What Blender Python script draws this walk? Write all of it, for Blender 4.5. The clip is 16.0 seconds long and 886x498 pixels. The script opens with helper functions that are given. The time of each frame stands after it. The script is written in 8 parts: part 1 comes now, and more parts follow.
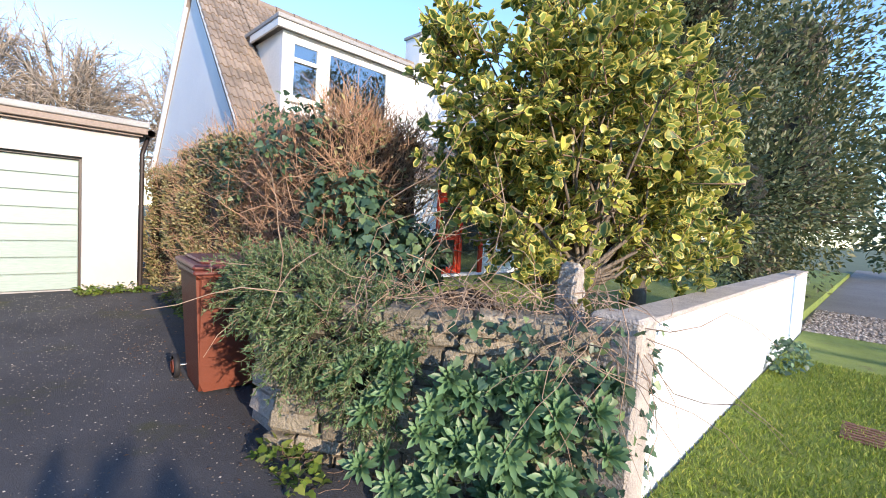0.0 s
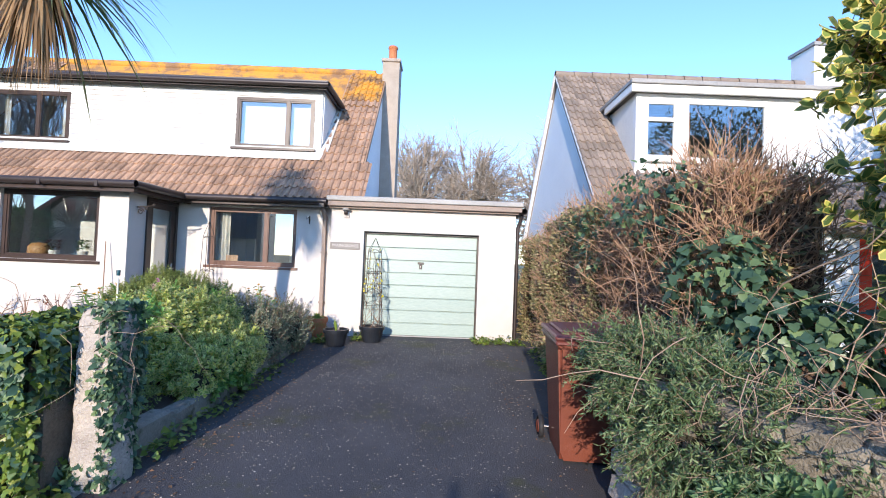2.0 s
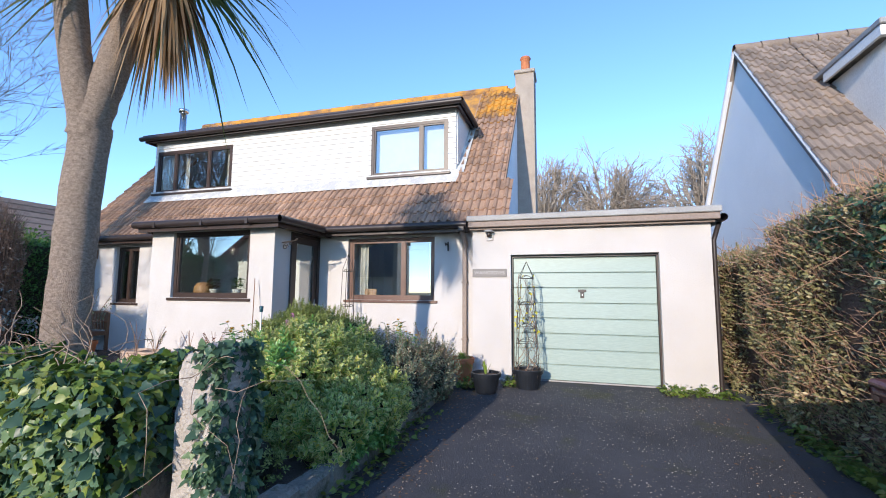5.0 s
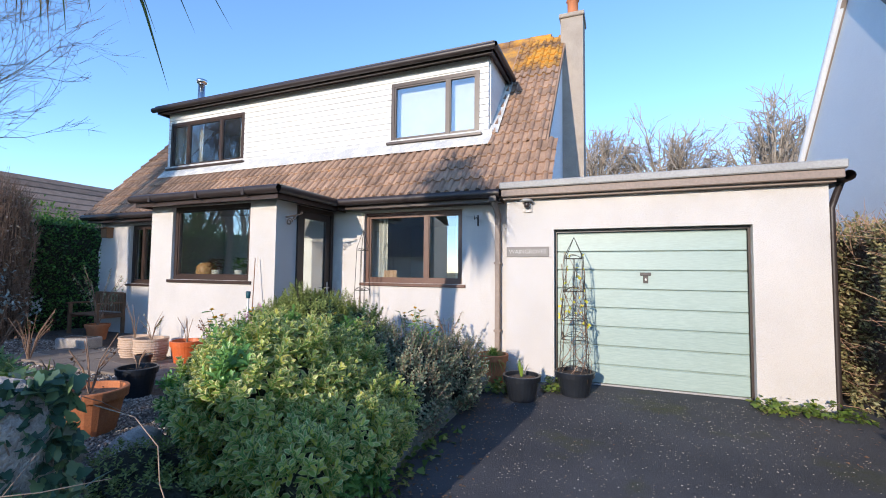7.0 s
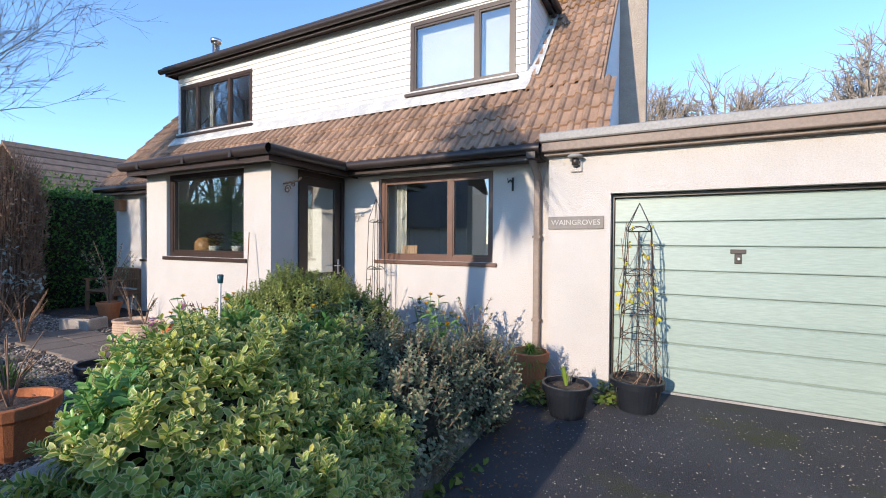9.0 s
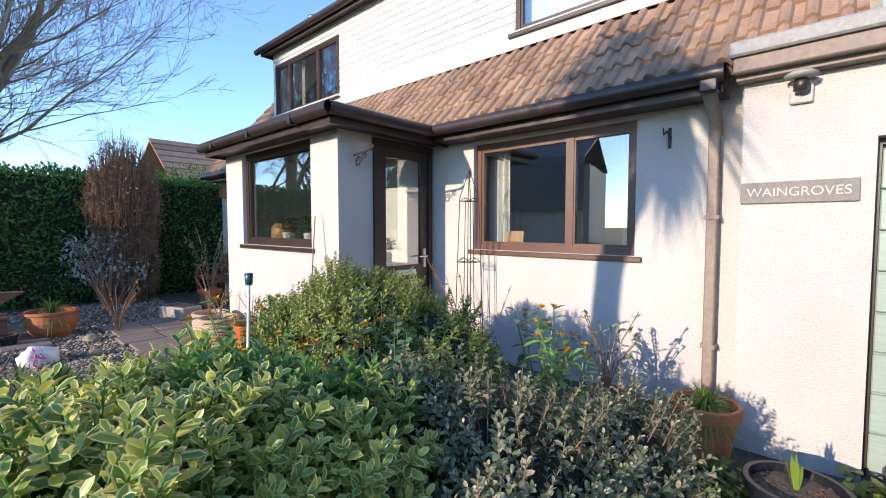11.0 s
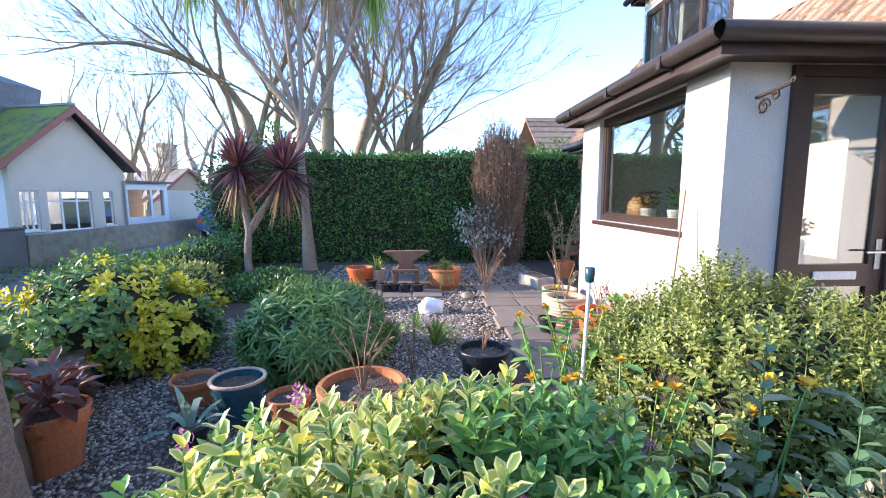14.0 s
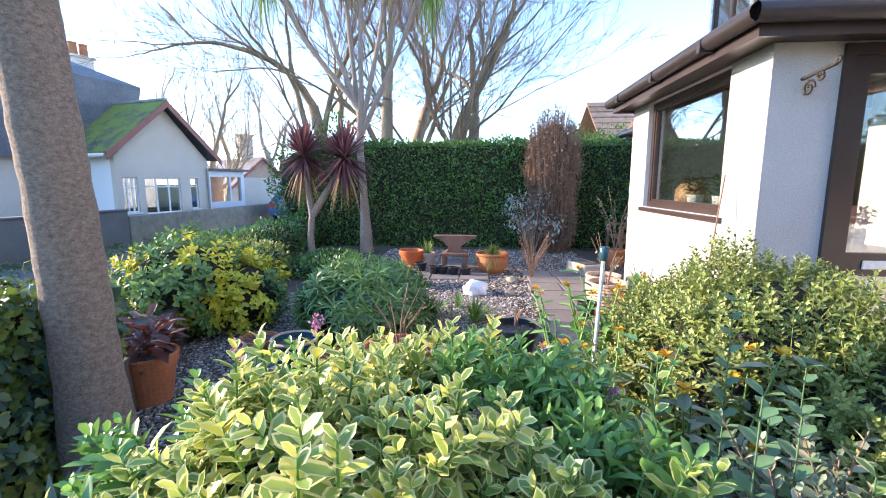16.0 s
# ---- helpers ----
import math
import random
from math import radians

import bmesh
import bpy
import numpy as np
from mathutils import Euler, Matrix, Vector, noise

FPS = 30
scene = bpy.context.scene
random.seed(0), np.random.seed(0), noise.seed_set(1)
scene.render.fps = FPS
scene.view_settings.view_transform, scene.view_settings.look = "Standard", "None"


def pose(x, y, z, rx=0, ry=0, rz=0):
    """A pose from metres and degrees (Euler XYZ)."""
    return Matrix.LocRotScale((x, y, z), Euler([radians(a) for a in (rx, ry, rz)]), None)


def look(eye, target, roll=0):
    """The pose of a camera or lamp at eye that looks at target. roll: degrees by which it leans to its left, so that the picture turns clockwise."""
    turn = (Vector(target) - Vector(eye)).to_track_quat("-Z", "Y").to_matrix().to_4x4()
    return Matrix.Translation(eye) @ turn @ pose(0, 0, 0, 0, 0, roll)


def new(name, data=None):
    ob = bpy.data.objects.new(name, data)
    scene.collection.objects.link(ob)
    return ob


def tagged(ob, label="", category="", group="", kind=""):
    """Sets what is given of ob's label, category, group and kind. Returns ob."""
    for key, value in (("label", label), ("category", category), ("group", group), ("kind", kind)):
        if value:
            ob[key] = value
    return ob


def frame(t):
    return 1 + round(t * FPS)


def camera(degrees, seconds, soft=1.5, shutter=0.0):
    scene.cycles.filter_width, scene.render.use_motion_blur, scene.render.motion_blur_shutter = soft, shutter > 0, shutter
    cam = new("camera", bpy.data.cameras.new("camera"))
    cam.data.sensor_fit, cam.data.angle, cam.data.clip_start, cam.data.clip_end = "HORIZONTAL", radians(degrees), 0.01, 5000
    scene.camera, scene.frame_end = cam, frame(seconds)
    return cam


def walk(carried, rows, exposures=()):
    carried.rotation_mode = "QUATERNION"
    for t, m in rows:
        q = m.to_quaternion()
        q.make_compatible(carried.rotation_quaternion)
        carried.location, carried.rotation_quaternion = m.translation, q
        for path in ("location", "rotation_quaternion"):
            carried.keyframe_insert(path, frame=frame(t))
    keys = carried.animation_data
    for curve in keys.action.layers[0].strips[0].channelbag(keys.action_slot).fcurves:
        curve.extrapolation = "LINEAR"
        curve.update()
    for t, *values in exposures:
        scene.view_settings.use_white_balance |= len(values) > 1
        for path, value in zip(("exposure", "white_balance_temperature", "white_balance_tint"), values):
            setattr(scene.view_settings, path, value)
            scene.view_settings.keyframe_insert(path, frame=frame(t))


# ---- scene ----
cam = camera(91.4, 16.0, 1.0)
PATH = [
    (0, (-0.257, -0.083, 1.323), (1.151, 1.332, 1.201), 3.5),
    (0.5, (-0.299, -0.058, 1.352), (0.742, 1.645, 1.217), 3.1),
    (1, (-0.311, -0.033, 1.346), (0.367, 1.847, 1.262), 2.6),
    (1.5, (-0.322, -0.034, 1.447), (0.004, 1.939, 1.423), 2.7),
    (2, (-0.246, 0.018, 1.452), (-0.242, 2.018, 1.505), 2.2),
    (2.5, (-0.331, 0.157, 1.406), (-0.558, 2.14, 1.523), 1.9),
    (3, (-0.385, 0.304, 1.419), (-0.782, 2.259, 1.562), 1.6),
    (3.5, (-0.53, 0.493, 1.408), (-1.007, 2.427, 1.585), 1.1),
    (6, (-0.825, 1.753, 1.324), (-1.462, 3.638, 1.52), 0.6),
    (6.5, (-0.868, 2.067, 1.34), (-1.564, 3.936, 1.487), 0.6),
    (7, (-0.942, 2.357, 1.379), (-1.692, 4.208, 1.486), 0.6),
    (7.5, (-0.956, 2.643, 1.381), (-1.737, 4.482, 1.463), 0.5),
    (8, (-0.987, 2.925, 1.418), (-1.811, 4.747, 1.478), 0.5),
    (8.2, (-1.014, 3.026, 1.435), (-1.861, 4.838, 1.462), 0.4),
    (10.5, (-1.696, 4.377, 1.445), (-2.86, 6.002, 1.358), 0.3),
    (11, (-1.867, 4.664, 1.447), (-3.203, 6.148, 1.344), -0.0),
    (11.5, (-2.032, 4.84, 1.447), (-3.564, 6.119, 1.328), -0.4),
    (12, (-2.22, 4.92, 1.455), (-3.905, 5.988, 1.319), -0.4),
    (12.5, (-2.361, 4.948, 1.467), (-4.166, 5.794, 1.311), -0.5),
    (13, (-2.452, 5.006, 1.498), (-4.365, 5.559, 1.312), -0.7),
    (13.5, (-2.494, 5.023, 1.499), (-4.46, 5.319, 1.286), -0.3),
    (14, (-2.514, 5.023, 1.509), (-4.497, 5.125, 1.265), -0.2),
    (14.5, (-2.507, 5.001, 1.491), (-4.49, 4.967, 1.232), 0.0),
    (15, (-2.51, 5.032, 1.483), (-4.488, 4.925, 1.208), 0.3),
    (15.5, (-2.392, 5.068, 1.49), (-4.365, 4.916, 1.202), 0.4),
    (16, (-2.268, 5.208, 1.481), (-4.238, 5.036, 1.184), 0.0),
]
EXPOSURES = [(0, 1.9, 6600, 15), (1, 1.85, 6250, 15), (2, 1.7, 6050, 15), (3.5, 1.45, 5900, 13), (8, 1.4, 6150, 13), (10.5, 1.5, 6400, 15), (12, 2.0, 6400, 17), (13.5, 2.5, 6400, 18), (16, 2.75, 6650, 18)]
walk(cam, [(t, look(eye, target, roll)) for t, eye, target, roll in PATH], EXPOSURES)

# ---- light ----
SUN_AZ, SUN_EL = radians(-8.0), radians(15.0)
world = bpy.data.worlds.new("sky")
scene.world = world
world.use_nodes = True
_n = world.node_tree.nodes
_sky = _n.new("ShaderNodeTexSky")
_sky.sky_type, _sky.sun_disc = "NISHITA", False
_sky.sun_elevation, _sky.sun_rotation = SUN_EL, math.pi - SUN_AZ
_sky.air_density, _sky.dust_density, _sky.ozone_density = 0.9, 0.05, 3.6
_bg = _n["Background"]
world.node_tree.links.new(_sky.outputs[0], _bg.inputs[0])
_bg.inputs[1].default_value = 0.15
sun = new("sun", bpy.data.lights.new("sun", "SUN"))
sun.data.energy, sun.data.angle, sun.data.color = 2.1, radians(0.6), (1.0, 0.83, 0.62)
sun_from = Vector((math.sin(SUN_AZ) * math.cos(SUN_EL), -math.cos(SUN_AZ) * math.cos(SUN_EL), math.sin(SUN_EL)))
sun.matrix_world = look(sun_from * 60, (0, 0, 0))

# ---- materials ----


def nodes_of(name):
    m = bpy.data.materials.new(name)
    m.use_nodes = True
    nt = m.node_tree
    return m, nt, nt.nodes["Principled BSDF"]


def ramp(nt, fac, stops):
    r = nt.nodes.new("ShaderNodeValToRGB")
    while len(r.color_ramp.elements) < len(stops):
        r.color_ramp.elements.new(0.5)
    for e, (p, c) in zip(r.color_ramp.elements, stops):
        e.position, e.color = p, (*c, 1)
    nt.links.new(fac, r.inputs[0])
    return r.outputs[0]


def noisy(nt, scale, detail=4.0, rough=0.6, stretch=None):
    g = nt.nodes.new("ShaderNodeNewGeometry")
    src = g.outputs["Position"]
    if stretch:
        v = nt.nodes.new("ShaderNodeVectorMath")
        v.operation = "MULTIPLY"
        v.inputs[1].default_value = stretch
        nt.links.new(src, v.inputs[0])
        src = v.outputs[0]
    t = nt.nodes.new("ShaderNodeTexNoise")
    t.inputs["Scale"].default_value, t.inputs["Detail"].default_value, t.inputs["Roughness"].default_value = scale, detail, rough
    nt.links.new(src, t.inputs["Vector"])
    return t.outputs["Fac"]


def mixed(nt, fac, a, b, kind="MIX"):
    m = nt.nodes.new("ShaderNodeMix")
    m.data_type, m.blend_type = "RGBA", kind
    for i, v in ((0, fac), (6, a), (7, b)):
        if isinstance(v, (int, float)):
            m.inputs[i].default_value = v
        elif isinstance(v, tuple):
            m.inputs[i].default_value = (*v, 1)
        else:
            nt.links.new(v, m.inputs[i])
    return m.outputs[2]


def surf(name, dark, light, scale=3.0, fine=60.0, rough=0.8, bump=0.3, metal=0.0, stain=None, stain_at=0.6, stain_scale=1.2, stretch=None, vary=0.0, depth=0.01):
    """A worn surface: broad tone, fine grain, optional stains, relief."""
    m, nt, p = nodes_of(name)
    c = ramp(nt, noisy(nt, scale, 5, 0.6, stretch), [(0.3, dark), (0.7, light)])
    f = noisy(nt, fine, 3, 0.7, stretch)
    c = mixed(nt, 0.35, c, ramp(nt, f, [(0.3, tuple(x * 0.6 for x in dark)), (0.7, tuple(min(1, x * 1.15) for x in light))]))
    if vary:
        o = nt.nodes.new("ShaderNodeObjectInfo")
        c = mixed(nt, 1.0, c, ramp(nt, o.outputs["Random"], [(0.0, (1 - vary,) * 3), (1.0, (1.0, 1.0, 1.0))]), "MULTIPLY")
    if stain:
        s = ramp(nt, noisy(nt, stain_scale, 6, 0.7), [(stain_at, (0, 0, 0)), (min(1, stain_at + 0.15), (1, 1, 1))])
        c = mixed(nt, s, c, stain)
    nt.links.new(c, p.inputs["Base Color"])
    p.inputs["Roughness"].default_value, p.inputs["Metallic"].default_value = rough, metal
    if bump:
        b = nt.nodes.new("ShaderNodeBump")
        b.inputs["Strength"].default_value, b.inputs["Distance"].default_value = bump, depth
        nt.links.new(f, b.inputs["Height"])
        nt.links.new(b.outputs[0], p.inputs["Normal"])
    return m


def leafy(name, stops, rough=0.42, edge=None, edge_at=0.55, through_light=0.25, wet=0.5):
    """Leaves: each island takes its own tone; edge is the pale margin of a variegated leaf."""
    m, nt, p = nodes_of(name)
    g = nt.nodes.new("ShaderNodeNewGeometry")
    c = ramp(nt, g.outputs["Random Per Island"], stops)
    uv = nt.nodes.new("ShaderNodeUVMap")
    sep = nt.nodes.new("ShaderNodeSeparateXYZ")
    nt.links.new(uv.outputs[0], sep.inputs[0])
    if edge:
        a = nt.nodes.new("ShaderNodeMath")
        a.operation = "ADD"
        nt.links.new(sep.outputs[0], a.inputs[0])
        k = nt.nodes.new("ShaderNodeMath")
        k.operation = "MULTIPLY_ADD"
        k.inputs[1].default_value, k.inputs[2].default_value = 0.3, -0.15
        nt.links.new(noisy(nt, 40, 2), k.inputs[0])
        nt.links.new(k.outputs[0], a.inputs[1])
        c = mixed(nt, ramp(nt, a.outputs[0], [(edge_at, (0, 0, 0)), (edge_at + 0.12, (1, 1, 1))]), c, edge)
    c = mixed(nt, 0.35, c, ramp(nt, noisy(nt, 6, 3), [(0.3, (0.35, 0.35, 0.35)), (0.7, (1, 1, 1))]), "MULTIPLY")
    nt.links.new(c, p.inputs["Base Color"])
    p.inputs["Roughness"].default_value = rough
    p.inputs["Specular IOR Level"].default_value = wet
    t = nt.nodes.new("ShaderNodeBsdfTranslucent")
    nt.links.new(c, t.inputs[0])
    mx = nt.nodes.new("ShaderNodeMixShader")
    mx.inputs[0].default_value = through_light
    nt.links.new(p.outputs[0], mx.inputs[1])
    nt.links.new(t.outputs[0], mx.inputs[2])
    nt.links.new(mx.outputs[0], nt.nodes["Material Output"].inputs[0])
    return m


def glassy(name, tint=(0.9, 0.95, 0.95), base=0.24):
    m, nt, p = nodes_of(name)
    nt.nodes.remove(p)
    tr, gl, lw_, mx, pw, ma = (nt.nodes.new(k) for k in ("ShaderNodeBsdfTransparent", "ShaderNodeBsdfGlossy", "ShaderNodeLayerWeight", "ShaderNodeMixShader", "ShaderNodeMath", "ShaderNodeMath"))
    tr.inputs[0].default_value = (*tint, 1)
    gl.inputs["Roughness"].default_value = 0.0
    lw_.inputs[0].default_value = 0.5
    pw.operation, pw.inputs[1].default_value = "POWER", 3.0
    ma.operation, ma.inputs[1].default_value, ma.inputs[2].default_value = "MULTIPLY_ADD", 0.75, base
    nt.links.new(lw_.outputs["Facing"], pw.inputs[0])
    nt.links.new(pw.outputs[0], ma.inputs[0])
    nt.links.new(ma.outputs[0], mx.inputs[0])
    nt.links.new(tr.outputs[0], mx.inputs[1])
    nt.links.new(gl.outputs[0], mx.inputs[2])
    nt.links.new(mx.outputs[0], nt.nodes["Material Output"].inputs[0])
    return m


RENDER = surf("white_render", (0.53, 0.505, 0.485), (0.64, 0.615, 0.595), 1.2, 90, 0.92, 0.9, stain=(0.52, 0.48, 0.41), stain_at=0.64, depth=0.012)
RENDER_NB = surf("neighbour_render", (0.74, 0.76, 0.78), (0.84, 0.85, 0.86), 0.8, 70, 0.9, 0.5)
CLAD = surf("white_boarding", (0.76, 0.76, 0.74), (0.84, 0.84, 0.82), 2.0, 40, 0.55, 0.1, vary=0.06)
PEBBLEDASH = surf("weathered_pebbledash", (0.30, 0.255, 0.21), (0.46, 0.40, 0.34), 2.5, 60, 0.95, 1.0, depth=0.015)
BROWN = surf("dark_brown_joinery", (0.030, 0.019, 0.016), (0.055, 0.034, 0.028), 4, 60, 0.38, 0.1)
BROWN_RED = surf("red_brown_window_frame", (0.085, 0.040, 0.028), (0.14, 0.068, 0.046), 4, 60, 0.4, 0.1)
BLACKPLAST = surf("black_gutter_plastic", (0.022, 0.017, 0.017), (0.045, 0.034, 0.033), 3, 50, 0.4, 0.1)
TAUPE = surf("taupe_fascia", (0.20, 0.155, 0.13), (0.28, 0.22, 0.185), 1.5, 30, 0.6, 0.15)
LEADGREY = surf("grey_roof_edge", (0.24, 0.24, 0.24), (0.36, 0.36, 0.355), 2, 40, 0.6, 0.25)
FLASH = surf("lead_flashing", (0.38, 0.39, 0.40), (0.60, 0.60, 0.58), 4, 40, 0.6, 0.4, stain=(0.75, 0.74, 0.7), stain_at=0.5, stain_scale=6)
DOORGREEN = surf("sage_green_painted_steel", (0.27, 0.36, 0.335), (0.32, 0.41, 0.38), 0.8, 25, 0.42, 0.06, stretch=(0.4, 1, 4))
ASPHALT = surf("asphalt", (0.030, 0.031, 0.036), (0.100, 0.101, 0.112), 0.7, 110, 0.85, 1.0, stain=(0.062, 0.066, 0.026), stain_at=0.55, stain_scale=0.9, depth=0.012)
LANE = surf("lane_tarmac", (0.10, 0.10, 0.105), (0.18, 0.175, 0.17), 0.6, 120, 0.9, 0.6)
SOIL = surf("garden_soil", (0.07, 0.053, 0.042), (0.15, 0.118, 0.095), 3, 60, 0.95, 1.0, depth=0.03)
GRASSY = surf("grass_ground", (0.10, 0.15, 0.03), (0.24, 0.30, 0.055), 1.5, 70, 0.9, 0.8, stain=(0.12, 0.085, 0.045), stain_at=0.63, stain_scale=2.2, depth=0.03)
FARLAND = surf("far_ground", (0.05, 0.07, 0.03), (0.10, 0.12, 0.05), 0.05, 5, 0.95, 0.2)
GRANITE = surf("granite", (0.32, 0.285, 0.26), (0.60, 0.54, 0.47), 4, 60, 0.9, 1.0, stain=(0.46, 0.30, 0.12), stain_at=0.68, stain_scale=7, depth=0.02)
STONE = surf("rubble_stone", (0.22, 0.195, 0.15), (0.46, 0.40, 0.30), 4, 45, 0.92, 1.0, vary=0.45, stain=(0.10, 0.12, 0.05), stain_at=0.62, stain_scale=5, depth=0.02)
MORTAR = surf("earth_mortar", (0.08, 0.068, 0.052), (0.17, 0.145, 0.115), 6, 50, 0.95, 1.0)
KERB = surf("concrete_edging", (0.16, 0.16, 0.14), (0.32, 0.31, 0.27), 3, 50, 0.95, 1.0, stain=(0.06, 0.08, 0.03), stain_at=0.55, stain_scale=5, depth=0.02)
SLAB = surf("paving_slab", (0.17, 0.14, 0.12), (0.30, 0.25, 0.21), 2, 50, 0.9, 0.6, vary=0.25, stain=(0.07, 0.08, 0.04), stain_at=0.62, stain_scale=3)
GRAVEL = surf("gravel_stones", (0.16, 0.135, 0.115), (0.36, 0.32, 0.28), 25, 90, 0.9, 0.3)
TERRA = surf("terracotta", (0.36, 0.115, 0.045), (0.52, 0.20, 0.085), 5, 60, 0.85, 0.3, stain=(0.48, 0.34, 0.24), stain_at=0.66, stain_scale=8)
TERRA_PALE = surf("pale_weathered_terracotta", (0.42, 0.30, 0.22), (0.56, 0.42, 0.32), 7, 60, 0.9, 0.4, stain=(0.30, 0.28, 0.18), stain_at=0.6, stain_scale=8)
ORANGEPLAST = surf("orange_plastic", (0.50, 0.095, 0.022), (0.60, 0.14, 0.035), 3, 50, 0.45, 0.1)
POTBLACK = surf("black_plastic_pot", (0.008, 0.010, 0.014), (0.018, 0.022, 0.03), 5, 60, 0.35, 0.1)
TEAL = surf("teal_glazed_pot", (0.012, 0.06, 0.085), (0.03, 0.10, 0.13), 5, 40, 0.25, 0.1)
BINPLAST = surf("brown_bin_plastic", (0.13, 0.034, 0.018), (0.19, 0.052, 0.028), 3, 120, 0.5, 0.25)
BINLID = surf("maroon_bin_lid", (0.11, 0.032, 0.03), (0.16, 0.05, 0.045), 3, 80, 0.4, 0.2)
RUBBER = surf("black_rubber", (0.010, 0.010, 0.012), (0.022, 0.022, 0.026), 5, 60, 0.7, 0.2)
STEEL = surf("stainless_steel", (0.55, 0.55, 0.55), (0.7, 0.7, 0.7), 3, 60, 0.25, 0.05, metal=1.0)
RUST = surf("rusty_iron", (0.13, 0.065, 0.042), (0.26, 0.135, 0.09), 5, 60, 0.8, 0.5)
IRON = surf("black_wrought_iron", (0.012, 0.011, 0.011), (0.04, 0.028, 0.022), 8, 60, 0.6, 0.3)
SLATE = surf("slate_plate", (0.20, 0.185, 0.17), (0.27, 0.25, 0.235), 5, 60, 0.8, 0.2)
WHITEPAINT = surf("white_paint", (0.74, 0.74, 0.72), (0.82, 0.82, 0.80), 3, 40, 0.5, 0.05)
ROOMWALL = surf("room_wall", (0.50, 0.47, 0.43), (0.58, 0.55, 0.50), 1, 20, 0.9, 0.05)
CARPET = surf("carpet", (0.10, 0.08, 0.07), (0.16, 0.13, 0.11), 3, 90, 0.95, 0.3)
CLOTH = surf("curtain_cloth", (0.62, 0.60, 0.55), (0.74, 0.72, 0.67), 3, 80, 0.9, 0.2)
DARKWOOD = surf("dark_wood", (0.03, 0.018, 0.012), (0.07, 0.04, 0.025), 4, 40, 0.4, 0.1, stretch=(1, 1, 8))
WOOD = surf("weathered_hardwood", (0.17, 0.085, 0.045), (0.28, 0.15, 0.08), 5, 50, 0.7, 0.3, stretch=(6, 1, 1))
PINE = surf("pine_frame", (0.42, 0.22, 0.09), (0.55, 0.31, 0.14), 5, 50, 0.5, 0.1)
SIGNPAINT = surf("worn_white_lettering", (0.42, 0.41, 0.39), (0.60, 0.59, 0.57), 20, 90, 0.8, 0.1)
REDPAINT = surf("red_paint", (0.62, 0.035, 0.012), (0.74, 0.055, 0.02), 2, 40, 0.4, 0.05)
BARK = surf("grey_bark", (0.095, 0.075, 0.055), (0.24, 0.195, 0.145), 6, 40, 0.95, 1.0, stretch=(1, 1, 0.3), depth=0.02)
TWIG = surf("brown_twig", (0.17, 0.105, 0.07), (0.34, 0.22, 0.15), 5, 60, 0.9, 0.3)
RUSSETTWIG = surf("russet_twig", (0.32, 0.18, 0.11), (0.54, 0.35, 0.23), 5, 60, 0.9, 0.3)
DRYSTEM = surf("dry_vine_stem", (0.24, 0.16, 0.11), (0.44, 0.33, 0.24), 5, 60, 0.9, 0.3)
PALEBARK = surf("pale_sycamore_bark", (0.20, 0.15, 0.095), (0.44, 0.35, 0.235), 2.5, 30, 0.95, 0.7, stretch=(1, 1, 0.5), depth=0.02)
FARTWIG = surf("far_twig", (0.30, 0.25, 0.20), (0.46, 0.39, 0.32), 1, 10, 0.95, 0.0)
PALMBARK = surf("corky_palm_bark", (0.20, 0.145, 0.11), (0.66, 0.52, 0.41), 42, 110, 0.97, 1.0, stain=(0.50, 0.33, 0.12), stain_at=0.62, stain_scale=3.5, stretch=(1, 1, 1.6), depth=0.03)
GLASS = glassy("window_glass")


def roof_tiles(name, dark, light, lichen, lichen_at):
    m = surf(name, dark, light, 5, 70, 0.92, 0.6, vary=0.35, stain=lichen, stain_at=lichen_at, stain_scale=2.0)
    return m


TILE = roof_tiles("brown_concrete_tile", (0.27, 0.165, 0.11), (0.52, 0.345, 0.235), (0.50, 0.23, 0.05), 0.66)
TILE_LICHEN = roof_tiles("lichen_covered_tile", (0.20, 0.11, 0.06), (0.34, 0.20, 0.10), (0.55, 0.27, 0.035), 0.42)
TILE_NB = roof_tiles("buff_concrete_tile", (0.22, 0.175, 0.14), (0.36, 0.29, 0.235), (0.42, 0.35, 0.25), 0.62)
SLATEROOF = surf("grey_roof_slate", (0.10, 0.10, 0.11), (0.22, 0.215, 0.22), 1.5, 14, 0.8, 0.4, vary=0.3)
MOSSROOF = surf("mossy_roof_slate", (0.06, 0.06, 0.045), (0.13, 0.125, 0.10), 1.5, 14, 0.9, 0.5, vary=0.2, stain=(0.19, 0.23, 0.04), stain_at=0.40, stain_scale=1.3)
PINKTRIM = surf("faded_red_bargeboard", (0.25, 0.085, 0.065), (0.34, 0.13, 0.10), 2, 30, 0.6, 0.1)
BUNGALOW = surf("cream_render", (0.56, 0.49, 0.41), (0.66, 0.59, 0.50), 1, 40, 0.9, 0.3)
BLOCKWALL = surf("grey_block_wall", (0.13, 0.125, 0.115), (0.22, 0.21, 0.20), 1.5, 40, 0.95, 0.6)

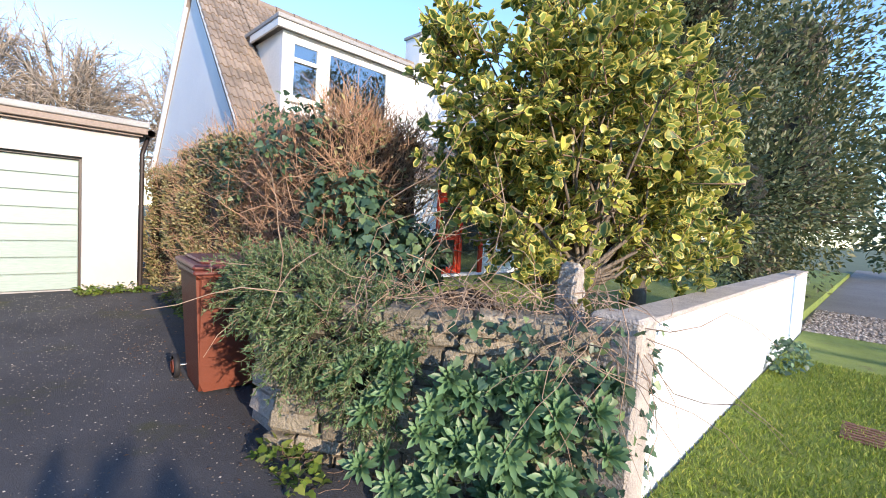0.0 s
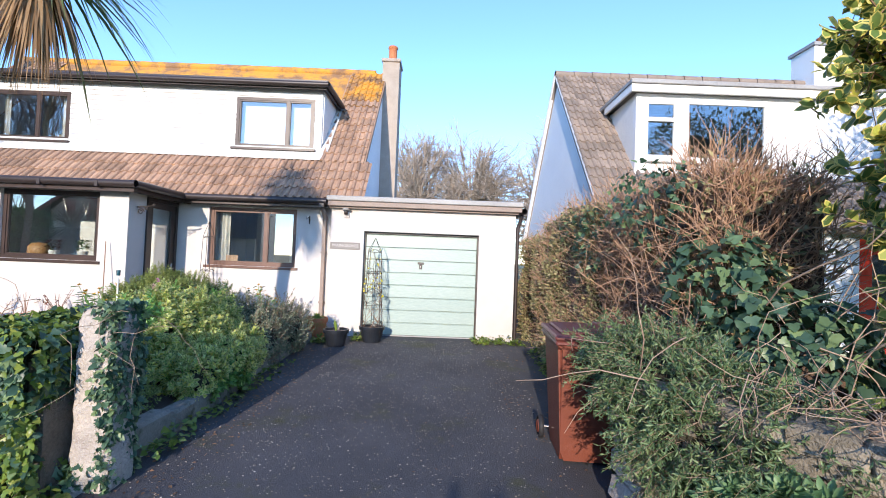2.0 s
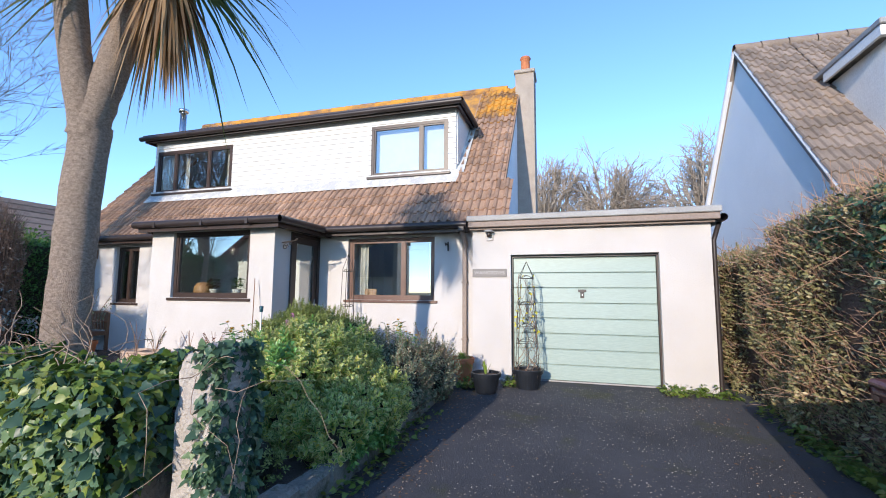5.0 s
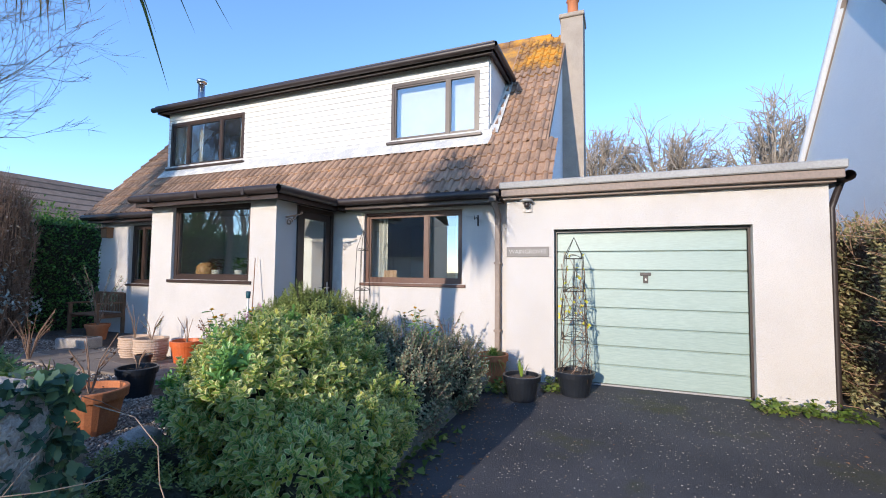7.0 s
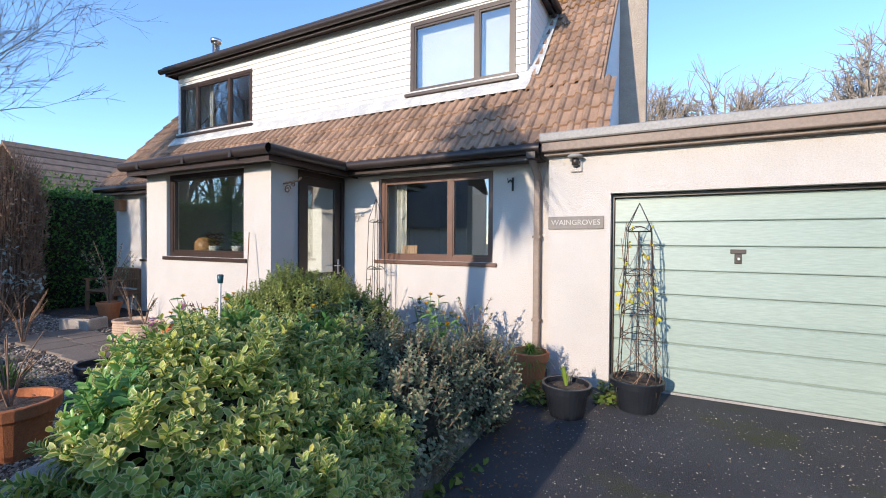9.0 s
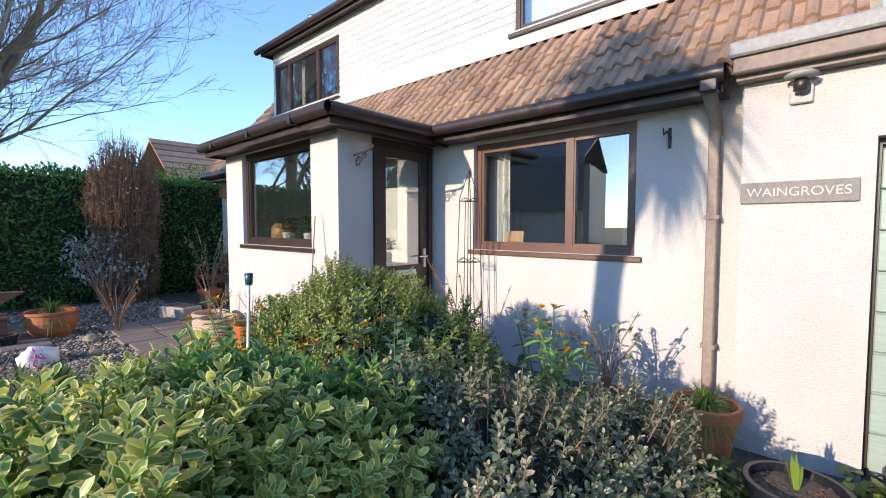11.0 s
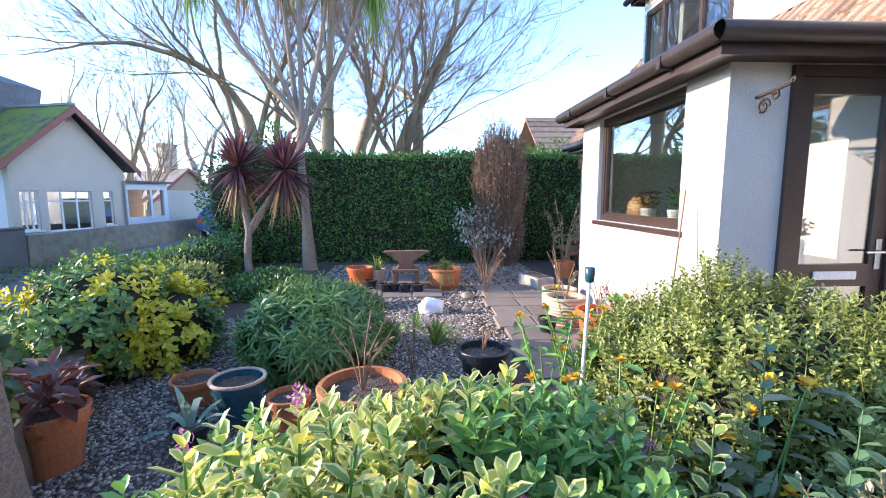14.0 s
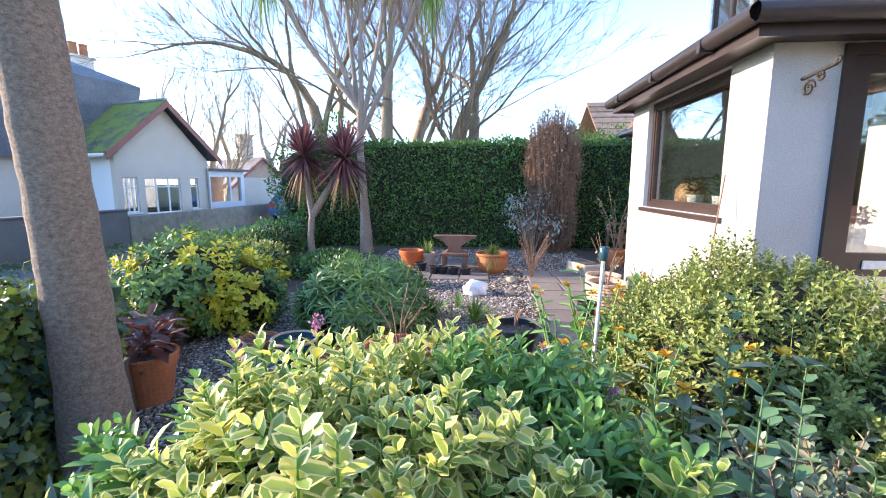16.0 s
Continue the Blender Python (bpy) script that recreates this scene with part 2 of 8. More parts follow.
L_HEBE = leafy("variegated_hebe_leaf", [(0.0, (0.149, 0.270, 0.061)), (0.35, (0.270, 0.419, 0.095)), (0.7, (0.446, 0.567, 0.135)), (0.9, (0.675, 0.702, 0.135)), (1.0, (0.837, 0.756, 0.121))], 0.38, (0.80, 0.76, 0.34), 0.58, 0.35)
L_HEBE_G = leafy("hebe_leaf", [(0.0, (0.098, 0.260, 0.072)), (1.0, (0.286, 0.520, 0.130))], 0.35)
L_GREEN = leafy("small_green_leaf", [(0.0, (0.13, 0.18, 0.04)), (0.6, (0.29, 0.36, 0.09)), (1.0, (0.48, 0.52, 0.17))], 0.5)
L_GREY = leafy("grey_green_leaf", [(0.0, (0.127, 0.172, 0.098)), (0.6, (0.265, 0.333, 0.196)), (1.0, (0.575, 0.506, 0.345))], 0.55)
L_HEDGE = leafy("laurel_hedge_leaf", [(0.0, (0.044, 0.124, 0.030)), (0.6, (0.099, 0.247, 0.055)), (1.0, (0.211, 0.420, 0.087))], 0.4)
L_HEDGE_OLIVE = leafy("olive_hedge_leaf", [(0.0, (0.15, 0.16, 0.075)), (0.5, (0.36, 0.34, 0.15)), (0.85, (0.52, 0.45, 0.22)), (1.0, (0.62, 0.50, 0.30))], 0.45)
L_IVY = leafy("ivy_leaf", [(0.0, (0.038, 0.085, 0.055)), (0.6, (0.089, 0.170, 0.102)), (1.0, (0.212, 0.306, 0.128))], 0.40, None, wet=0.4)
# ivy again in a lighter, yellower green, with sunlight put into the colour
L_IVY_LIT = leafy("lit_ivy_leaf", [(0.0, (0.079, 0.144, 0.025)), (0.6, (0.173, 0.259, 0.047)), (1.0, (0.302, 0.338, 0.072))], 0.4)
L_VARTREE = leafy("variegated_tree_leaf", [(0.0, (0.081, 0.149, 0.041)), (0.5, (0.176, 0.270, 0.068)), (0.85, (0.351, 0.405, 0.081)), (1.0, (0.648, 0.634, 0.108))], 0.4, (0.72, 0.62, 0.17), 0.58, 0.3)
L_HOLM = leafy("dark_evergreen_leaf", [(0.0, (0.058, 0.088, 0.039)), (0.7, (0.137, 0.166, 0.074)), (1.0, (0.273, 0.254, 0.117))], 0.5)
L_ROSE = leafy("rosemary_leaf", [(0.0, (0.08, 0.15, 0.065)), (0.7, (0.17, 0.26, 0.11)), (1.0, (0.30, 0.38, 0.18))], 0.5)
L_WALLROS = leafy("rosette_leaf", [(0.0, (0.083, 0.180, 0.083)), (1.0, (0.210, 0.360, 0.165))], 0.45)
L_YELLOW = leafy("golden_leaf", [(0.0, (0.46, 0.48, 0.05)), (0.5, (0.72, 0.68, 0.07)), (1.0, (0.85, 0.74, 0.07))], 0.45)
L_EUPH = leafy("strap_green_leaf", [(0.0, (0.075, 0.18, 0.05)), (1.0, (0.22, 0.38, 0.11))], 0.45)
L_STRAP = leafy("bright_strap_leaf", [(0.0, (0.120, 0.228, 0.030)), (1.0, (0.300, 0.408, 0.072))], 0.45)
L_AGAVE = leafy("blue_grey_strap_leaf", [(0.0, (0.144, 0.264, 0.192)), (1.0, (0.300, 0.432, 0.324))], 0.5)
L_SILVER = leafy("silver_grey_leaf", [(0.0, (0.207, 0.253, 0.230)), (1.0, (0.437, 0.483, 0.437))], 0.6)
L_CORDY = leafy("cordyline_leaf", [(0.0, (0.078, 0.130, 0.046)), (0.8, (0.182, 0.247, 0.085)), (1.0, (0.338, 0.338, 0.130))], 0.4)
L_DEAD = leafy("dead_palm_leaf", [(0.0, (0.242, 0.143, 0.072)), (1.0, (0.462, 0.308, 0.165))], 0.8)
L_PURPLE = leafy("purple_cordyline_leaf", [(0.0, (0.106, 0.042, 0.054)), (0.8, (0.250, 0.096, 0.106)), (1.0, (0.422, 0.230, 0.192))], 0.4)
L_RUSSET = leafy("russet_leaf", [(0.0, (0.096, 0.035, 0.029)), (1.0, (0.256, 0.096, 0.064))], 0.5)
L_BROWN = leafy("brown_dry_leaf", [(0.0, (0.150, 0.083, 0.048)), (1.0, (0.360, 0.210, 0.120))], 0.8)
L_DRYTWIG = leafy("dry_grey_brown_leaf", [(0.0, (0.24, 0.18, 0.13)), (1.0, (0.44, 0.35, 0.27))], 0.85)
F_YELLOW = leafy("yellow_orange_petal", [(0.0, (0.66, 0.30, 0.01)), (1.0, (0.82, 0.52, 0.03))], 0.5)
F_PINK = leafy("pink_mauve_petal", [(0.0, (0.50, 0.14, 0.36)), (1.0, (0.66, 0.32, 0.52))], 0.6)
L_GRASS = leafy("grass_blade", [(0.0, (0.13, 0.21, 0.03)), (0.7, (0.29, 0.38, 0.055)), (1.0, (0.48, 0.48, 0.10))], 0.6)

# ---- building blocks ----


def link_bm(name, bm, material, parent=None, smooth=False):
    me = bpy.data.meshes.new(name)
    bmesh.ops.recalc_face_normals(bm, faces=bm.faces[:])
    bm.to_mesh(me)
    bm.free()
    me.materials.append(material)
    if smooth:
        me.polygons.foreach_set("use_smooth", [True] * len(me.polygons))
    ob = new(name, me)
    ob.parent = parent
    return ob


def part(name, bm, material, parent, label="", smooth=False):
    ob = link_bm(name, bm, material, parent, smooth)
    return tagged(ob, label) if label else ob


def empty(name, x, y, z=0.0, rz=0.0):
    ob = new(name)
    ob.matrix_world = pose(x, y, z, 0, 0, rz)
    return ob


def box(bm, x0, x1, y0, y1, z0, z1, bevel=0.0, m=None):
    r = bmesh.ops.create_cube(bm, size=1.0)["verts"]
    for v in r:
        v.co = Vector((x0 + (v.co.x + 0.5) * (x1 - x0), y0 + (v.co.y + 0.5) * (y1 - y0), z0 + (v.co.z + 0.5) * (z1 - z0)))
    if bevel:
        es = list({e for v in r for e in v.link_edges})
        g = bmesh.ops.bevel(bm, geom=es, offset=bevel, segments=1, affect="EDGES")
        r = list({v for f in g["faces"] for v in f.verts} | {v for v in r if v.is_valid})
    if m is not None:
        for v in r:
            v.co = m @ v.co
    return bm


def boxes(*rows, bevel=0.0):
    bm = bmesh.new()
    for r in rows:
        box(bm, *r, bevel=bevel)
    return bm


def sheet(rows):
    """A bmesh of faces given as lists of corners."""
    bm = bmesh.new()
    for f in rows:
        bm.faces.new([bm.verts.new(p) for p in f])
    bmesh.ops.remove_doubles(bm, verts=bm.verts[:], dist=1e-5)
    return bm


def prism(outline, h0, h1, axis="z"):
    """A closed outline in two axes, drawn out along the third."""
    def at(a, b, h):
        return {"z": (a, b, h), "y": (a, h, b), "x": (h, a, b)}[axis]
    bm = bmesh.new()
    lo = [bm.verts.new(at(a, b, h0)) for a, b in outline]
    hi = [bm.verts.new(at(a, b, h1)) for a, b in outline]
    bm.faces.new(lo), bm.faces.new(hi[::-1])
    n = len(outline)
    for i in range(n):
        bm.faces.new((lo[i], lo[(i + 1) % n], hi[(i + 1) % n], hi[i]))
    return bm


def wall_grid(us, vs, solid, at):
    """A wall in cells: us across, vs up; solid(i, j) tells which cells are filled; at(u, v, d) maps to the world, d 0 outside, 1 inside."""
    bm, seen = bmesh.new(), {}

    def v(i, j, d):
        if (i, j, d) not in seen:
            seen[i, j, d] = bm.verts.new(at(us[i], vs[j], d))
        return seen[i, j, d]
    nu, nv = len(us) - 1, len(vs) - 1
    full = lambda i, j: 0 <= i < nu and 0 <= j < nv and solid(i, j)
    for i in range(nu):
        for j in range(nv):
            if not full(i, j):
                continue
            for d in (0, 1):
                bm.faces.new((v(i, j, d), v(i + 1, j, d), v(i + 1, j + 1, d), v(i, j + 1, d)))
            for a, b, (di, dj) in (((i, j), (i + 1, j), (0, -1)), ((i, j + 1), (i + 1, j + 1), (0, 1)), ((i, j), (i, j + 1), (-1, 0)), ((i + 1, j), (i + 1, j + 1), (1, 0))):
                if not full(i + di, j + dj):
                    bm.faces.new((v(*a, 0), v(*b, 0), v(*b, 1), v(*a, 1)))
    return bm


def wall_y(u0, u1, v0, v1, y0, y1, holes=()):
    us = sorted({u0, u1, *[h[0] for h in holes], *[h[1] for h in holes]})
    vs = sorted({v0, v1, *[h[2] for h in holes], *[h[3] for h in holes]})
    ok = lambda i, j: not any(h[0] <= us[i] < h[1] and h[2] <= vs[j] < h[3] for h in holes)
    return wall_grid(us, vs, ok, lambda u, v, d: (u, y1 if d else y0, v))


def wall_x(u0, u1, v0, v1, x0, x1, holes=()):
    us = sorted({u0, u1, *[h[0] for h in holes], *[h[1] for h in holes]})
    vs = sorted({v0, v1, *[h[2] for h in holes], *[h[3] for h in holes]})
    ok = lambda i, j: not any(h[0] <= us[i] < h[1] and h[2] <= vs[j] < h[3] for h in holes)
    return wall_grid(us, vs, ok, lambda u, v, d: (x1 if d else x0, u, v))


def lathe(profile, n=28, x=0.0, y=0.0, z=0.0):
    bm = bmesh.new()
    rings = []
    for r, h in profile:
        rings.append([bm.verts.new((x + r * math.cos(2 * math.pi * i / n), y + r * math.sin(2 * math.pi * i / n), z + h)) for i in range(n)])
    for a, b in zip(rings, rings[1:]):
        for i in range(n):
            bm.faces.new((a[i], a[(i + 1) % n], b[(i + 1) % n], b[i]))
    bm.faces.new(rings[0]), bm.faces.new(rings[-1])
    return bm


def np_mesh(name, verts, faces, uv=None, material=None, parent=None, smooth=False):
    """One mesh object from arrays: verts (n, 3), faces (m, k)."""
    me = bpy.data.meshes.new(name)
    verts, faces = np.asarray(verts, np.float32), np.asarray(faces, np.int32)
    k = faces.shape[1]
    me.vertices.add(len(verts))
    me.vertices.foreach_set("co", verts.ravel())
    me.loops.add(faces.size)
    me.loops.foreach_set("vertex_index", faces.ravel())
    me.polygons.add(len(faces))
    me.polygons.foreach_set("loop_start", np.arange(0, faces.size, k, dtype=np.int32))
    me.update(calc_edges=True)
    if uv is not None:
        lay = me.uv_layers.new(name="UVMap")
        lay.data.foreach_set("uv", np.asarray(uv, np.float32)[faces.ravel()].ravel())
    if smooth:
        me.polygons.foreach_set("use_smooth", [True] * len(faces))
    me.materials.append(material)
    ob = new(name, me)
    ob.parent = parent
    return ob


def tubes(lines, sides=5):
    """Tapered tubes along polylines [(points, radii)]. Returns verts, faces."""
    V, F, base = [], [], 0
    ang = np.linspace(0, 2 * np.pi, sides, endpoint=False)
    ca, sa = np.cos(ang)[:, None], np.sin(ang)[:, None]
    for pts, rad in lines:
        pts = np.asarray(pts, float)
        n = len(pts)
        tan = np.gradient(pts, axis=0)
        tan /= np.linalg.norm(tan, axis=1)[:, None] + 1e-9
        ref = np.array((0.0, 0.0, 1.0)) if abs(tan[0, 2]) < 0.8 else np.array((1.0, 0.0, 0.0))
        for i in range(n):
            a = np.cross(tan[i], ref)
            a /= np.linalg.norm(a) + 1e-9
            b = np.cross(tan[i], a)
            V.append(pts[i] + rad[i] * (ca * a + sa * b))
        for i in range(n - 1):
            for s in range(sides):
                t = (s + 1) % sides
                F.append((base + i * sides + s, base + i * sides + t, base + (i + 1) * sides + t, base + (i + 1) * sides + s))
        base += n * sides
    return np.concatenate(V), np.array(F)


def tube_part(name, lines, material, parent, sides=5, label="", smooth=True):
    v, f = tubes(lines, sides)
    ob = np_mesh(name, v, f, None, material, parent, smooth)
    return tagged(ob, label, kind="stuff" if len(lines) > 6 else "")


# ---- leaves ----
def leaf_shape(width, kind="oval"):
    """Verts (across, along, up), quads and tris as quads (last corner doubled), margin coordinate."""
    w = width / 2
    if kind == "small":
        v = [(0, 0, 0), (w, 0.5, 0.10), (0, 1, 0), (-w, 0.5, 0.10)]
        return np.array(v), [(0, 1, 2), (0, 2, 3)], np.array([0.3, 1, 0.6, 1])
    if kind == "ivy":
        half = [(0.42 * w, -0.10, 0.03), (1.05 * w, 0.10, 0.02), (0.62 * w, 0.38, 0.06), (0.66 * w, 0.60, 0.03)]
        v = [(0, 0.28, 0.0), (0, 0, 0)] + half + [(0, 1, -0.10)] + [(-x, y, z) for x, y, z in half[::-1]]
        return np.array(v), [(0, i, i + 1) for i in range(1, 10)] + [(0, 10, 1)], np.array([0.0, 0.5] + [1.0] * 9)
    if kind == "strap":
        v = [(-w * 0.6, 0, 0), (w * 0.6, 0, 0), (-w, 0.35, 0.06), (w, 0.35, 0.06), (-w * 0.8, 0.7, 0.0), (w * 0.8, 0.7, 0.0), (0, 1, -0.16)]
        return np.array(v), [(0, 1, 3), (0, 3, 2), (2, 3, 5), (2, 5, 4), (4, 5, 6)], np.array([1, 1, 1, 1, 1, 1, 1.0]) * 0.5
    a, b = 0.32, 0.72
    v = [(0, 0, 0), (w * 0.85, a, 0.09), (w * 0.9, b, 0.07), (0, 1, -0.03), (-w * 0.9, b, 0.07), (-w * 0.85, a, 0.09), (0, a, 0.0), (0, b, 0.0)]
    f = [(0, 1, 6), (0, 6, 5), (6, 1, 2), (6, 2, 7), (5, 6, 7), (5, 7, 4), (7, 2, 3), (4, 7, 3)]
    return np.array(v), f, np.array([0.35, 1, 1, 0.9, 1, 1, 0.0, 0.0])


def unit(a):
    return a / (np.linalg.norm(a, axis=-1, keepdims=True) + 1e-9)


def leaf_part(name, P, D, N, size, material, parent, width=0.5, kind="oval", label=""):
    """Leaves at P, growing along D, facing N."""
    tv, tf, tm = leaf_shape(width, kind)
    P, D = np.asarray(P, float), unit(np.asarray(D, float))
    X = unit(np.cross(D, N))
    Z = np.cross(X, D)
    size = np.broadcast_to(np.asarray(size, float), (len(P),))[:, None, None]
    V = P[:, None, :] + size * (tv[None, :, 0:1] * X[:, None] + tv[None, :, 1:2] * D[:, None] + tv[None, :, 2:3] * Z[:, None])
    F = (np.asarray(tf)[None] + (np.arange(len(P)) * len(tv))[:, None, None]).reshape(-1, 3)
    uv = np.tile(np.stack([tm, tv[:, 1]], 1), (len(P), 1))
    ob = np_mesh(name, V.reshape(-1, 3), F, uv, material, parent)
    return tagged(ob, label, kind="stuff")


RNG = np.random.default_rng(7)


def on_lobes(lobes, n, depth=0.25, lump=0.12, low=None):
    """Points near the skin of joined ellipsoids (cx, cy, cz, rx, ry, rz), with their outward way."""
    L = np.array(lobes, float)
    area = (L[:, 3] * L[:, 4] + L[:, 3] * L[:, 5] + L[:, 4] * L[:, 5])
    P, O = [], []
    need = n
    while need > 0:
        k = RNG.choice(len(L), need * 2, p=area / area.sum())
        d = unit(RNG.normal(size=(need * 2, 3)))
        r = 1 - depth * RNG.random(need * 2) ** 1.6
        bump = np.array([noise.noise(Vector(x) * 2.3 + Vector((i * 3.1, 0, 0))) for x, i in zip(d, k)])
        p = L[k, :3] + d * L[k, 3:] * (r * (1 + lump * 2 * bump))[:, None]
        q = ((p[:, None, :] - L[None, :, :3]) / L[None, :, 3:])
        inside = (np.linalg.norm(q, axis=2) < 1 - depth * 1.3).any(axis=1)
        keep = ~inside
        if low is not None:
            keep &= p[:, 2] > low
        P.append(p[keep]), O.append(unit(d[keep] / L[k[keep], 3:]))
        need -= int(keep.sum())
    return np.concatenate(P)[:n], np.concatenate(O)[:n]


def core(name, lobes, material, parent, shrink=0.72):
    """A lumpy solid for the dense inside of a bush, hidden under the leaves; HEART colours it dark as shade."""
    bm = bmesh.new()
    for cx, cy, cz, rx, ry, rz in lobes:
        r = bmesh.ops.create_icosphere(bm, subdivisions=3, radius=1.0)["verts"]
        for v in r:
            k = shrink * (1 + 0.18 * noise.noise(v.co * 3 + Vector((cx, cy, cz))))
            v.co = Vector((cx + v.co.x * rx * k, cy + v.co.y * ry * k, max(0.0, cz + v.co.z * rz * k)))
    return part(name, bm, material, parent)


def shrub(name, lobes, n, size, material, label, category="shrub", width=0.5, kind="small", depth=0.3, up=0.25, low=0.0, stems=14, inner=None, shrink=0.7, scatter=0.9, stem_mat=None):
    """A leafy bush: stems from the base, a heart coloured dark as shade and a skin of leaves."""
    cx, cy = np.mean([l[0] for l in lobes]), np.mean([l[1] for l in lobes])
    thing = tagged(empty(name, 0, 0, 0), label, category)
    P, O = on_lobes(lobes, n, depth, low=low)
    D = unit(O + scatter * RNG.normal(size=P.shape) * 0.7 + np.array((0, 0, up)))
    leaf_part("foliage", P, D, unit(O + RNG.normal(size=P.shape) * 0.5 + np.array((0, 0, 0.6))), size * RNG.uniform(0.6, 1.25, n), material, thing, width, kind)
    lines = []
    for i in range(stems):
        l = lobes[i % len(lobes)]
        d = unit(RNG.normal(size=3)) * np.array(l[3:]) * 0.8
        tip = np.array(l[:3]) + d * np.array((1, 1, 0.6)) + np.array((0, 0, 0.1))
        root = np.array((l[0] + 0.2 * d[0], l[1] + 0.2 * d[1], low))
        mid = (root + tip) / 2 + RNG.normal(size=3) * 0.05
        lines.append(([root, mid, tip], [0.016, 0.011, 0.005]))
    if lines:
        tube_part("stem", lines, stem_mat or TWIG, thing, 5)
    if inner is not None:
        core("heart", lobes, inner, thing, shrink)
    return thing


# HEART has the shade inside a bush painted into its colour
HEART = surf("twiggy_heart_shade_colour", (0.022, 0.024, 0.014), (0.06, 0.056, 0.036), 9, 50, 1.0, 1.0, depth=0.04)
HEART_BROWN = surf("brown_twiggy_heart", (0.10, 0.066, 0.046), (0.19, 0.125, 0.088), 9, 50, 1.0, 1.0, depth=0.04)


def whorls(lobes, shoots, pairs, size, depth=0.2, low=0.0, up=0.5, spacing=0.35):
    """Shoots with crossed pairs of leaves and a rosette at the tip. Returns P, D, N, sizes, shoot tips, shoot ways."""
    P, O = on_lobes(lobes, shoots, depth, low=low)
    A = unit(O + np.array((0, 0, up)) + RNG.normal(size=P.shape) * 0.25)
    T = unit(np.cross(A, RNG.normal(size=P.shape)))
    B = np.cross(A, T)
    ps, ds, ns, ss = [], [], [], []
    for i in range(pairs):
        f = i / max(1, pairs - 1)
        for s in (1, -1):
            a = (0.0 if i % 2 else math.pi / 2) + 0.35 * i
            side = s * (math.cos(a) * T + math.sin(a) * B)
            lift = 0.15 + 0.95 * f
            d = unit(side + lift * A + 0.12 * RNG.normal(size=P.shape))
            ps.append(P - A * (size * spacing * (pairs - 1 - i)))
            ds.append(d), ns.append(unit(A - side * 0.3))
            ss.append(size * RNG.uniform(0.8, 1.15, len(P)) * (1.0 - 0.45 * f ** 2))
    return np.concatenate(ps), np.concatenate(ds), np.concatenate(ns), np.concatenate(ss), P, A


# ---- ground ----
def drive_z(y):
    return -0.025 * (8.0 - y)


LANE_Z = -0.24
tagged(link_bm("ground", sheet([[(-900, -900, -0.32), (900, -900, -0.32), (900, 900, -0.32), (-900, 900, -0.32)]]), FARLAND), "rough green land to the horizon", "ground", kind="structure")
def slab_of(outline, top, bottom):
    """A sheet of ground with a height given by top(x, y)."""
    bm = prism(outline, bottom, 0.0)
    for v in bm.verts:
        if v.co.z == 0.0:
            v.co.z = top(v.co.x, v.co.y)
    return bm


DRIVE = [(-0.9, 2.1), (0.75, 1.95), (2.3, 0.9), (4.0, 1.25), (6.5, 1.3), (8.0, 2.35), (8.2, 2.5), (14.0, 2.5)]


def drive_slab():
    """The drive in bays between its side points, falling towards the lane."""
    bm = bmesh.new()
    rows_ = [[bm.verts.new(q) for q in ((-2.5, y, -0.31), (-2.5, y, min(0.0, drive_z(y))), (x, y, min(0.0, drive_z(y))), (x, y, -0.31))] for y, x in DRIVE]
    for a, b in zip(rows_, rows_[1:]):
        for i in range(4):
            bm.faces.new((a[i], a[(i + 1) % 4], b[(i + 1) % 4], b[i]))
    bm.faces.new(rows_[0]), bm.faces.new(rows_[-1])
    return bm


tagged(link_bm("road_drive", drive_slab(), ASPHALT), "dark worn asphalt driveway with mossy patches", "driveway", kind="structure")
tagged(link_bm("road_lane", boxes((-70, 40, -4.75, -0.9, -0.31, LANE_Z)), LANE), "grey worn tarmac lane", "road", kind="structure")
GARDEN = [(-2.5, 3.0), (-2.5, 8.4), (-13.2, 8.8), (-13.2, 0.2), (-9.0, 0.8), (-4.5, 2.4)]
tagged(link_bm("ground_garden", slab_of(GARDEN, lambda x, y: 0.02, -0.31), SOIL), "dark garden soil under gravel", "garden bed", kind="structure")
tagged(link_bm("ground_verge", boxes((2.1, 9.5, -0.9, 0.72, -0.31, -0.17), (-14, -4.6, -0.9, 2.2, -0.31, -0.16), (-4.6, -2.5, -0.9, 2.9, -0.31, -0.165)), GRASSY), "mown grass verge with bare patches", "grass", kind="structure")
tagged(link_bm("ground_neighbour_garden", boxes((2.5, 30, 0.86, 7.3, -0.31, 0.0), (1.35, 2.5, 2.6, 7.5, -0.31, -0.06)), GRASSY), "neighbouring lawn", "lawn", kind="structure")
tagged(link_bm("ground_track", boxes((9.5, 40, -0.9, 0.85, -0.31, -0.18)), LANE), "pale gravel track", "track", kind="structure")

# ---- house ----
EAVE_Y, EAVE_Z, SLOPE, RIDGE_Y, RIDGE_Z = 8.12, 2.52, 1.134, 11.55, 6.41
HX0, HX1, HBACK = -11.6, -1.93, 15.0
WIN_R = (-4.79, -3.09, 1.20, 2.33)
WIN_P = (-7.49, -5.87, 1.225, 2.365)
WIN_L = (-10.63, -9.96, 1.07, 2.31)
DORM_R = (-4.67, -3.03, 3.66, 4.73)
DORM_L = (-10.37, -8.16, 3.65, 4.69)
PORCH = (-7.98, -5.39, 7.08)
DOOR_Y = (7.50, 8.36, 2.36)


def st(name, bm, material, label, category, smooth=False):
    return tagged(link_bm(name, bm, material, None, smooth), label, category, kind="structure")


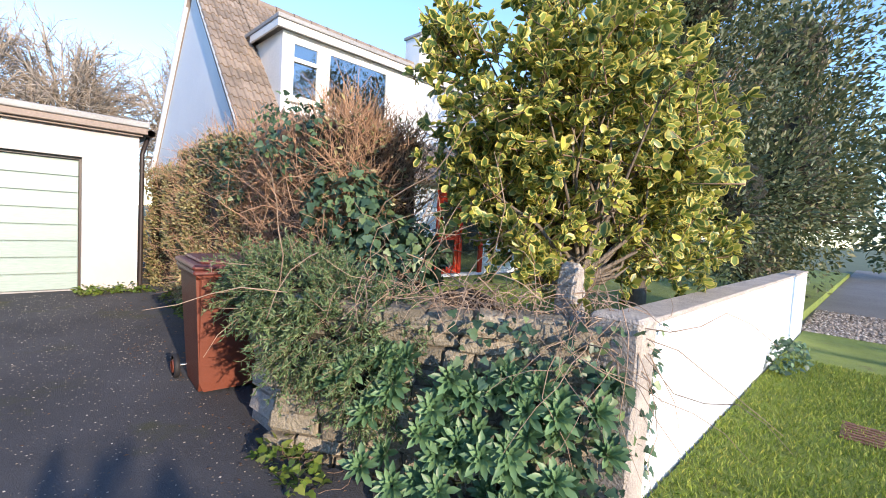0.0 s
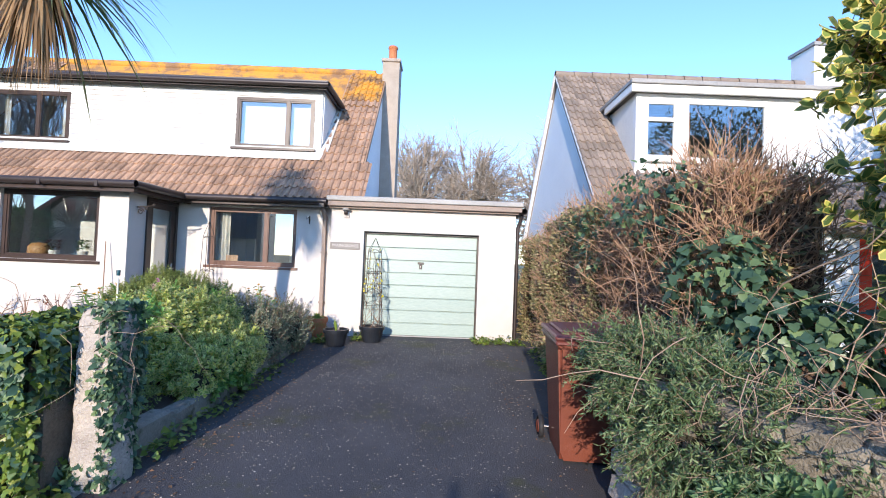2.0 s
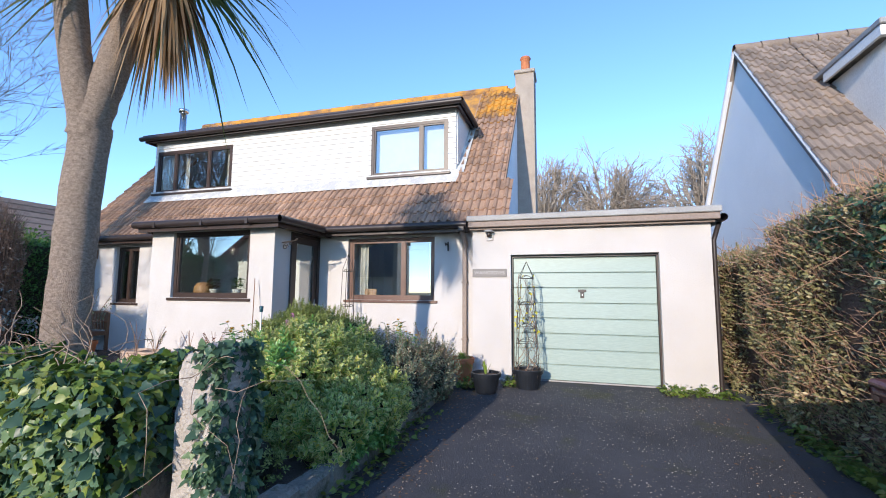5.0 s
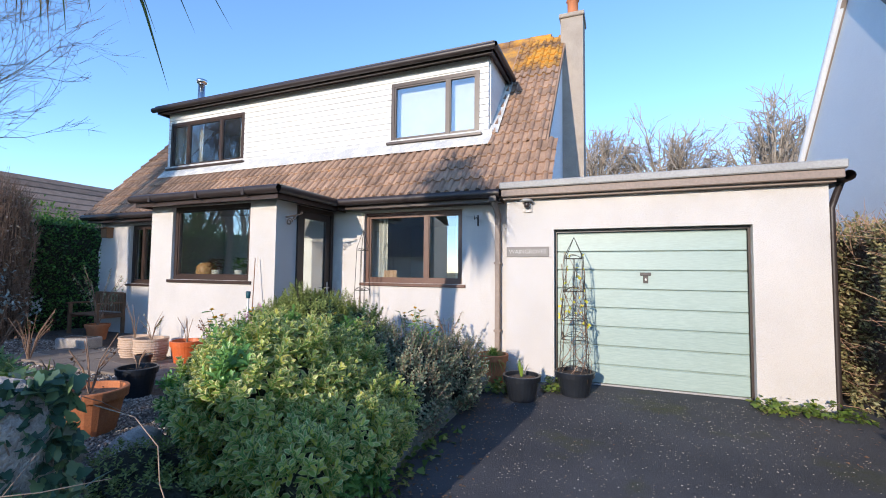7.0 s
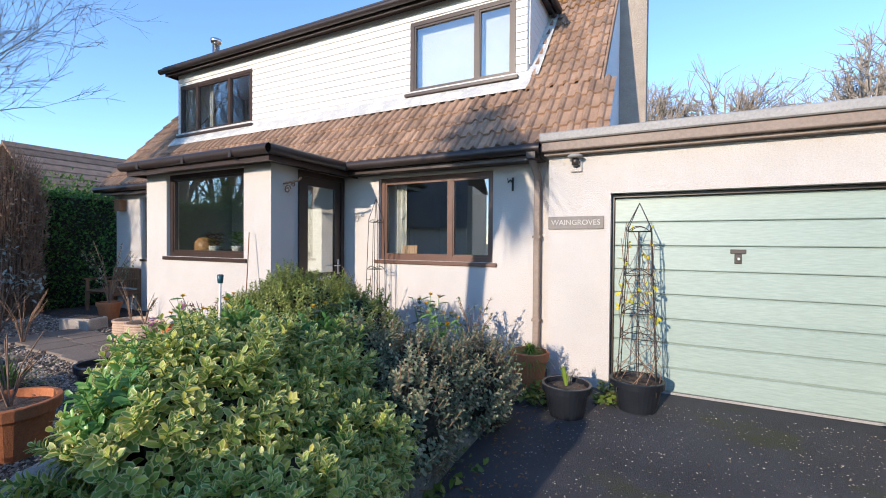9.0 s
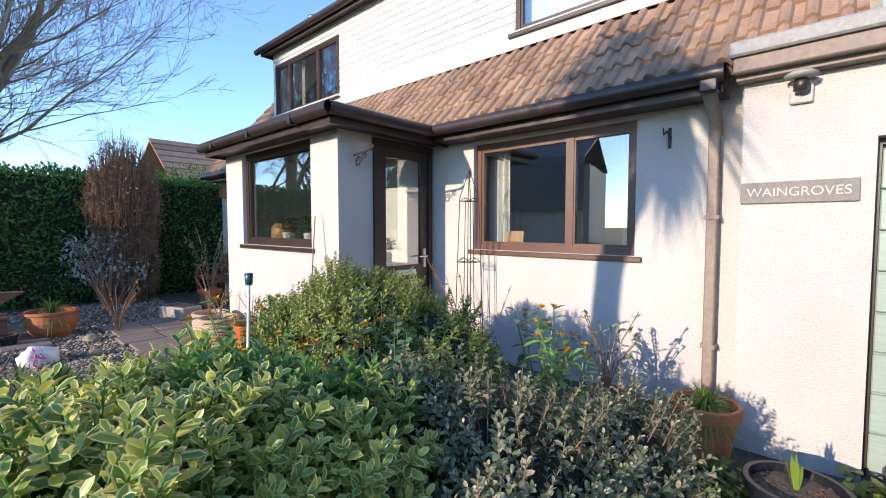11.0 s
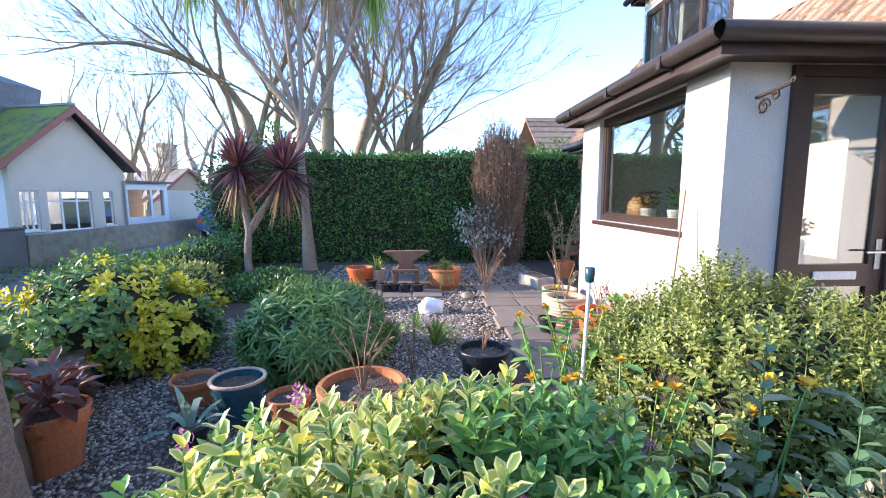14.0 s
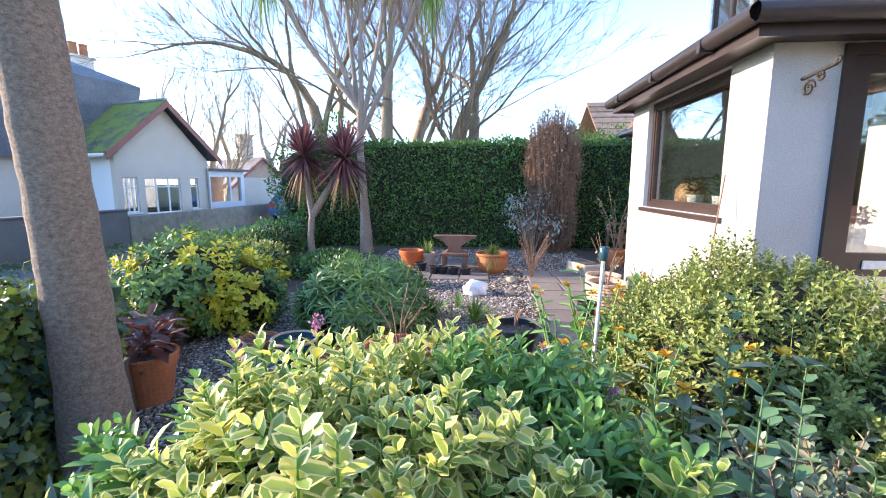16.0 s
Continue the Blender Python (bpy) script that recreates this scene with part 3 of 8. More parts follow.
st("wall_house_front", wall_y(HX0, -2.31, -0.25, 2.56, 8.41, 8.61, [WIN_R, WIN_L, (PORCH[0] + 0.3, PORCH[1] - 0.12, 0.05, 2.3)]), RENDER, "white roughcast rendered house wall", "wall")
st("wall_porch_front", wall_y(PORCH[0], PORCH[1], -0.25, 2.38, PORCH[2], PORCH[2] + 0.18, [WIN_P]), RENDER, "white roughcast porch wall", "wall")
st("wall_porch_side", wall_x(PORCH[2] + 0.18, 8.41, -0.25, 2.38, PORCH[1], PORCH[1] - 0.15, [(DOOR_Y[0], DOOR_Y[1], 0.06, DOOR_Y[2])]), RENDER, "white rendered porch wall with door opening", "wall")
st("wall_porch_west", wall_x(PORCH[2] + 0.18, 8.41, -0.25, 2.38, PORCH[0], PORCH[0] + 0.15), RENDER, "white roughcast porch wall", "wall")


def gable(x0, x1, yf, yb, ze, yr, zr):
    return prism([(yf, -0.25), (yb, -0.25), (yb, ze), (yr, zr), (yf, ze)], x0, x1, "x")


gx = RIDGE_Z - 0.12
st("wall_house_gable", gable(HX1 - 0.2, HX1 - 0.03, 8.62, HBACK - 0.03, 2.85, RIDGE_Y, gx), RENDER_NB, "smooth white gable wall", "wall")
st("wall_house_west", gable(HX0 + 0.01, HX0 + 0.2, 8.62, HBACK - 0.03, 2.85, RIDGE_Y, gx), RENDER_NB, "white gable wall", "wall")
st("wall_house_back", boxes((HX0, HX1 - 0.21, HBACK - 0.2, HBACK, -0.25, 2.6)), RENDER_NB, "white back wall", "wall")
st("ceiling_ground_floor", boxes((HX0 + 0.21, HX1 - 0.21, 8.63, HBACK - 0.21, 2.44, 2.56)), ROOMWALL, "plain ceiling", "ceiling")
st("floor_house", boxes((HX0 + 0.21, HX1 - 0.21, 8.63, HBACK - 0.21, 0.0, 0.08), (PORCH[0] + 0.16, PORCH[1] - 0.16, PORCH[2] + 0.19, 8.62, 0.0, 0.08)), CARPET, "dark carpeted floor", "floor")
st("wall_room_back", boxes((HX0 + 0.22, HX1 - 0.22, 11.6, 11.7, 0.09, 2.43)), ROOMWALL, "plain room wall", "wall")
st("wall_room_side", boxes((-5.6, -5.5, 8.63, 11.59, 0.09, 2.43), (-8.4, -8.3, 8.63, 11.59, 0.09, 2.43)), ROOMWALL, "plain room wall", "wall")
st("wall_upper_back", boxes((DORM_L[0], DORM_R[1], 10.6, 10.68, 3.4, 5.0)), ROOMWALL, "plain bedroom wall", "wall")

# dormer
st("wall_dormer_front", wall_y(-10.46, -2.87, 3.30, 4.97, 9.05, 9.17, [DORM_R, DORM_L]), CLAD, "white boarded dormer wall", "wall")


def cheek(x0, x1):
    return prism([(9.17, 3.62), (9.17, 4.97), (10.2, 4.97)], x0, x1, "x")


st("wall_dormer_cheek", cheek(-2.99, -2.87), CLAD, "white boarded dormer cheek", "wall")
st("wall_dormer_cheek_west", cheek(-10.46, -10.34), CLAD, "white boarded dormer cheek", "wall")
st("ceiling_dormer", boxes((-10.33, -3.0, 9.18, 10.59, 4.86, 4.94)), ROOMWALL, "plain bedroom ceiling", "ceiling")
st("floor_dormer", boxes((-10.33, -3.0, 9.18, 10.59, 3.24, 3.34)), CARPET, "bedroom floor", "floor")
st("roof_dormer", boxes((-10.62, -2.72, 8.80, 10.45, 4.985, 5.05)), BLACKPLAST, "flat dark felt dormer roof", "roof")
dg = tagged(empty("dormer_gutter", 0, 0), "dark brown fascia and black gutter round the dormer roof", "gutter", kind="structure")
part("fascia", boxes((-10.59, -2.75, 8.84, 8.87, 4.88, 4.98), (-2.78, -2.75, 8.871, 10.15, 4.88, 4.98), (-10.59, -10.56, 8.871, 10.15, 4.88, 4.98)), BROWN, dg)
part("soffit", boxes((-10.55, -2.79, 8.875, 9.045, 4.93, 4.95), (-2.865, -2.79, 9.05, 10.1, 4.93, 4.95)), BROWN, dg)
tube_part("gutter", [([(-10.66, 8.78, 4.955), (-2.69, 8.78, 4.955)], [0.055, 0.055]), ([(-2.70, 8.74, 4.955), (-2.70, 10.1, 4.955)], [0.05, 0.05])], BLACKPLAST, dg, 10)


def roof_slab(y0, z0, y1, z1, x0, x1, thick=0.08):
    n = Vector((0, -(z1 - z0), y1 - y0)).normalized() * thick
    if n.z < 0:
        n = -n
    return prism([(y0, z0), (y1, z1), (y1 - n.y, z1 - n.z), (y0 - n.y, z0 - n.z)], x0, x1, "x")


def roof_at(y):
    return EAVE_Z + SLOPE * (y - EAVE_Y)


roof_front = tagged(empty("roof_front", 0, 0), "brown concrete tiled roof, orange lichen towards the ridge", "roof", kind="structure")
part("roof_deck", roof_slab(EAVE_Y, EAVE_Z, 9.04, roof_at(9.04), HX0 - 0.05, HX1 + 0.03), TILE, roof_front)
part("roof_deck", roof_slab(9.04, roof_at(9.04), RIDGE_Y, RIDGE_Z, -2.87, HX1 + 0.03), TILE, roof_front)
part("roof_deck", roof_slab(9.04, roof_at(9.04), RIDGE_Y, RIDGE_Z, HX0 - 0.05, -10.46), TILE, roof_front)
part("roof_deck", roof_slab(10.25, roof_at(10.25), RIDGE_Y, RIDGE_Z, -10.46, -2.87), TILE_LICHEN, roof_front)
st("roof_back", roof_slab(HBACK + 0.2, EAVE_Z - 0.1, RIDGE_Y, RIDGE_Z, HX0 - 0.05, HX1 + 0.03), TILE, "brown tiled back roof", "roof")
ridge = tagged(empty("ridge_tiles", 0, 0), "half round ridge tiles covered in orange lichen", "ridge", kind="structure")
tube_part("ridge_tile", [([(x, RIDGE_Y, RIDGE_Z - 0.02), (x + 0.44, RIDGE_Y, RIDGE_Z - 0.02)], [0.11, 0.10]) for x in np.arange(HX0 - 0.05, HX1 - 0.4, 0.45)], TILE_LICHEN, ridge, 10)
st("trim_flashing", prism([(8.84, roof_at(8.84) + 0.075), (9.022, roof_at(9.022) + 0.085), (9.022, 3.70), (9.012, 3.70), (9.008, roof_at(9.008) + 0.105), (8.84, roof_at(8.84) + 0.092)], -10.5, -2.80, "x"), FLASH, "patched grey lead flashing under the dormer", "flashing")
st("trim_flashing_side", sheet([[(-2.866, 9.03, roof_at(9.03) + 0.12), (-2.72, 9.03, roof_at(9.03) + 0.085), (-2.72, 10.2, roof_at(10.2) + 0.085), (-2.866, 10.2, roof_at(10.2) + 0.12)]]), FLASH, "lead flashing beside the dormer", "flashing")

# chimney
chim = tagged(empty("chimney", -1.77, 11.55), "tall rendered chimney stack with clay pot", "chimney")
part("shaft", boxes((-0.22, 0.22, -0.28, 0.28, 0.0, 6.62)), PEBBLEDASH, chim)
part("cap", boxes((-0.25, 0.25, -0.32, 0.32, 6.622, 6.71), bevel=0.015), PEBBLEDASH, chim)
part("pot", lathe([(0.13, 6.712), (0.15, 6.74), (0.11, 6.82), (0.11, 7.08), (0.135, 7.11), (0.12, 7.15)], 16), TERRA, chim, "orange clay chimney pot", True)
flue = tagged(empty("flue_pipe", -11.4, 10.55), "stainless steel flue pipe with cowl", "flue")
part("pipe", lathe([(0.085, 5.0), (0.085, 6.40)], 16), STEEL, flue, smooth=True)
part("cowl", lathe([(0.07, 6.41), (0.12, 6.43), (0.14, 6.48), (0.13, 6.53), (0.06, 6.56)], 16), STEEL, flue, smooth=True)

# eaves
ev = tagged(empty("eaves_gutter", 0, 0), "dark brown fascia with black gutter along the eaves", "gutter", kind="structure")
part("fascia", boxes((HX0 - 0.05, PORCH[0] - 0.16, 8.14, 8.17, 2.36, 2.52), (PORCH[1] + 0.27, -2.45, 8.14, 8.17, 2.36, 2.52)), BROWN, ev)
part("soffit", boxes((HX0 - 0.05, PORCH[0] - 0.16, 8.172, 8.405, 2.37, 2.39), (PORCH[1] + 0.27, -2.45, 8.172, 8.405, 2.37, 2.39)), BROWN, ev)
tube_part("gutter", [([(HX0 - 0.1, 8.07, 2.47), (PORCH[0] - 0.17, 8.07, 2.47)], [0.06, 0.06]), ([(PORCH[1] + 0.3, 8.07, 2.47), (-2.43, 8.07, 2.47)], [0.06, 0.06])], BLACKPLAST, ev, 10)
dp = tagged(empty("downpipe", 0, 0), "grey brown square downpipe on the house wall", "downpipe", kind="structure")
part("pipe", boxes((-2.56, -2.49, 8.31, 8.38, 0.05, 2.14), bevel=0.008), TAUPE, dp)
tube_part("offset", [([(-2.52, 8.10, 2.44), (-2.52, 8.12, 2.34), (-2.52, 8.33, 2.2), (-2.52, 8.345, 2.1)], [0.045] * 4)], TAUPE, dp, 8)
part("hopper", boxes((-2.575, -2.465, 8.03, 8.15, 2.35, 2.50), bevel=0.01), BLACKPLAST, dp)
for z in (0.55, 1.5):
    part("bracket", boxes((-2.572, -2.478, 8.30, 8.408, z, z + 0.03)), TAUPE, dp)

# porch roof
pr = tagged(empty("roof_porch", 0, 0), "flat porch roof with dark brown fascia and black gutter", "roof", kind="structure")
part("deck", boxes((PORCH[0] - 0.06, PORCH[1] + 0.25, PORCH[2] - 0.25, 8.42, 2.47, 2.52)), BLACKPLAST, pr)
part("fascia", boxes((PORCH[0] - 0.05, PORCH[1] + 0.24, PORCH[2] - 0.24, PORCH[2] - 0.21, 2.35, 2.468), (PORCH[1] + 0.21, PORCH[1] + 0.24, PORCH[2] - 0.209, 8.40, 2.35, 2.468), (PORCH[0] - 0.05, PORCH[0] - 0.02, PORCH[2] - 0.209, 8.40, 2.35, 2.468)), BROWN, pr)
part("soffit", boxes((PORCH[0] - 0.015, PORCH[1] + 0.20, PORCH[2] - 0.20, 8.40, 2.382, 2.40)), BROWN, pr)
tube_part("gutter", [([(PORCH[0] - 0.10, PORCH[2] - 0.28, 2.47), (PORCH[1] + 0.3, PORCH[2] - 0.28, 2.47)], [0.06, 0.06]), ([(PORCH[1] + 0.29, PORCH[2] - 0.3, 2.47), (PORCH[1] + 0.29, 8.1, 2.47)], [0.06, 0.06]), ([(PORCH[0] - 0.10, PORCH[2] - 0.3, 2.47), (PORCH[0] - 0.10, 8.1, 2.47)], [0.052, 0.052])], BLACKPLAST, pr, 10)
for x in (-7.6, -6.6, -5.7):
    part("gutter_clip", boxes((x, x + 0.05, PORCH[2] - 0.345, PORCH[2] - 0.22, 2.405, 2.49)), BLACKPLAST, pr)


def window_y(name, w, y, splits, material, label, sill=0.08, sill_drop=0.05, rail=0.06, top_rail=0.0, depth=0.07):
    """A framed window in a wall that runs along x; splits are mullion places as fractions."""
    x0, x1, z0, z1 = w
    win = tagged(empty(name, (x0 + x1) / 2, y, z0), label, "window", kind="structure")
    cx = (x0 + x1) / 2
    h = z1 - z0
    part("window_frame", boxes((x0 - cx, x1 - cx, 0, depth, 0, rail), (x0 - cx, x1 - cx, 0, depth, h - rail, h), (x0 - cx, x0 - cx + rail, 0, depth, rail, h - rail), (x1 - cx - rail, x1 - cx, 0, depth, rail, h - rail)), material, win)
    edges = [x0 + rail] + [x0 + f * (x1 - x0) for f in splits] + [x1 - rail]
    for f in splits:
        m = x0 + f * (x1 - x0) - cx
        part("mullion", boxes((m - rail * 0.55, m + rail * 0.55, 0.003, depth - 0.003, rail, h - rail)), material, win)
    for a, b in zip(edges, edges[1:]):
        g = part("pane", boxes((a - cx, b - cx, depth * 0.5, depth * 0.5 + 0.006, rail, h - rail)), GLASS, win)
        g.visible_shadow = False
        s = 0.028
        p0, p1 = a - cx + (0.02 if a != edges[0] else 0.0), b - cx - (0.02 if b != edges[-1] else 0.0)
        part("sash", boxes((p0, p1, 0.012, depth - 0.012, rail, rail + s), (p0, p1, 0.012, depth - 0.012, h - rail - s, h - rail), (p0, p0 + s, 0.012, depth - 0.012, rail + s, h - rail - s), (p1 - s, p1, 0.012, depth - 0.012, rail + s, h - rail - s)), material, win)
    if sill:
        part("window_sill", boxes((x0 - 0.06 - cx, x1 + 0.06 - cx, -sill - 0.03, depth, -sill_drop, -0.003), bevel=0.006), material, win)
    return win


window_y("window_1", WIN_R, 8.47, (0.64,), BROWN_RED, "red-brown framed window with two panes", 0.06)
window_y("window_2", WIN_P, 7.13, (), BROWN, "large dark brown framed porch window", 0.05)
window_y("window_3", WIN_L, 8.47, (0.5,), BROWN, "narrow dark brown framed window", 0.06)
window_y("window_4", DORM_R, 9.03, (0.66,), BROWN, "dark framed dormer window with two panes", 0.05)
window_y("window_5", DORM_L, 9.03, (0.25, 0.70), BROWN, "dark framed dormer window with three panes", 0.05)

# front door
door = tagged(empty("door_1", PORCH[1] - 0.06, DOOR_Y[0], 0.06), "dark brown glazed front door with letterbox", "door", kind="structure")
dw, dh = DOOR_Y[1] - DOOR_Y[0], DOOR_Y[2] - 0.06
part("door_frame", boxes((0, 0.09, 0, 0.06, 0, dh), (0, 0.09, dw - 0.06, dw, 0, dh), (0, 0.09, 0.06, dw - 0.06, dh - 0.07, dh)), BROWN, door)
part("leaf", boxes((0.02, 0.065, 0.062, 0.17, 0.01, dh - 0.072), (0.02, 0.065, dw - 0.17, dw - 0.062, 0.01, dh - 0.072), (0.02, 0.065, 0.17, dw - 0.17, dh - 0.18, dh - 0.072), (0.02, 0.065, 0.17, dw - 0.17, 0.80, 0.96), (0.02, 0.065, 0.17, dw - 0.17, 0.01, 0.22)), BROWN, door)
for z0, z1 in ((0.96, dh - 0.18), (0.22, 0.80)):
    part("pane", boxes((0.04, 0.046, 0.17, dw - 0.17, z0, z1)), GLASS, door).visible_shadow = False
part("letterbox", boxes((0.066, 0.078, 0.28, 0.60, 0.85, 0.91), bevel=0.004), WHITEPAINT, door, "white letterbox plate")
hb = part("handle", boxes((0.066, 0.074, dw - 0.135, dw - 0.09, 0.92, 1.14), bevel=0.003), STEEL, door, "chrome lever handle")
part("lever", boxes((0.074, 0.115, dw - 0.122, dw - 0.104, 1.04, 1.058), (0.10, 0.116, dw - 0.24, dw - 0.104, 1.04, 1.056), bevel=0.003), STEEL, hb)

# ---- garage ----
GX0, GX1, GY = -2.31, 1.10, 8.0
st("wall_garage_front", wall_y(GX0, GX1, -0.25, 2.34, GY, GY + 0.22, [(-1.70, 0.43, -0.02, 1.94)]), RENDER, "white roughcast garage front", "wall")
st("wall_garage_side", boxes((GX1 - 0.2, GX1, GY + 0.221, 13.4, -0.25, 2.34)), RENDER, "white rendered garage side wall", "wall")
st("wall_garage_return", boxes((GX0, GX0 + 0.2, GY + 0.221, 8.66, -0.25, 2.34)), RENDER, "white rendered garage return", "wall")
st("wall_garage_back", boxes((GX0, GX1, 13.401, 13.6, -0.25, 2.34)), RENDER, "garage back wall", "wall")
gr = tagged(empty("roof_garage", 0, 0), "flat garage roof with grey edge and taupe fascia", "roof", kind="structure")
part("deck", boxes((GX0 + 0.0, GX1 + 0.01, GY - 0.1, 13.65, 2.38, 2.51)), LEADGREY, gr)
part("edge_trim", boxes((GX0 - 0.06, GX1 + 0.10, GY - 0.20, GY - 0.10, 2.465, 2.555), (GX1 + 0.02, GX1 + 0.10, GY - 0.099, 13.6, 2.465, 2.555), bevel=0.012), LEADGREY, gr)
part("fascia", boxes((GX0 - 0.04, GX1 + 0.08, GY - 0.17, GY - 0.101, 2.372, 2.463), bevel=0.008), TAUPE, gr)
part("fascia", boxes((GX0 - 0.03, GX1 + 0.03, GY - 0.099, GY - 0.003, 2.342, 2.376)), TAUPE, gr)
tube_part("gutter", [([(GX1 + 0.13, GY - 0.12, 2.40), (GX1 + 0.13, 13.5, 2.40)], [0.055, 0.055])], BLACKPLAST, gr, 10)
gp = tagged(empty("garage_downpipe", 0, 0), "dark downpipe at the garage corner", "downpipe", kind="structure")
tube_part("pipe", [([(GX1 + 0.13, GY + 0.05, 2.38), (GX1 + 0.10, GY + 0.1, 2.25), (GX1 + 0.06, GY + 0.12, 2.1), (GX1 + 0.06, GY + 0.12, 0.0)], [0.034] * 4)], BLACKPLAST, gp, 8)
gd = tagged(empty("door_2", -0.635, GY + 0.13, 0.0), "sage green up-and-over garage door with horizontal panels", "garage door", kind="structure")
part("door_frame", boxes((-1.064, -1.042, -0.03, 0.06, 0, 1.938), (1.042, 1.064, -0.03, 0.06, 0, 1.938), (-1.041, 1.041, -0.03, 0.06, 1.905, 1.938)), BROWN, gd)
rows = 8
for i in range(rows):
    z0 = 0.03 + i * 1.865 / rows
    z1 = z0 + 1.865 / rows - 0.012
    bm = boxes((-1.038, 1.038, 0.0, 0.03, z0, z1), bevel=0.007)
    part("panel", bm, DOORGREEN, gd)
part("backing", boxes((-1.039, 1.039, 0.031, 0.045, 0.01, 1.90)), DOORGREEN, gd)
part("bottom_seal", boxes((-1.038, 1.038, -0.004, 0.03, 0.004, 0.026)), LEADGREY, gd)
gh = part("handle", boxes((-0.06, 0.06, -0.012, -0.001, 1.36, 1.40), (-0.028, 0.028, -0.012, -0.001, 1.27, 1.36), bevel=0.004), BLACKPLAST, gd, "black turning handle plate")
part("knob", boxes((-0.012, 0.012, -0.04, -0.012, 1.30, 1.33), bevel=0.004), STEEL, gh)
sg = tagged(empty("name_sign", -2.035, GY, 1.59), "grey slate house name plate on the garage wall", "sign")
part("plate", boxes((-0.275, 0.275, -0.018, -0.002, 0.0, 0.13), bevel=0.004), SLATE, sg)
tc = bpy.data.curves.new("lettering", "FONT")
tc.body, tc.size, tc.align_x, tc.align_y, tc.extrude = "WAINGROVES", 0.075, "CENTER", "CENTER", 0.001
to = new("lettering_curve", tc)
bpy.context.view_layer.update()
tm = bpy.data.meshes.new_from_object(to.evaluated_get(bpy.context.evaluated_depsgraph_get()))
bpy.data.objects.remove(to)
tm.materials.append(SIGNPAINT)
lt = new("lettering", tm)
lt.parent = sg
lt.matrix_local = pose(0, -0.020, 0.065, 90, 0, 0)
tagged(lt, "worn white capital letters")

# ---- neighbouring house ----
NX, NRY, NRZ, NEY, NEZ = 2.46, 10.58, 6.13, 7.15, 2.20


def nroof(y):
    return NRZ + (NRZ - NEZ) / (NRY - NEY) * (y - NRY)


st("wall_neighbour_gable", gable(NX, NX + 0.2, 7.41, 13.9, 2.42, NRY, NRZ - 0.1), RENDER_NB, "smooth white gable wall of the next house", "wall")
NDOOR = [(6.9, 8.7, 0.05, 2.1), (4.2, 5.6, 0.9, 2.0)]
st("wall_neighbour_front", wall_y(NX, 13.0, -0.3, 2.45, 7.4, 7.6, NDOOR), RENDER_NB, "white front wall of the next house", "wall")
st("wall_neighbour_far", boxes((12.8, 13.0, 7.601, 13.9, -0.3, 2.4)), RENDER_NB, "white end wall of the next house", "wall")
st("wall_neighbour_inside", boxes((NX + 0.21, 12.79, 10.4, 10.5, -0.3, 5.6)), ROOMWALL, "plain inner wall", "wall")
nr = tagged(empty("roof_neighbour", 0, 0), "buff brown concrete tiled roof of the next house", "roof", kind="structure")
part("roof_deck", roof_slab(NEY, NEZ, 8.02, nroof(8.02), NX - 0.08, 13.1), TILE_NB, nr)
part("roof_deck", roof_slab(8.02, nroof(8.02), NRY, NRZ, NX - 0.08, 3.28), TILE_NB, nr)
part("roof_deck", roof_slab(9.2, nroof(9.2), NRY, NRZ, 3.28, 13.1), TILE_NB, nr)
part("roof_back", roof_slab(14.0, NEZ, NRY, NRZ, NX - 0.08, 13.1), TILE_NB, nr)
tube_part("verge", [([(NX - 0.05, NEY, NEZ - 0.03), (NX - 0.05, NRY, NRZ - 0.03)], [0.04, 0.04]), ([(NX - 0.06, 13.9, NEZ + 0.05), (NX - 0.06, NRY, NRZ - 0.04)], [0.06, 0.06])], RENDER_NB, nr, 6)
tube_part("ridge_tile", [([(x, NRY, NRZ), (x + 0.44, NRY, NRZ)], [0.11, 0.10]) for x in np.arange(NX - 0.08, 12.6, 0.45)], TILE_NB, nr, 10)
ND = (3.42, 4.08, 3.48, 4.62)
st("wall_neighbour_dormer", wall_y(3.28, 13.0, 3.02, 4.72, 8.02, 8.14, [ND, (4.2, 5.75, 3.48, 4.62)]), RENDER_NB, "white dormer wall of the next house", "wall")
st("wall_neighbour_dormer_cheek", prism([(8.141, 3.2), (8.141, 4.72), (9.4, 4.72)], 3.28, 3.38, "x"), CLAD, "boarded dormer cheek", "wall")
st("roof_neighbour_dormer", boxes((3.1, 13.1, 7.82, 9.5, 4.84, 4.92), bevel=0.01), LEADGREY, "flat dormer roof of the next house", "roof")
st("trim_neighbour_fascia", boxes((3.12, 13.08, 7.86, 7.90, 4.70, 4.835), (3.12, 3.16, 7.90, 9.2, 4.70, 4.835), (3.165, 13.0, 7.902, 8.015, 4.735, 4.76)), WHITEPAINT, "white dormer fascia", "trim")
window_y("window_6", ND, 8.0, (), WHITEPAINT, "white framed dormer casement", 0.05)
w6 = tagged(empty("window_7", 0, 0), "white window transom", "window", kind="structure")
part("transom", boxes((3.44, 4.06, 7.985, 8.02, 4.2, 4.27)), WHITEPAINT, w6)
window_y("window_8", (4.2, 5.75, 3.48, 4.62), 8.0, (), WHITEPAINT, "large dormer pane of the next house", 0.05, rail=0.04)
window_y("window_9", NDOOR[1], 7.42, (0.5,), WHITEPAINT, "white framed window of the next house", 0.05)
nd = tagged(empty("door_3", 7.8, 7.40, 0.05), "bright red glazed entrance door and side light", "door", kind="structure")
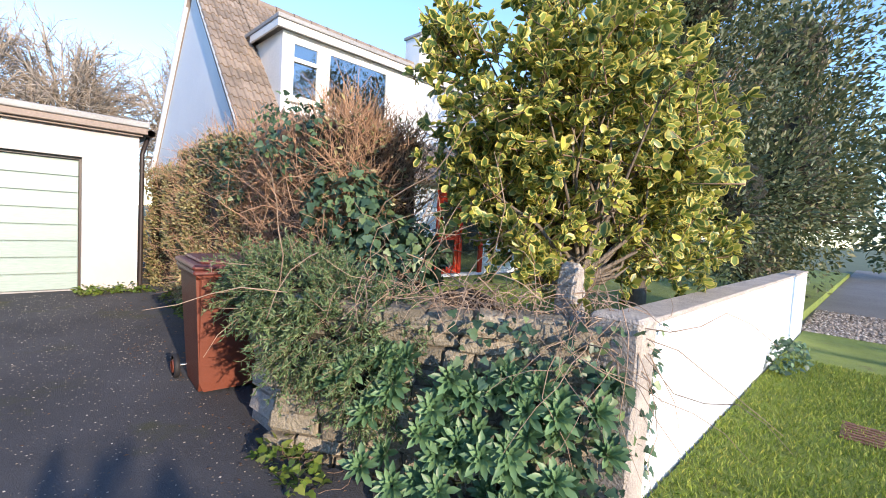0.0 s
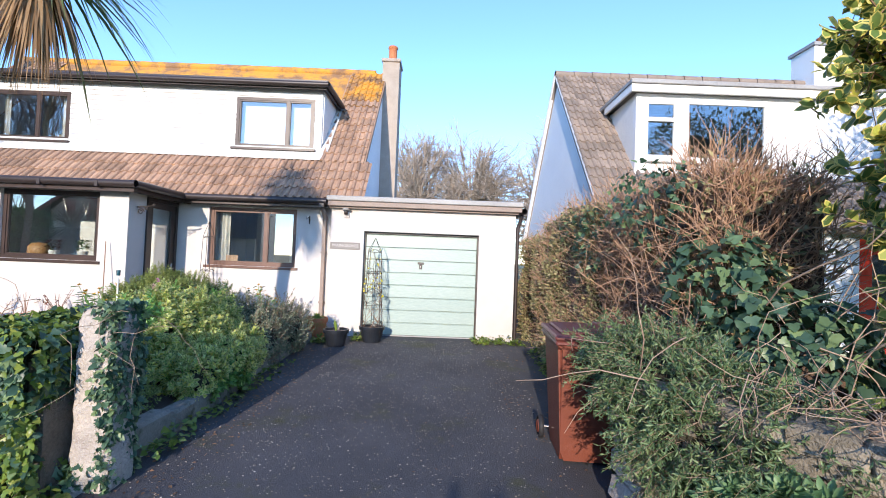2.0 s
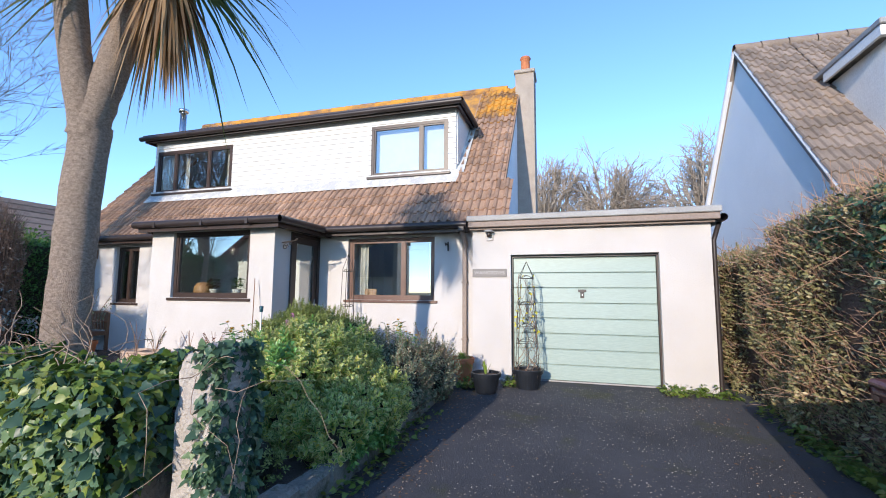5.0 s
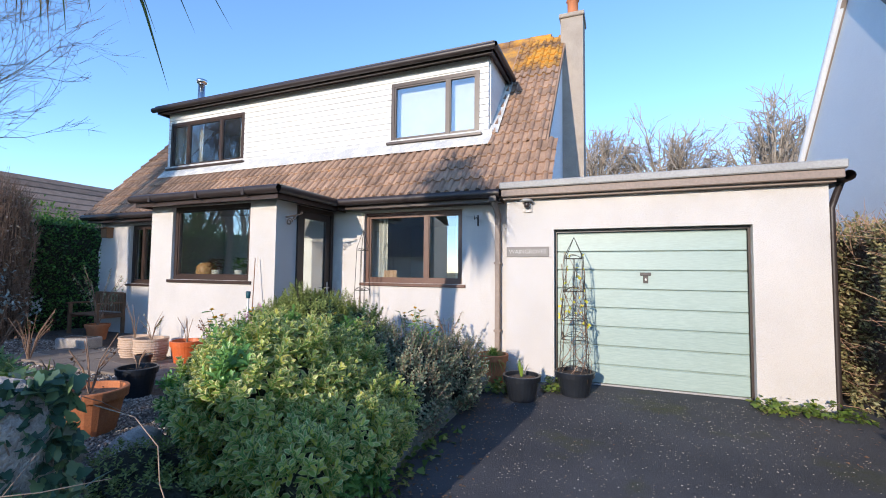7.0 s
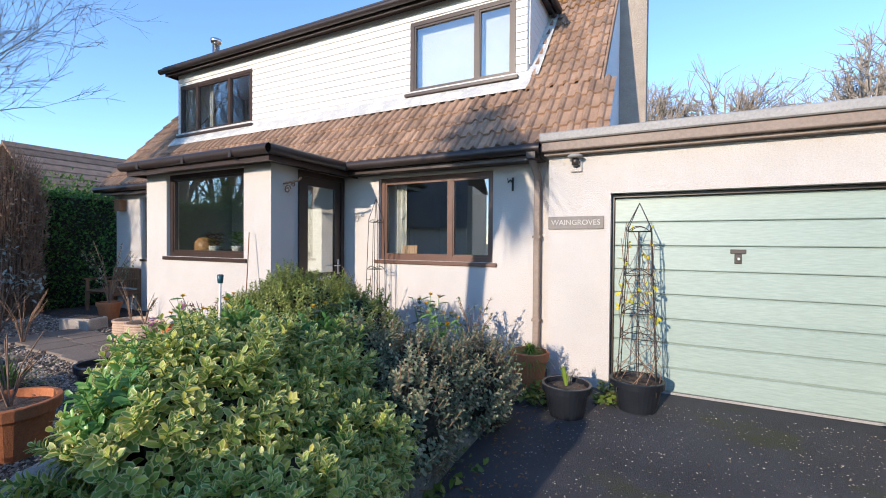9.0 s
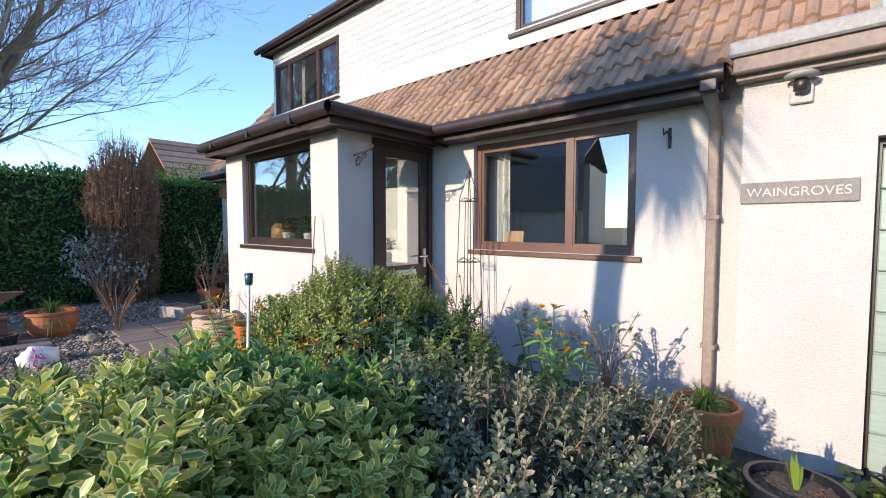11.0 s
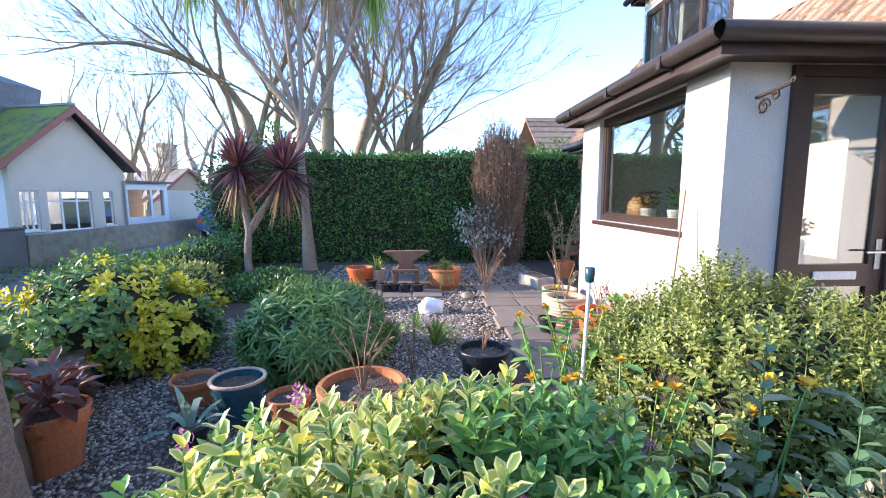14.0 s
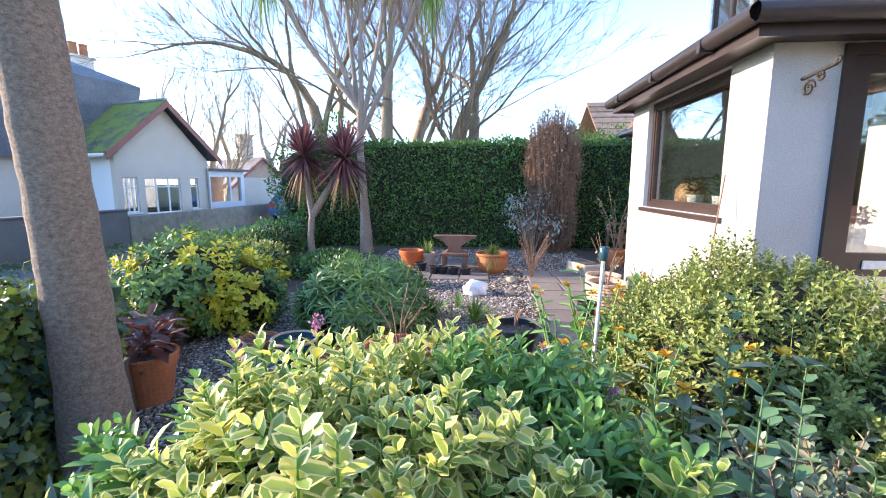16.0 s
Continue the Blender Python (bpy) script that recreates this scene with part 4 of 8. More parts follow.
part("door_frame", boxes((-0.9, -0.78, 0, 0.08, 0, 2.04), (0.78, 0.9, 0, 0.08, 0, 2.04), (-0.78, 0.78, 0, 0.08, 1.90, 2.04), (-0.06, 0.06, 0, 0.08, 0, 1.9)), REDPAINT, nd)
part("leaf", boxes((-0.77, -0.66, 0.02, 0.06, 0.02, 1.88), (-0.18, -0.07, 0.02, 0.06, 0.02, 1.88), (-0.66, -0.18, 0.02, 0.06, 0.85, 1.0), (-0.66, -0.18, 0.02, 0.06, 0.02, 0.2), (-0.66, -0.18, 0.02, 0.06, 1.78, 1.88)), REDPAINT, nd)
part("pane", boxes((-0.66, -0.18, 0.035, 0.041, 0.2, 1.78), (0.06, 0.78, 0.035, 0.041, 0.02, 1.9)), GLASS, nd).visible_shadow = False
nc = tagged(empty("neighbour_chimney", 9.0, 10.58), "short white chimney with clay pot", "chimney")
part("shaft", boxes((-0.5, 0.5, -0.35, 0.35, 5.6, 6.95)), RENDER_NB, nc)
part("cap", boxes((-0.55, 0.55, -0.4, 0.4, 6.952, 7.03)), LEADGREY, nc)
part("pot", lathe([(0.15, 7.032), (0.13, 7.1), (0.12, 7.28), (0.14, 7.32)], 14), TERRA, nc, "orange clay pot", True)

# ---- front boundary: stone wall, white wall, posts ----
sw = tagged(empty("stone_wall", 0, 0), "low rubble stone garden wall, overgrown", "stone wall")
A, B = Vector((0.90, 2.45)), Vector((2.00, 0.80))
along = (B - A).normalized()
inward = Vector((along.y, -along.x)) * -1
if inward.y < 0:
    inward = -inward
bm = bmesh.new()
length = (B - A).length
mw = Matrix(((along.x, inward.x, 0, A.x), (along.y, inward.y, 0, A.y), (0, 0, 1, 0), (0, 0, 0, 1)))
box(bm, 0.03, length, 0.05, 0.42, -0.3, 0.70, m=mw)
part("wall_heart", bm, MORTAR, sw)
rnd = random.Random(3)


def rubble(name, x, z, w, h, d, material, parent, m, proud):
    """One uneven stone, its face towards the road."""
    b = bmesh.new()
    box(b, 0, w, 0, d, 0, h)
    bmesh.ops.bevel(b, geom=b.edges[:], offset=min(w, h) * 0.16, segments=1, affect="EDGES")
    for v in b.verts:
        v.co += Vector((rnd.uniform(-1, 1), rnd.uniform(-1, 1), rnd.uniform(-1, 1))) * min(w, h) * 0.10
        v.co = m @ (v.co + Vector((x, proud, z)))
    return part(name, b, material, parent)


z = -0.24
while z < 0.72:
    h = rnd.uniform(0.09, 0.17)
    x = rnd.uniform(-0.08, 0.0)
    while x < length - 0.05:
        w = rnd.uniform(0.16, 0.40)
        rubble("stone", x, z + rnd.uniform(-0.012, 0.012), min(w, length - x) - 0.012, h - 0.012, 0.2, STONE, sw, mw, rnd.uniform(-0.03, 0.03))
        x += w
    z += h
x = 0.0
while x < length - 0.1:
    w = rnd.uniform(0.22, 0.42)
    rubble("stone", x, 0.70, w, rnd.uniform(0.05, 0.11), 0.44, STONE, sw, mw, -0.02)
    x += w
# the end that turns along the drive
me = Matrix(((-0.05, 1, 0, 0.96), (1, 0.05, 0, 2.42), (0, 0, 1, 0), (0, 0, 0, 1)))
for i in range(6):
    rubble("stone", 0.0, -0.2 + i * 0.15, rnd.uniform(0.45, 0.6), 0.145, 0.35, GRANITE, sw, me, rnd.uniform(-0.02, 0.02))

ww = tagged(empty("wall_white_boundary", 0, 0), "low white painted rendered garden wall", "garden wall", kind="structure")
part("wall_body", boxes((2.16, 9.4, 0.74, 0.95, -0.31, 0.84), bevel=0.012), RENDER_NB, ww)
part("pier", boxes((1.93, 2.155, 0.70, 0.98, -0.31, 0.90), bevel=0.02), GRANITE, ww, "grey end pier with moss")
part("coping", boxes((2.16, 9.4, 0.73, 0.96, 0.842, 0.875), bevel=0.008), GRANITE, ww, "weathered coping")


def stone_post(x, y, w, h, base, label, lean=0.0):
    t = tagged(empty("granite_post", x, y, base), label, "post")
    b = bmesh.new()
    rings = []
    for f, k in ((0.0, 1.0), (0.25, 0.99), (0.5, 0.97), (0.75, 0.96), (0.90, 0.93), (0.97, 0.78), (1.0, 0.45)):
        q = w * 0.5 * k
        c = q * 0.72
        rings.append([b.verts.new((x_, y_, h * f)) for x_, y_ in ((-c, -q), (c, -q), (q, -c), (q, c), (c, q), (-c, q), (-q, c), (-q, -c))])
    for p, r in zip(rings, rings[1:]):
        for i in range(8):
            b.faces.new((p[i], p[(i + 1) % 8], r[(i + 1) % 8], r[i]))
    b.faces.new(rings[0]), b.faces.new(rings[-1])
    bmesh.ops.subdivide_edges(b, edges=b.edges[:], cuts=3, use_grid_fill=True)
    for v in b.verts:
        v.co += (noise.noise_vector(v.co * 8) * 0.07 + noise.noise_vector(v.co * 28) * 0.035) * w
    part("shaft", b, GRANITE, t)
    return t


stone_post(2.16, 1.22, 0.15, 1.18, -0.05, "slim weathered granite post behind the stone wall")
stone_post(-2.48, 2.97, 0.27, 1.24, -0.16, "squat granite gate pillar with orange lichen and ivy")

lw = tagged(empty("wall_front_boundary", 0, 0), "low rubble wall buried in ivy", "garden wall", kind="structure")
part("wall_body", boxes((-4.6, -2.68, 2.74, 3.04, -0.31, 0.72)), MORTAR, lw)
part("wall_body", prism([(-4.6, 2.74), (-9.0, 0.9), (-13.2, 0.25), (-13.2, 0.5), (-9.0, 1.2), (-4.6, 3.04)], -0.31, 0.40), MORTAR, lw)

# drive edging
kb = tagged(empty("kerb_drive_edge", 0, 0), "mossy rough concrete edging along the drive", "edging", kind="structure")
y = 3.12
while y < 7.9:
    l = rnd.uniform(0.35, 0.7)
    b = boxes((-2.62, -2.45, y, min(y + l, 7.95) - 0.012, -0.25, 0.10 + rnd.uniform(-0.02, 0.03)), bevel=0.025)
    for v in b.verts:
        v.co += noise.noise_vector(v.co * 5) * 0.02
    part("kerb_stone", b, KERB, kb)
    y += l


# ---- wheelie bins ----
def wheelie_bin(x, y, rz, label):
    t = tagged(empty("wheelie_bin", x, y, drive_z(y), rz), label, "wheelie bin", "bins by the wall")
    b = bmesh.new()
    lo, hi = (0.21, 0.23), (0.27, 0.34)
    ring = lambda w, d, z0: [b.verts.new(p) for p in ((-w, -d, z0), (w, -d, z0), (w, d, z0), (-w, d, z0))]
    r0, r1, r2, r3 = ring(*lo, 0.02), ring(lo[0] + 0.005, lo[1] + 0.01, 0.10), ring(hi[0] - 0.008, hi[1] - 0.02, 0.90), ring(hi[0], hi[1] - 0.015, 0.935)
    b.faces.new(r0)
    b.faces.new(r3)
    for p, q in ((r0, r1), (r1, r2), (r2, r3)):
        for i in range(4):
            b.faces.new((p[i], p[(i + 1) % 4], q[(i + 1) % 4], q[i]))
    bmesh.ops.bevel(b, geom=[e for e in b.edges if abs(e.verts[0].co.z - e.verts[1].co.z) > 0.05], offset=0.03, segments=3, affect="EDGES")
    part("body", b, BINPLAST, t)
    part("rim", boxes((-0.29, 0.29, -0.345, 0.345, 0.936, 0.975), bevel=0.012), BINLID, t)
    lid = part("lid", boxes((-0.30, 0.30, -0.37, 0.36, 0.977, 1.02), (-0.24, 0.24, -0.30, 0.28, 1.018, 1.045), bevel=0.015), BINLID, t, "maroon hinged lid")
    part("lid_handle", boxes((-0.12, 0.12, -0.395, -0.365, 0.975, 1.0), bevel=0.006), BINLID, lid)
    tube_part("handle_bar", [([(-0.27, 0.40, 0.95), (0.27, 0.40, 0.95)], [0.016, 0.016])], BINPLAST, t, 8)
    for s in (-1, 0, 1):
        part("handle_arm", boxes((s * 0.25 - 0.015, s * 0.25 + 0.015, 0.33, 0.41, 0.90, 0.965), bevel=0.004), BINPLAST, t)
    tube_part("axle", [([(-0.30, 0.27, 0.10), (0.30, 0.27, 0.10)], [0.012, 0.012])], STEEL, t, 8)
    for s in (-1, 1):
        w = tagged(tube_part("wheel", [([(s * 0.265, 0.27, 0.10), (s * 0.27, 0.27, 0.10), (s * 0.305, 0.27, 0.10), (s * 0.31, 0.27, 0.10)], [0.085, 0.10, 0.10, 0.085])], RUBBER, t, 20, smooth=False), "black rubber wheel")
        tube_part("hub", [([(s * 0.30, 0.27, 0.10), (s * 0.316, 0.27, 0.10)], [0.06, 0.05])], BINPLAST, w, 14, smooth=False)
    return t


wheelie_bin(0.97, 3.68, -4, "tall brown wheelie bin with a maroon lid, on the drive")
wheelie_bin(1.58, 3.95, 5, "brown wheelie bin tucked beside rosemary")

# ---- hedges ----


def hedge_box(name, x0, x1, y0, y1, z0, z1, n, size, material, label, heart, rough_top=0.08, kind="small", width=0.5, faces="all", twigs=0, bump=0.12, twig_mat=None):
    """A clipped hedge: lumpy dark heart and a skin of leaves on its sides and top."""
    t = tagged(empty(name, 0, 0), label, "hedge")
    lx, ly, lz = x1 - x0, y1 - y0, z1 - z0
    ar = {"x0": ly * lz, "x1": ly * lz, "y0": lx * lz, "y1": lx * lz, "top": lx * ly}
    keys = [k for k in ar if faces == "all" or k in faces]
    p = np.array([ar[k] for k in keys])
    which = RNG.choice(len(keys), n, p=p / p.sum())
    P = np.stack([RNG.uniform(x0, x1, n), RNG.uniform(y0, y1, n), RNG.uniform(z0, z1, n)], 1)
    O = np.zeros((n, 3))
    for i, k in enumerate(keys):
        s = which == i
        ax, val, sg = {"x0": (0, x0, -1), "x1": (0, x1, 1), "y0": (1, y0, -1), "y1": (1, y1, 1), "top": (2, z1, 1)}[k]
        P[s, ax], O[s, ax] = val, sg
    off = np.array([noise.noise(Vector(q) * 1.3) * bump + noise.noise(Vector(q) * 4.0) * bump * 0.5 for q in P]) - 0.10 * RNG.random(n) ** 2
    P += O * off[:, None]
    top = O[:, 2] > 0.5
    P[top, 2] += rough_top * RNG.normal(size=top.sum()) * 0.5
    D = unit(O * 0.6 + RNG.normal(size=(n, 3)) * 0.6 + np.array((0, 0, 0.35)))
    leaf_part("foliage", P, D, unit(O + RNG.normal(size=(n, 3)) * 0.45 + np.array((0, 0, 0.4))), size * RNG.uniform(0.6, 1.3, n), material, t, width, kind)
    # solid heart; with HEART the shade behind the leaves is in its colour
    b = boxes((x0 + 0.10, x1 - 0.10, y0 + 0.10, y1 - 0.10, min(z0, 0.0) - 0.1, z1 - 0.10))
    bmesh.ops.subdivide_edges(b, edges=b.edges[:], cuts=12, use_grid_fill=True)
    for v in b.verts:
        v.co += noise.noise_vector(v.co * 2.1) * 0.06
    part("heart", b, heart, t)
    if twigs:
        lines = []
        for _ in range(twigs):
            i = int(RNG.integers(n))
            q = P[i] - O[i] * 0.12
            d = unit(O[i] * 0.5 + RNG.normal(size=3) * 0.5 + np.array((0, 0, 0.7)))
            l = RNG.uniform(0.15, 0.42)
            m = q + d * l * 0.5 + RNG.normal(size=3) * 0.02
            lines.append(([q, m, q + d * l + RNG.normal(size=3) * 0.04], [0.005, 0.0035, 0.0015]))
        tube_part("twig", lines, twig_mat or TWIG, t, 3)
    return t


hedge_box("garden_hedge", -13.3, -12.25, 0.9, 8.9, 0.0, 2.42, 26000, 0.075, L_HEDGE, "tall clipped glossy green laurel hedge", HEART, faces=("x1", "top", "y0"), bump=0.10, twigs=120)
hedge_box("garden_hedge", 1.42, 2.35, 4.9, 7.2, 0.0, 2.12, 19000, 0.05, L_HEDGE_OLIVE, "clipped olive-brown hedge beside the drive", HEART_BROWN, faces=("x0", "top", "y1", "y0"), twigs=3200, bump=0.2, twig_mat=RUSSETTWIG)
hedge_box("garden_hedge", 1.42, 2.35, 7.2, 9.3, 0.0, 1.90, 11000, 0.05, L_HEDGE_OLIVE, "clipped olive-green hedge end beside the garage", HEART_BROWN, faces=("x0", "top", "y1", "y0"), twigs=1200, bump=0.2, twig_mat=RUSSETTWIG)
hedge_box("garden_hedge", 1.55, 2.5, 2.9, 4.9, 0.5, 2.15, 2000, 0.055, L_HEDGE_OLIVE, "bare russet twiggy hedge grown with ivy", HEART_BROWN, faces=("x0", "top", "y0"), twigs=5200, bump=0.22, rough_top=0.2, twig_mat=RUSSETTWIG)

# long arching stems that rise through the bare hedge
wild = tagged(empty("bramble_stems", 0, 0), "long arching russet stems rising through the bare hedge", "shrub")
ln = []
for i in range(230):
    q = np.array((RNG.uniform(1.5, 2.1), RNG.uniform(3.1, 4.9), RNG.uniform(0.8, 1.3)))
    d = unit(np.array((RNG.normal() * 0.15, RNG.normal() * 0.35, 1.0)))
    pts = [q]
    l = RNG.uniform(0.55, 0.95)
    for k in range(7):
        d = unit(d + RNG.normal(size=3) * 0.16 + np.array((0, 0, -0.03)))
        pts.append(pts[-1] + d * l / 7)
    r_ = RNG.uniform(0.004, 0.009)
    ln.append((pts, [r_ * (1 - 0.09 * k) for k in range(8)]))
tube_part("stem", ln, RUSSETTWIG, wild, 4)
tube_part("side_twig", [([l_[0][4], np.array(l_[0][4]) + RNG.normal(size=3) * 0.10 + np.array((0, 0, 0.06)), np.array(l_[0][4]) + RNG.normal(size=3) * 0.16 + np.array((0, 0, 0.14))], [0.003, 0.0025, 0.0015]) for l_ in ln for _k in range(3)], RUSSETTWIG, wild, 3)


def ivy(name, P, O, n_leaves, size, material, label, category="ivy", stems=None):
    t = tagged(empty(name, 0, 0), label, category)
    D = unit(RNG.normal(size=P.shape) * 0.6 + O * 0.35 + np.array((0, 0, -0.55)))
    leaf_part("foliage", P, D, unit(O + RNG.normal(size=P.shape) * 0.35 + np.array((0, 0, 0.3))), size * RNG.uniform(0.55, 1.25, len(P)), material, t, 0.95, "ivy")
    if stems:
        tube_part("stem", stems, DRYSTEM, t, 4)
    return t


def trailing(n, start, spread, way, length, r=0.004, sag=0.3):
    lines = []
    for _ in range(n):
        p = np.array(start) + RNG.normal(size=3) * np.array(spread)
        d = unit(np.array(way) + RNG.normal(size=3) * 0.7)
        pts = [p]
        for k in range(6):
            d = unit(d + RNG.normal(size=3) * 0.35 + np.array((0, 0, -sag * 0.2)))
            pts.append(pts[-1] + d * length / 6)
        lines.append((pts, [r, r, r * 0.9, r * 0.8, r * 0.7, r * 0.6, r * 0.4]))
    return lines


# ivy over the twiggy hedge and the wall beside the bins
lob = [(1.85, 2.62, 1.0, 0.46, 0.42, 0.34), (1.68, 3.05, 1.4, 0.32, 0.45, 0.35), (2.0, 3.9, 2.0, 0.3, 0.6, 0.22)]
P, O = on_lobes(lob, 1700, 0.3, low=0.5)
ivy("ivy_climber", P, O, 2600, 0.085, L_IVY, "dark glossy ivy climbing through the hedge", stems=trailing(60, (1.9, 2.4, 0.95), (0.4, 0.4, 0.2), (-0.3, -0.8, 0.2), 0.9))
P, O = on_lobes([(1.45, 3.6, 2.0, 0.25, 0.6, 0.35), (1.46, 5.4, 1.95, 0.14, 0.8, 0.24), (1.42, 4.9, 1.7, 0.12, 0.4, 0.36)], 800, 0.5)
ivy("ivy_climber", P, O, 600, 0.055, L_IVY, "ivy patch on the clipped hedge")
b = core("heart", [(1.85, 2.65, 0.80, 0.42, 0.38, 0.36), (2.3, 2.2, 0.62, 0.35, 0.4, 0.25)], HEART_BROWN, None, 0.75)
b.name = "shrub_heart"
tagged(b, "dense shaded twigs under the ivy", "shrub")


# cascading rosemary at the wall's end
def rosemary(name, lobes, shoots, label):
    t = tagged(empty(name, 0, 0), label, "shrub")
    P, O = on_lobes(lobes, shoots, 0.3, low=-0.05)
    W = unit(O + np.array((-0.25, -0.35, -0.15)) + RNG.normal(size=P.shape) * 0.35)
    ps, ds, ns, lines = [], [], [], []
    for i in range(len(P)):
        l = RNG.uniform(0.10, 0.26)
        sag = np.array((0, 0, -0.09))
        lines.append(([P[i] - W[i] * 0.05, P[i] + W[i] * l * 0.5, P[i] + W[i] * l + sag * l], [0.0016, 0.0014, 0.001]))
        k = 26
        f = RNG.random(k)[:, None]
        q = P[i] + W[i] * l * f + sag * l * f ** 2
        ps.append(q), ds.append(unit(W[i] * 0.8 + RNG.normal(size=(k, 3)) * 0.7)), ns.append(RNG.normal(size=(k, 3)))
    n = len(P) * 26
    leaf_part("foliage", np.concatenate(ps), np.concatenate(ds), np.concatenate(ns), 0.038 * RNG.uniform(0.7, 1.3, n), L_ROSE, t, 0.22, "small")
    tube_part("stem", lines, DRYSTEM, t, 3)
    core("heart", lobes, HEART, t, 0.62)
    return t


rosemary("rosemary_bush", [(1.12, 2.62, 0.80, 0.30, 0.32, 0.22), (1.20, 2.26, 0.64, 0.27, 0.25, 0.27), (1.38, 2.02, 0.52, 0.20, 0.22, 0.30), (1.05, 2.95, 0.80, 0.25, 0.3, 0.2), (1.24, 2.0, 0.38, 0.16, 0.13, 0.28), (1.02, 2.36, 0.58, 0.16, 0.2, 0.24)], 1700, "grey-green rosemary spilling over the stone wall")


def rosette_clump(name, centres, size, per, material, label, width=0.32):
    t = tagged(empty(name, 0, 0), label, "plant")
    ps, ds, ns, ss = [], [], [], []
    for c, a in centres:
        a = unit(np.array(a, float))
        u = unit(np.cross(a, (0.3, 0.2, 1.0)))
        v = np.cross(a, u)
        k = np.arange(per)
        ang = k * 2.4
        tilt = 0.25 + 1.1 * (1 - k / per)
        side = np.cos(ang)[:, None] * u + np.sin(ang)[:, None] * v
        d = unit(side * np.sin(tilt)[:, None] + a * np.cos(tilt)[:, None])
        ps.append(np.tile(np.array(c), (per, 1)) + side * 0.006), ds.append(d), ns.append(unit(a - side * 0.4))
        ss.append(size * (0.6 + 0.5 * (1 - k / per)) * RNG.uniform(0.85, 1.15, per))
    leaf_part("foliage", np.concatenate(ps), np.concatenate(ds), np.concatenate(ns), np.concatenate(ss), material, t, width)
    return t


out = Vector((-inward.x, -inward.y, 0))
cent = []
for i in range(64):
    f, zz = rnd.gauss(0.60, 0.22), rnd.uniform(-0.15, 0.55)
    q = A + along * length * min(0.97, max(0.12, f))
    d = 0.06 + 0.22 * rnd.random() * (1 - max(0, zz) * 1.2)
    cent.append(((q.x + out.x * d, q.y + out.y * d, zz), (out.x * 0.9 + rnd.uniform(-.4, .4), out.y * 0.9 + rnd.uniform(-.4, .4), 0.75)))
rosette_clump("wall_rosette_plant", cent, 0.115, 22, L_WALLROS, "grey-green leafy rosettes growing out of the stone wall")
dv = tagged(empty("dry_vine", 0, 0), "tangle of dry brown vine stems over the wall top", "dead vine")
ln = []
for i in range(230):
    q = A + along * length * rnd.uniform(0.2, 1.0) + inward * rnd.uniform(0.0, 0.5)
    ln += trailing(1, (q.x, q.y, 0.80 + rnd.uniform(0, 0.16)), (0.03, 0.03, 0.03), (out.x * 0.3 + rnd.uniform(-1, 1), out.y * 0.3 + rnd.uniform(-1, 1), -0.05), rnd.uniform(0.25, 0.6), 0.0032, 0.9)
tube_part("stem", ln, DRYSTEM, dv, 3)
P = np.array([(A + along * length * rnd.uniform(0.55, 1.02)).to_3d() for _ in range(330)])
P[:, 2] = RNG.uniform(-0.1, 0.85, 330)
P[:, :2] += np.array((out.x, out.y)) * RNG.uniform(0.0, 0.14, 330)[:, None]
ivy("ivy_climber", P, np.tile(np.array((out.x, out.y, 0.2)), (330, 1)), 330, 0.06, L_IVY, "ivy strands hanging down the stone wall", stems=trailing(25, (1.9, 0.85, 0.8), (0.12, 0.12, 0.08), (0, -0.6, -0.8), 0.8, 0.003))
P = np.stack([RNG.uniform(2.0, 2.3, 90), np.full(90, 0.72), RNG.uniform(-0.15, 0.85, 90)], 1)
ivy("ivy_climber", P, np.tile(np.array((0, -1.0, 0.2)), (90, 1)), 90, 0.05, L_IVY, "thin ivy on the white wall")
P, O = on_lobes([(6.5, 0.6, -0.1, 0.7, 0.2, 0.25)], 300, 0.3, low=-0.15)
ivy("ivy_climber", P, O, 300, 0.06, L_IVY, "ivy at the foot of the white wall")


# ---- trees ----
def grow(rng, p, d, length, r, depth, lines, twigs, up=0.12, spread=0.55, kids=(2, 3), shrink=0.72, wobble=0.14, segs=4, tip_depth=0):
    segs = segs if depth > 2 else 2
    pts, rad = [p], [r]
    for i in range(segs):
        d = unit(d + rng.normal(size=3) * wobble + np.array((0, 0, up * 0.3)))
        pts.append(pts[-1] + d * length / segs)
        rad.append(r * (1 - 0.38 * (i + 1) / segs))
    (lines if depth > 1 else twigs).append((pts, rad))
    if depth <= tip_depth:
        return
    n = int(rng.integers(kids[0], kids[1] + 1))
    for k in range(n):
        i = segs if k == 0 else int(rng.integers(1, segs + 1))
        side = unit(np.cross(d, rng.normal(size=3)))
        a = spread * rng.uniform(0.35, 1.15) * (0.5 if k == 0 else 1.0)
        nd = unit(d * math.cos(a) + side * math.sin(a) + np.array((0, 0, up)))
        grow(rng, pts[i], nd, length * shrink * rng.uniform(0.75, 1.15), max(0.0045, rad[i] * (0.80 if k == 0 else 0.53)), depth - 1, lines, twigs, up, spread, kids, shrink, wobble, segs, tip_depth)


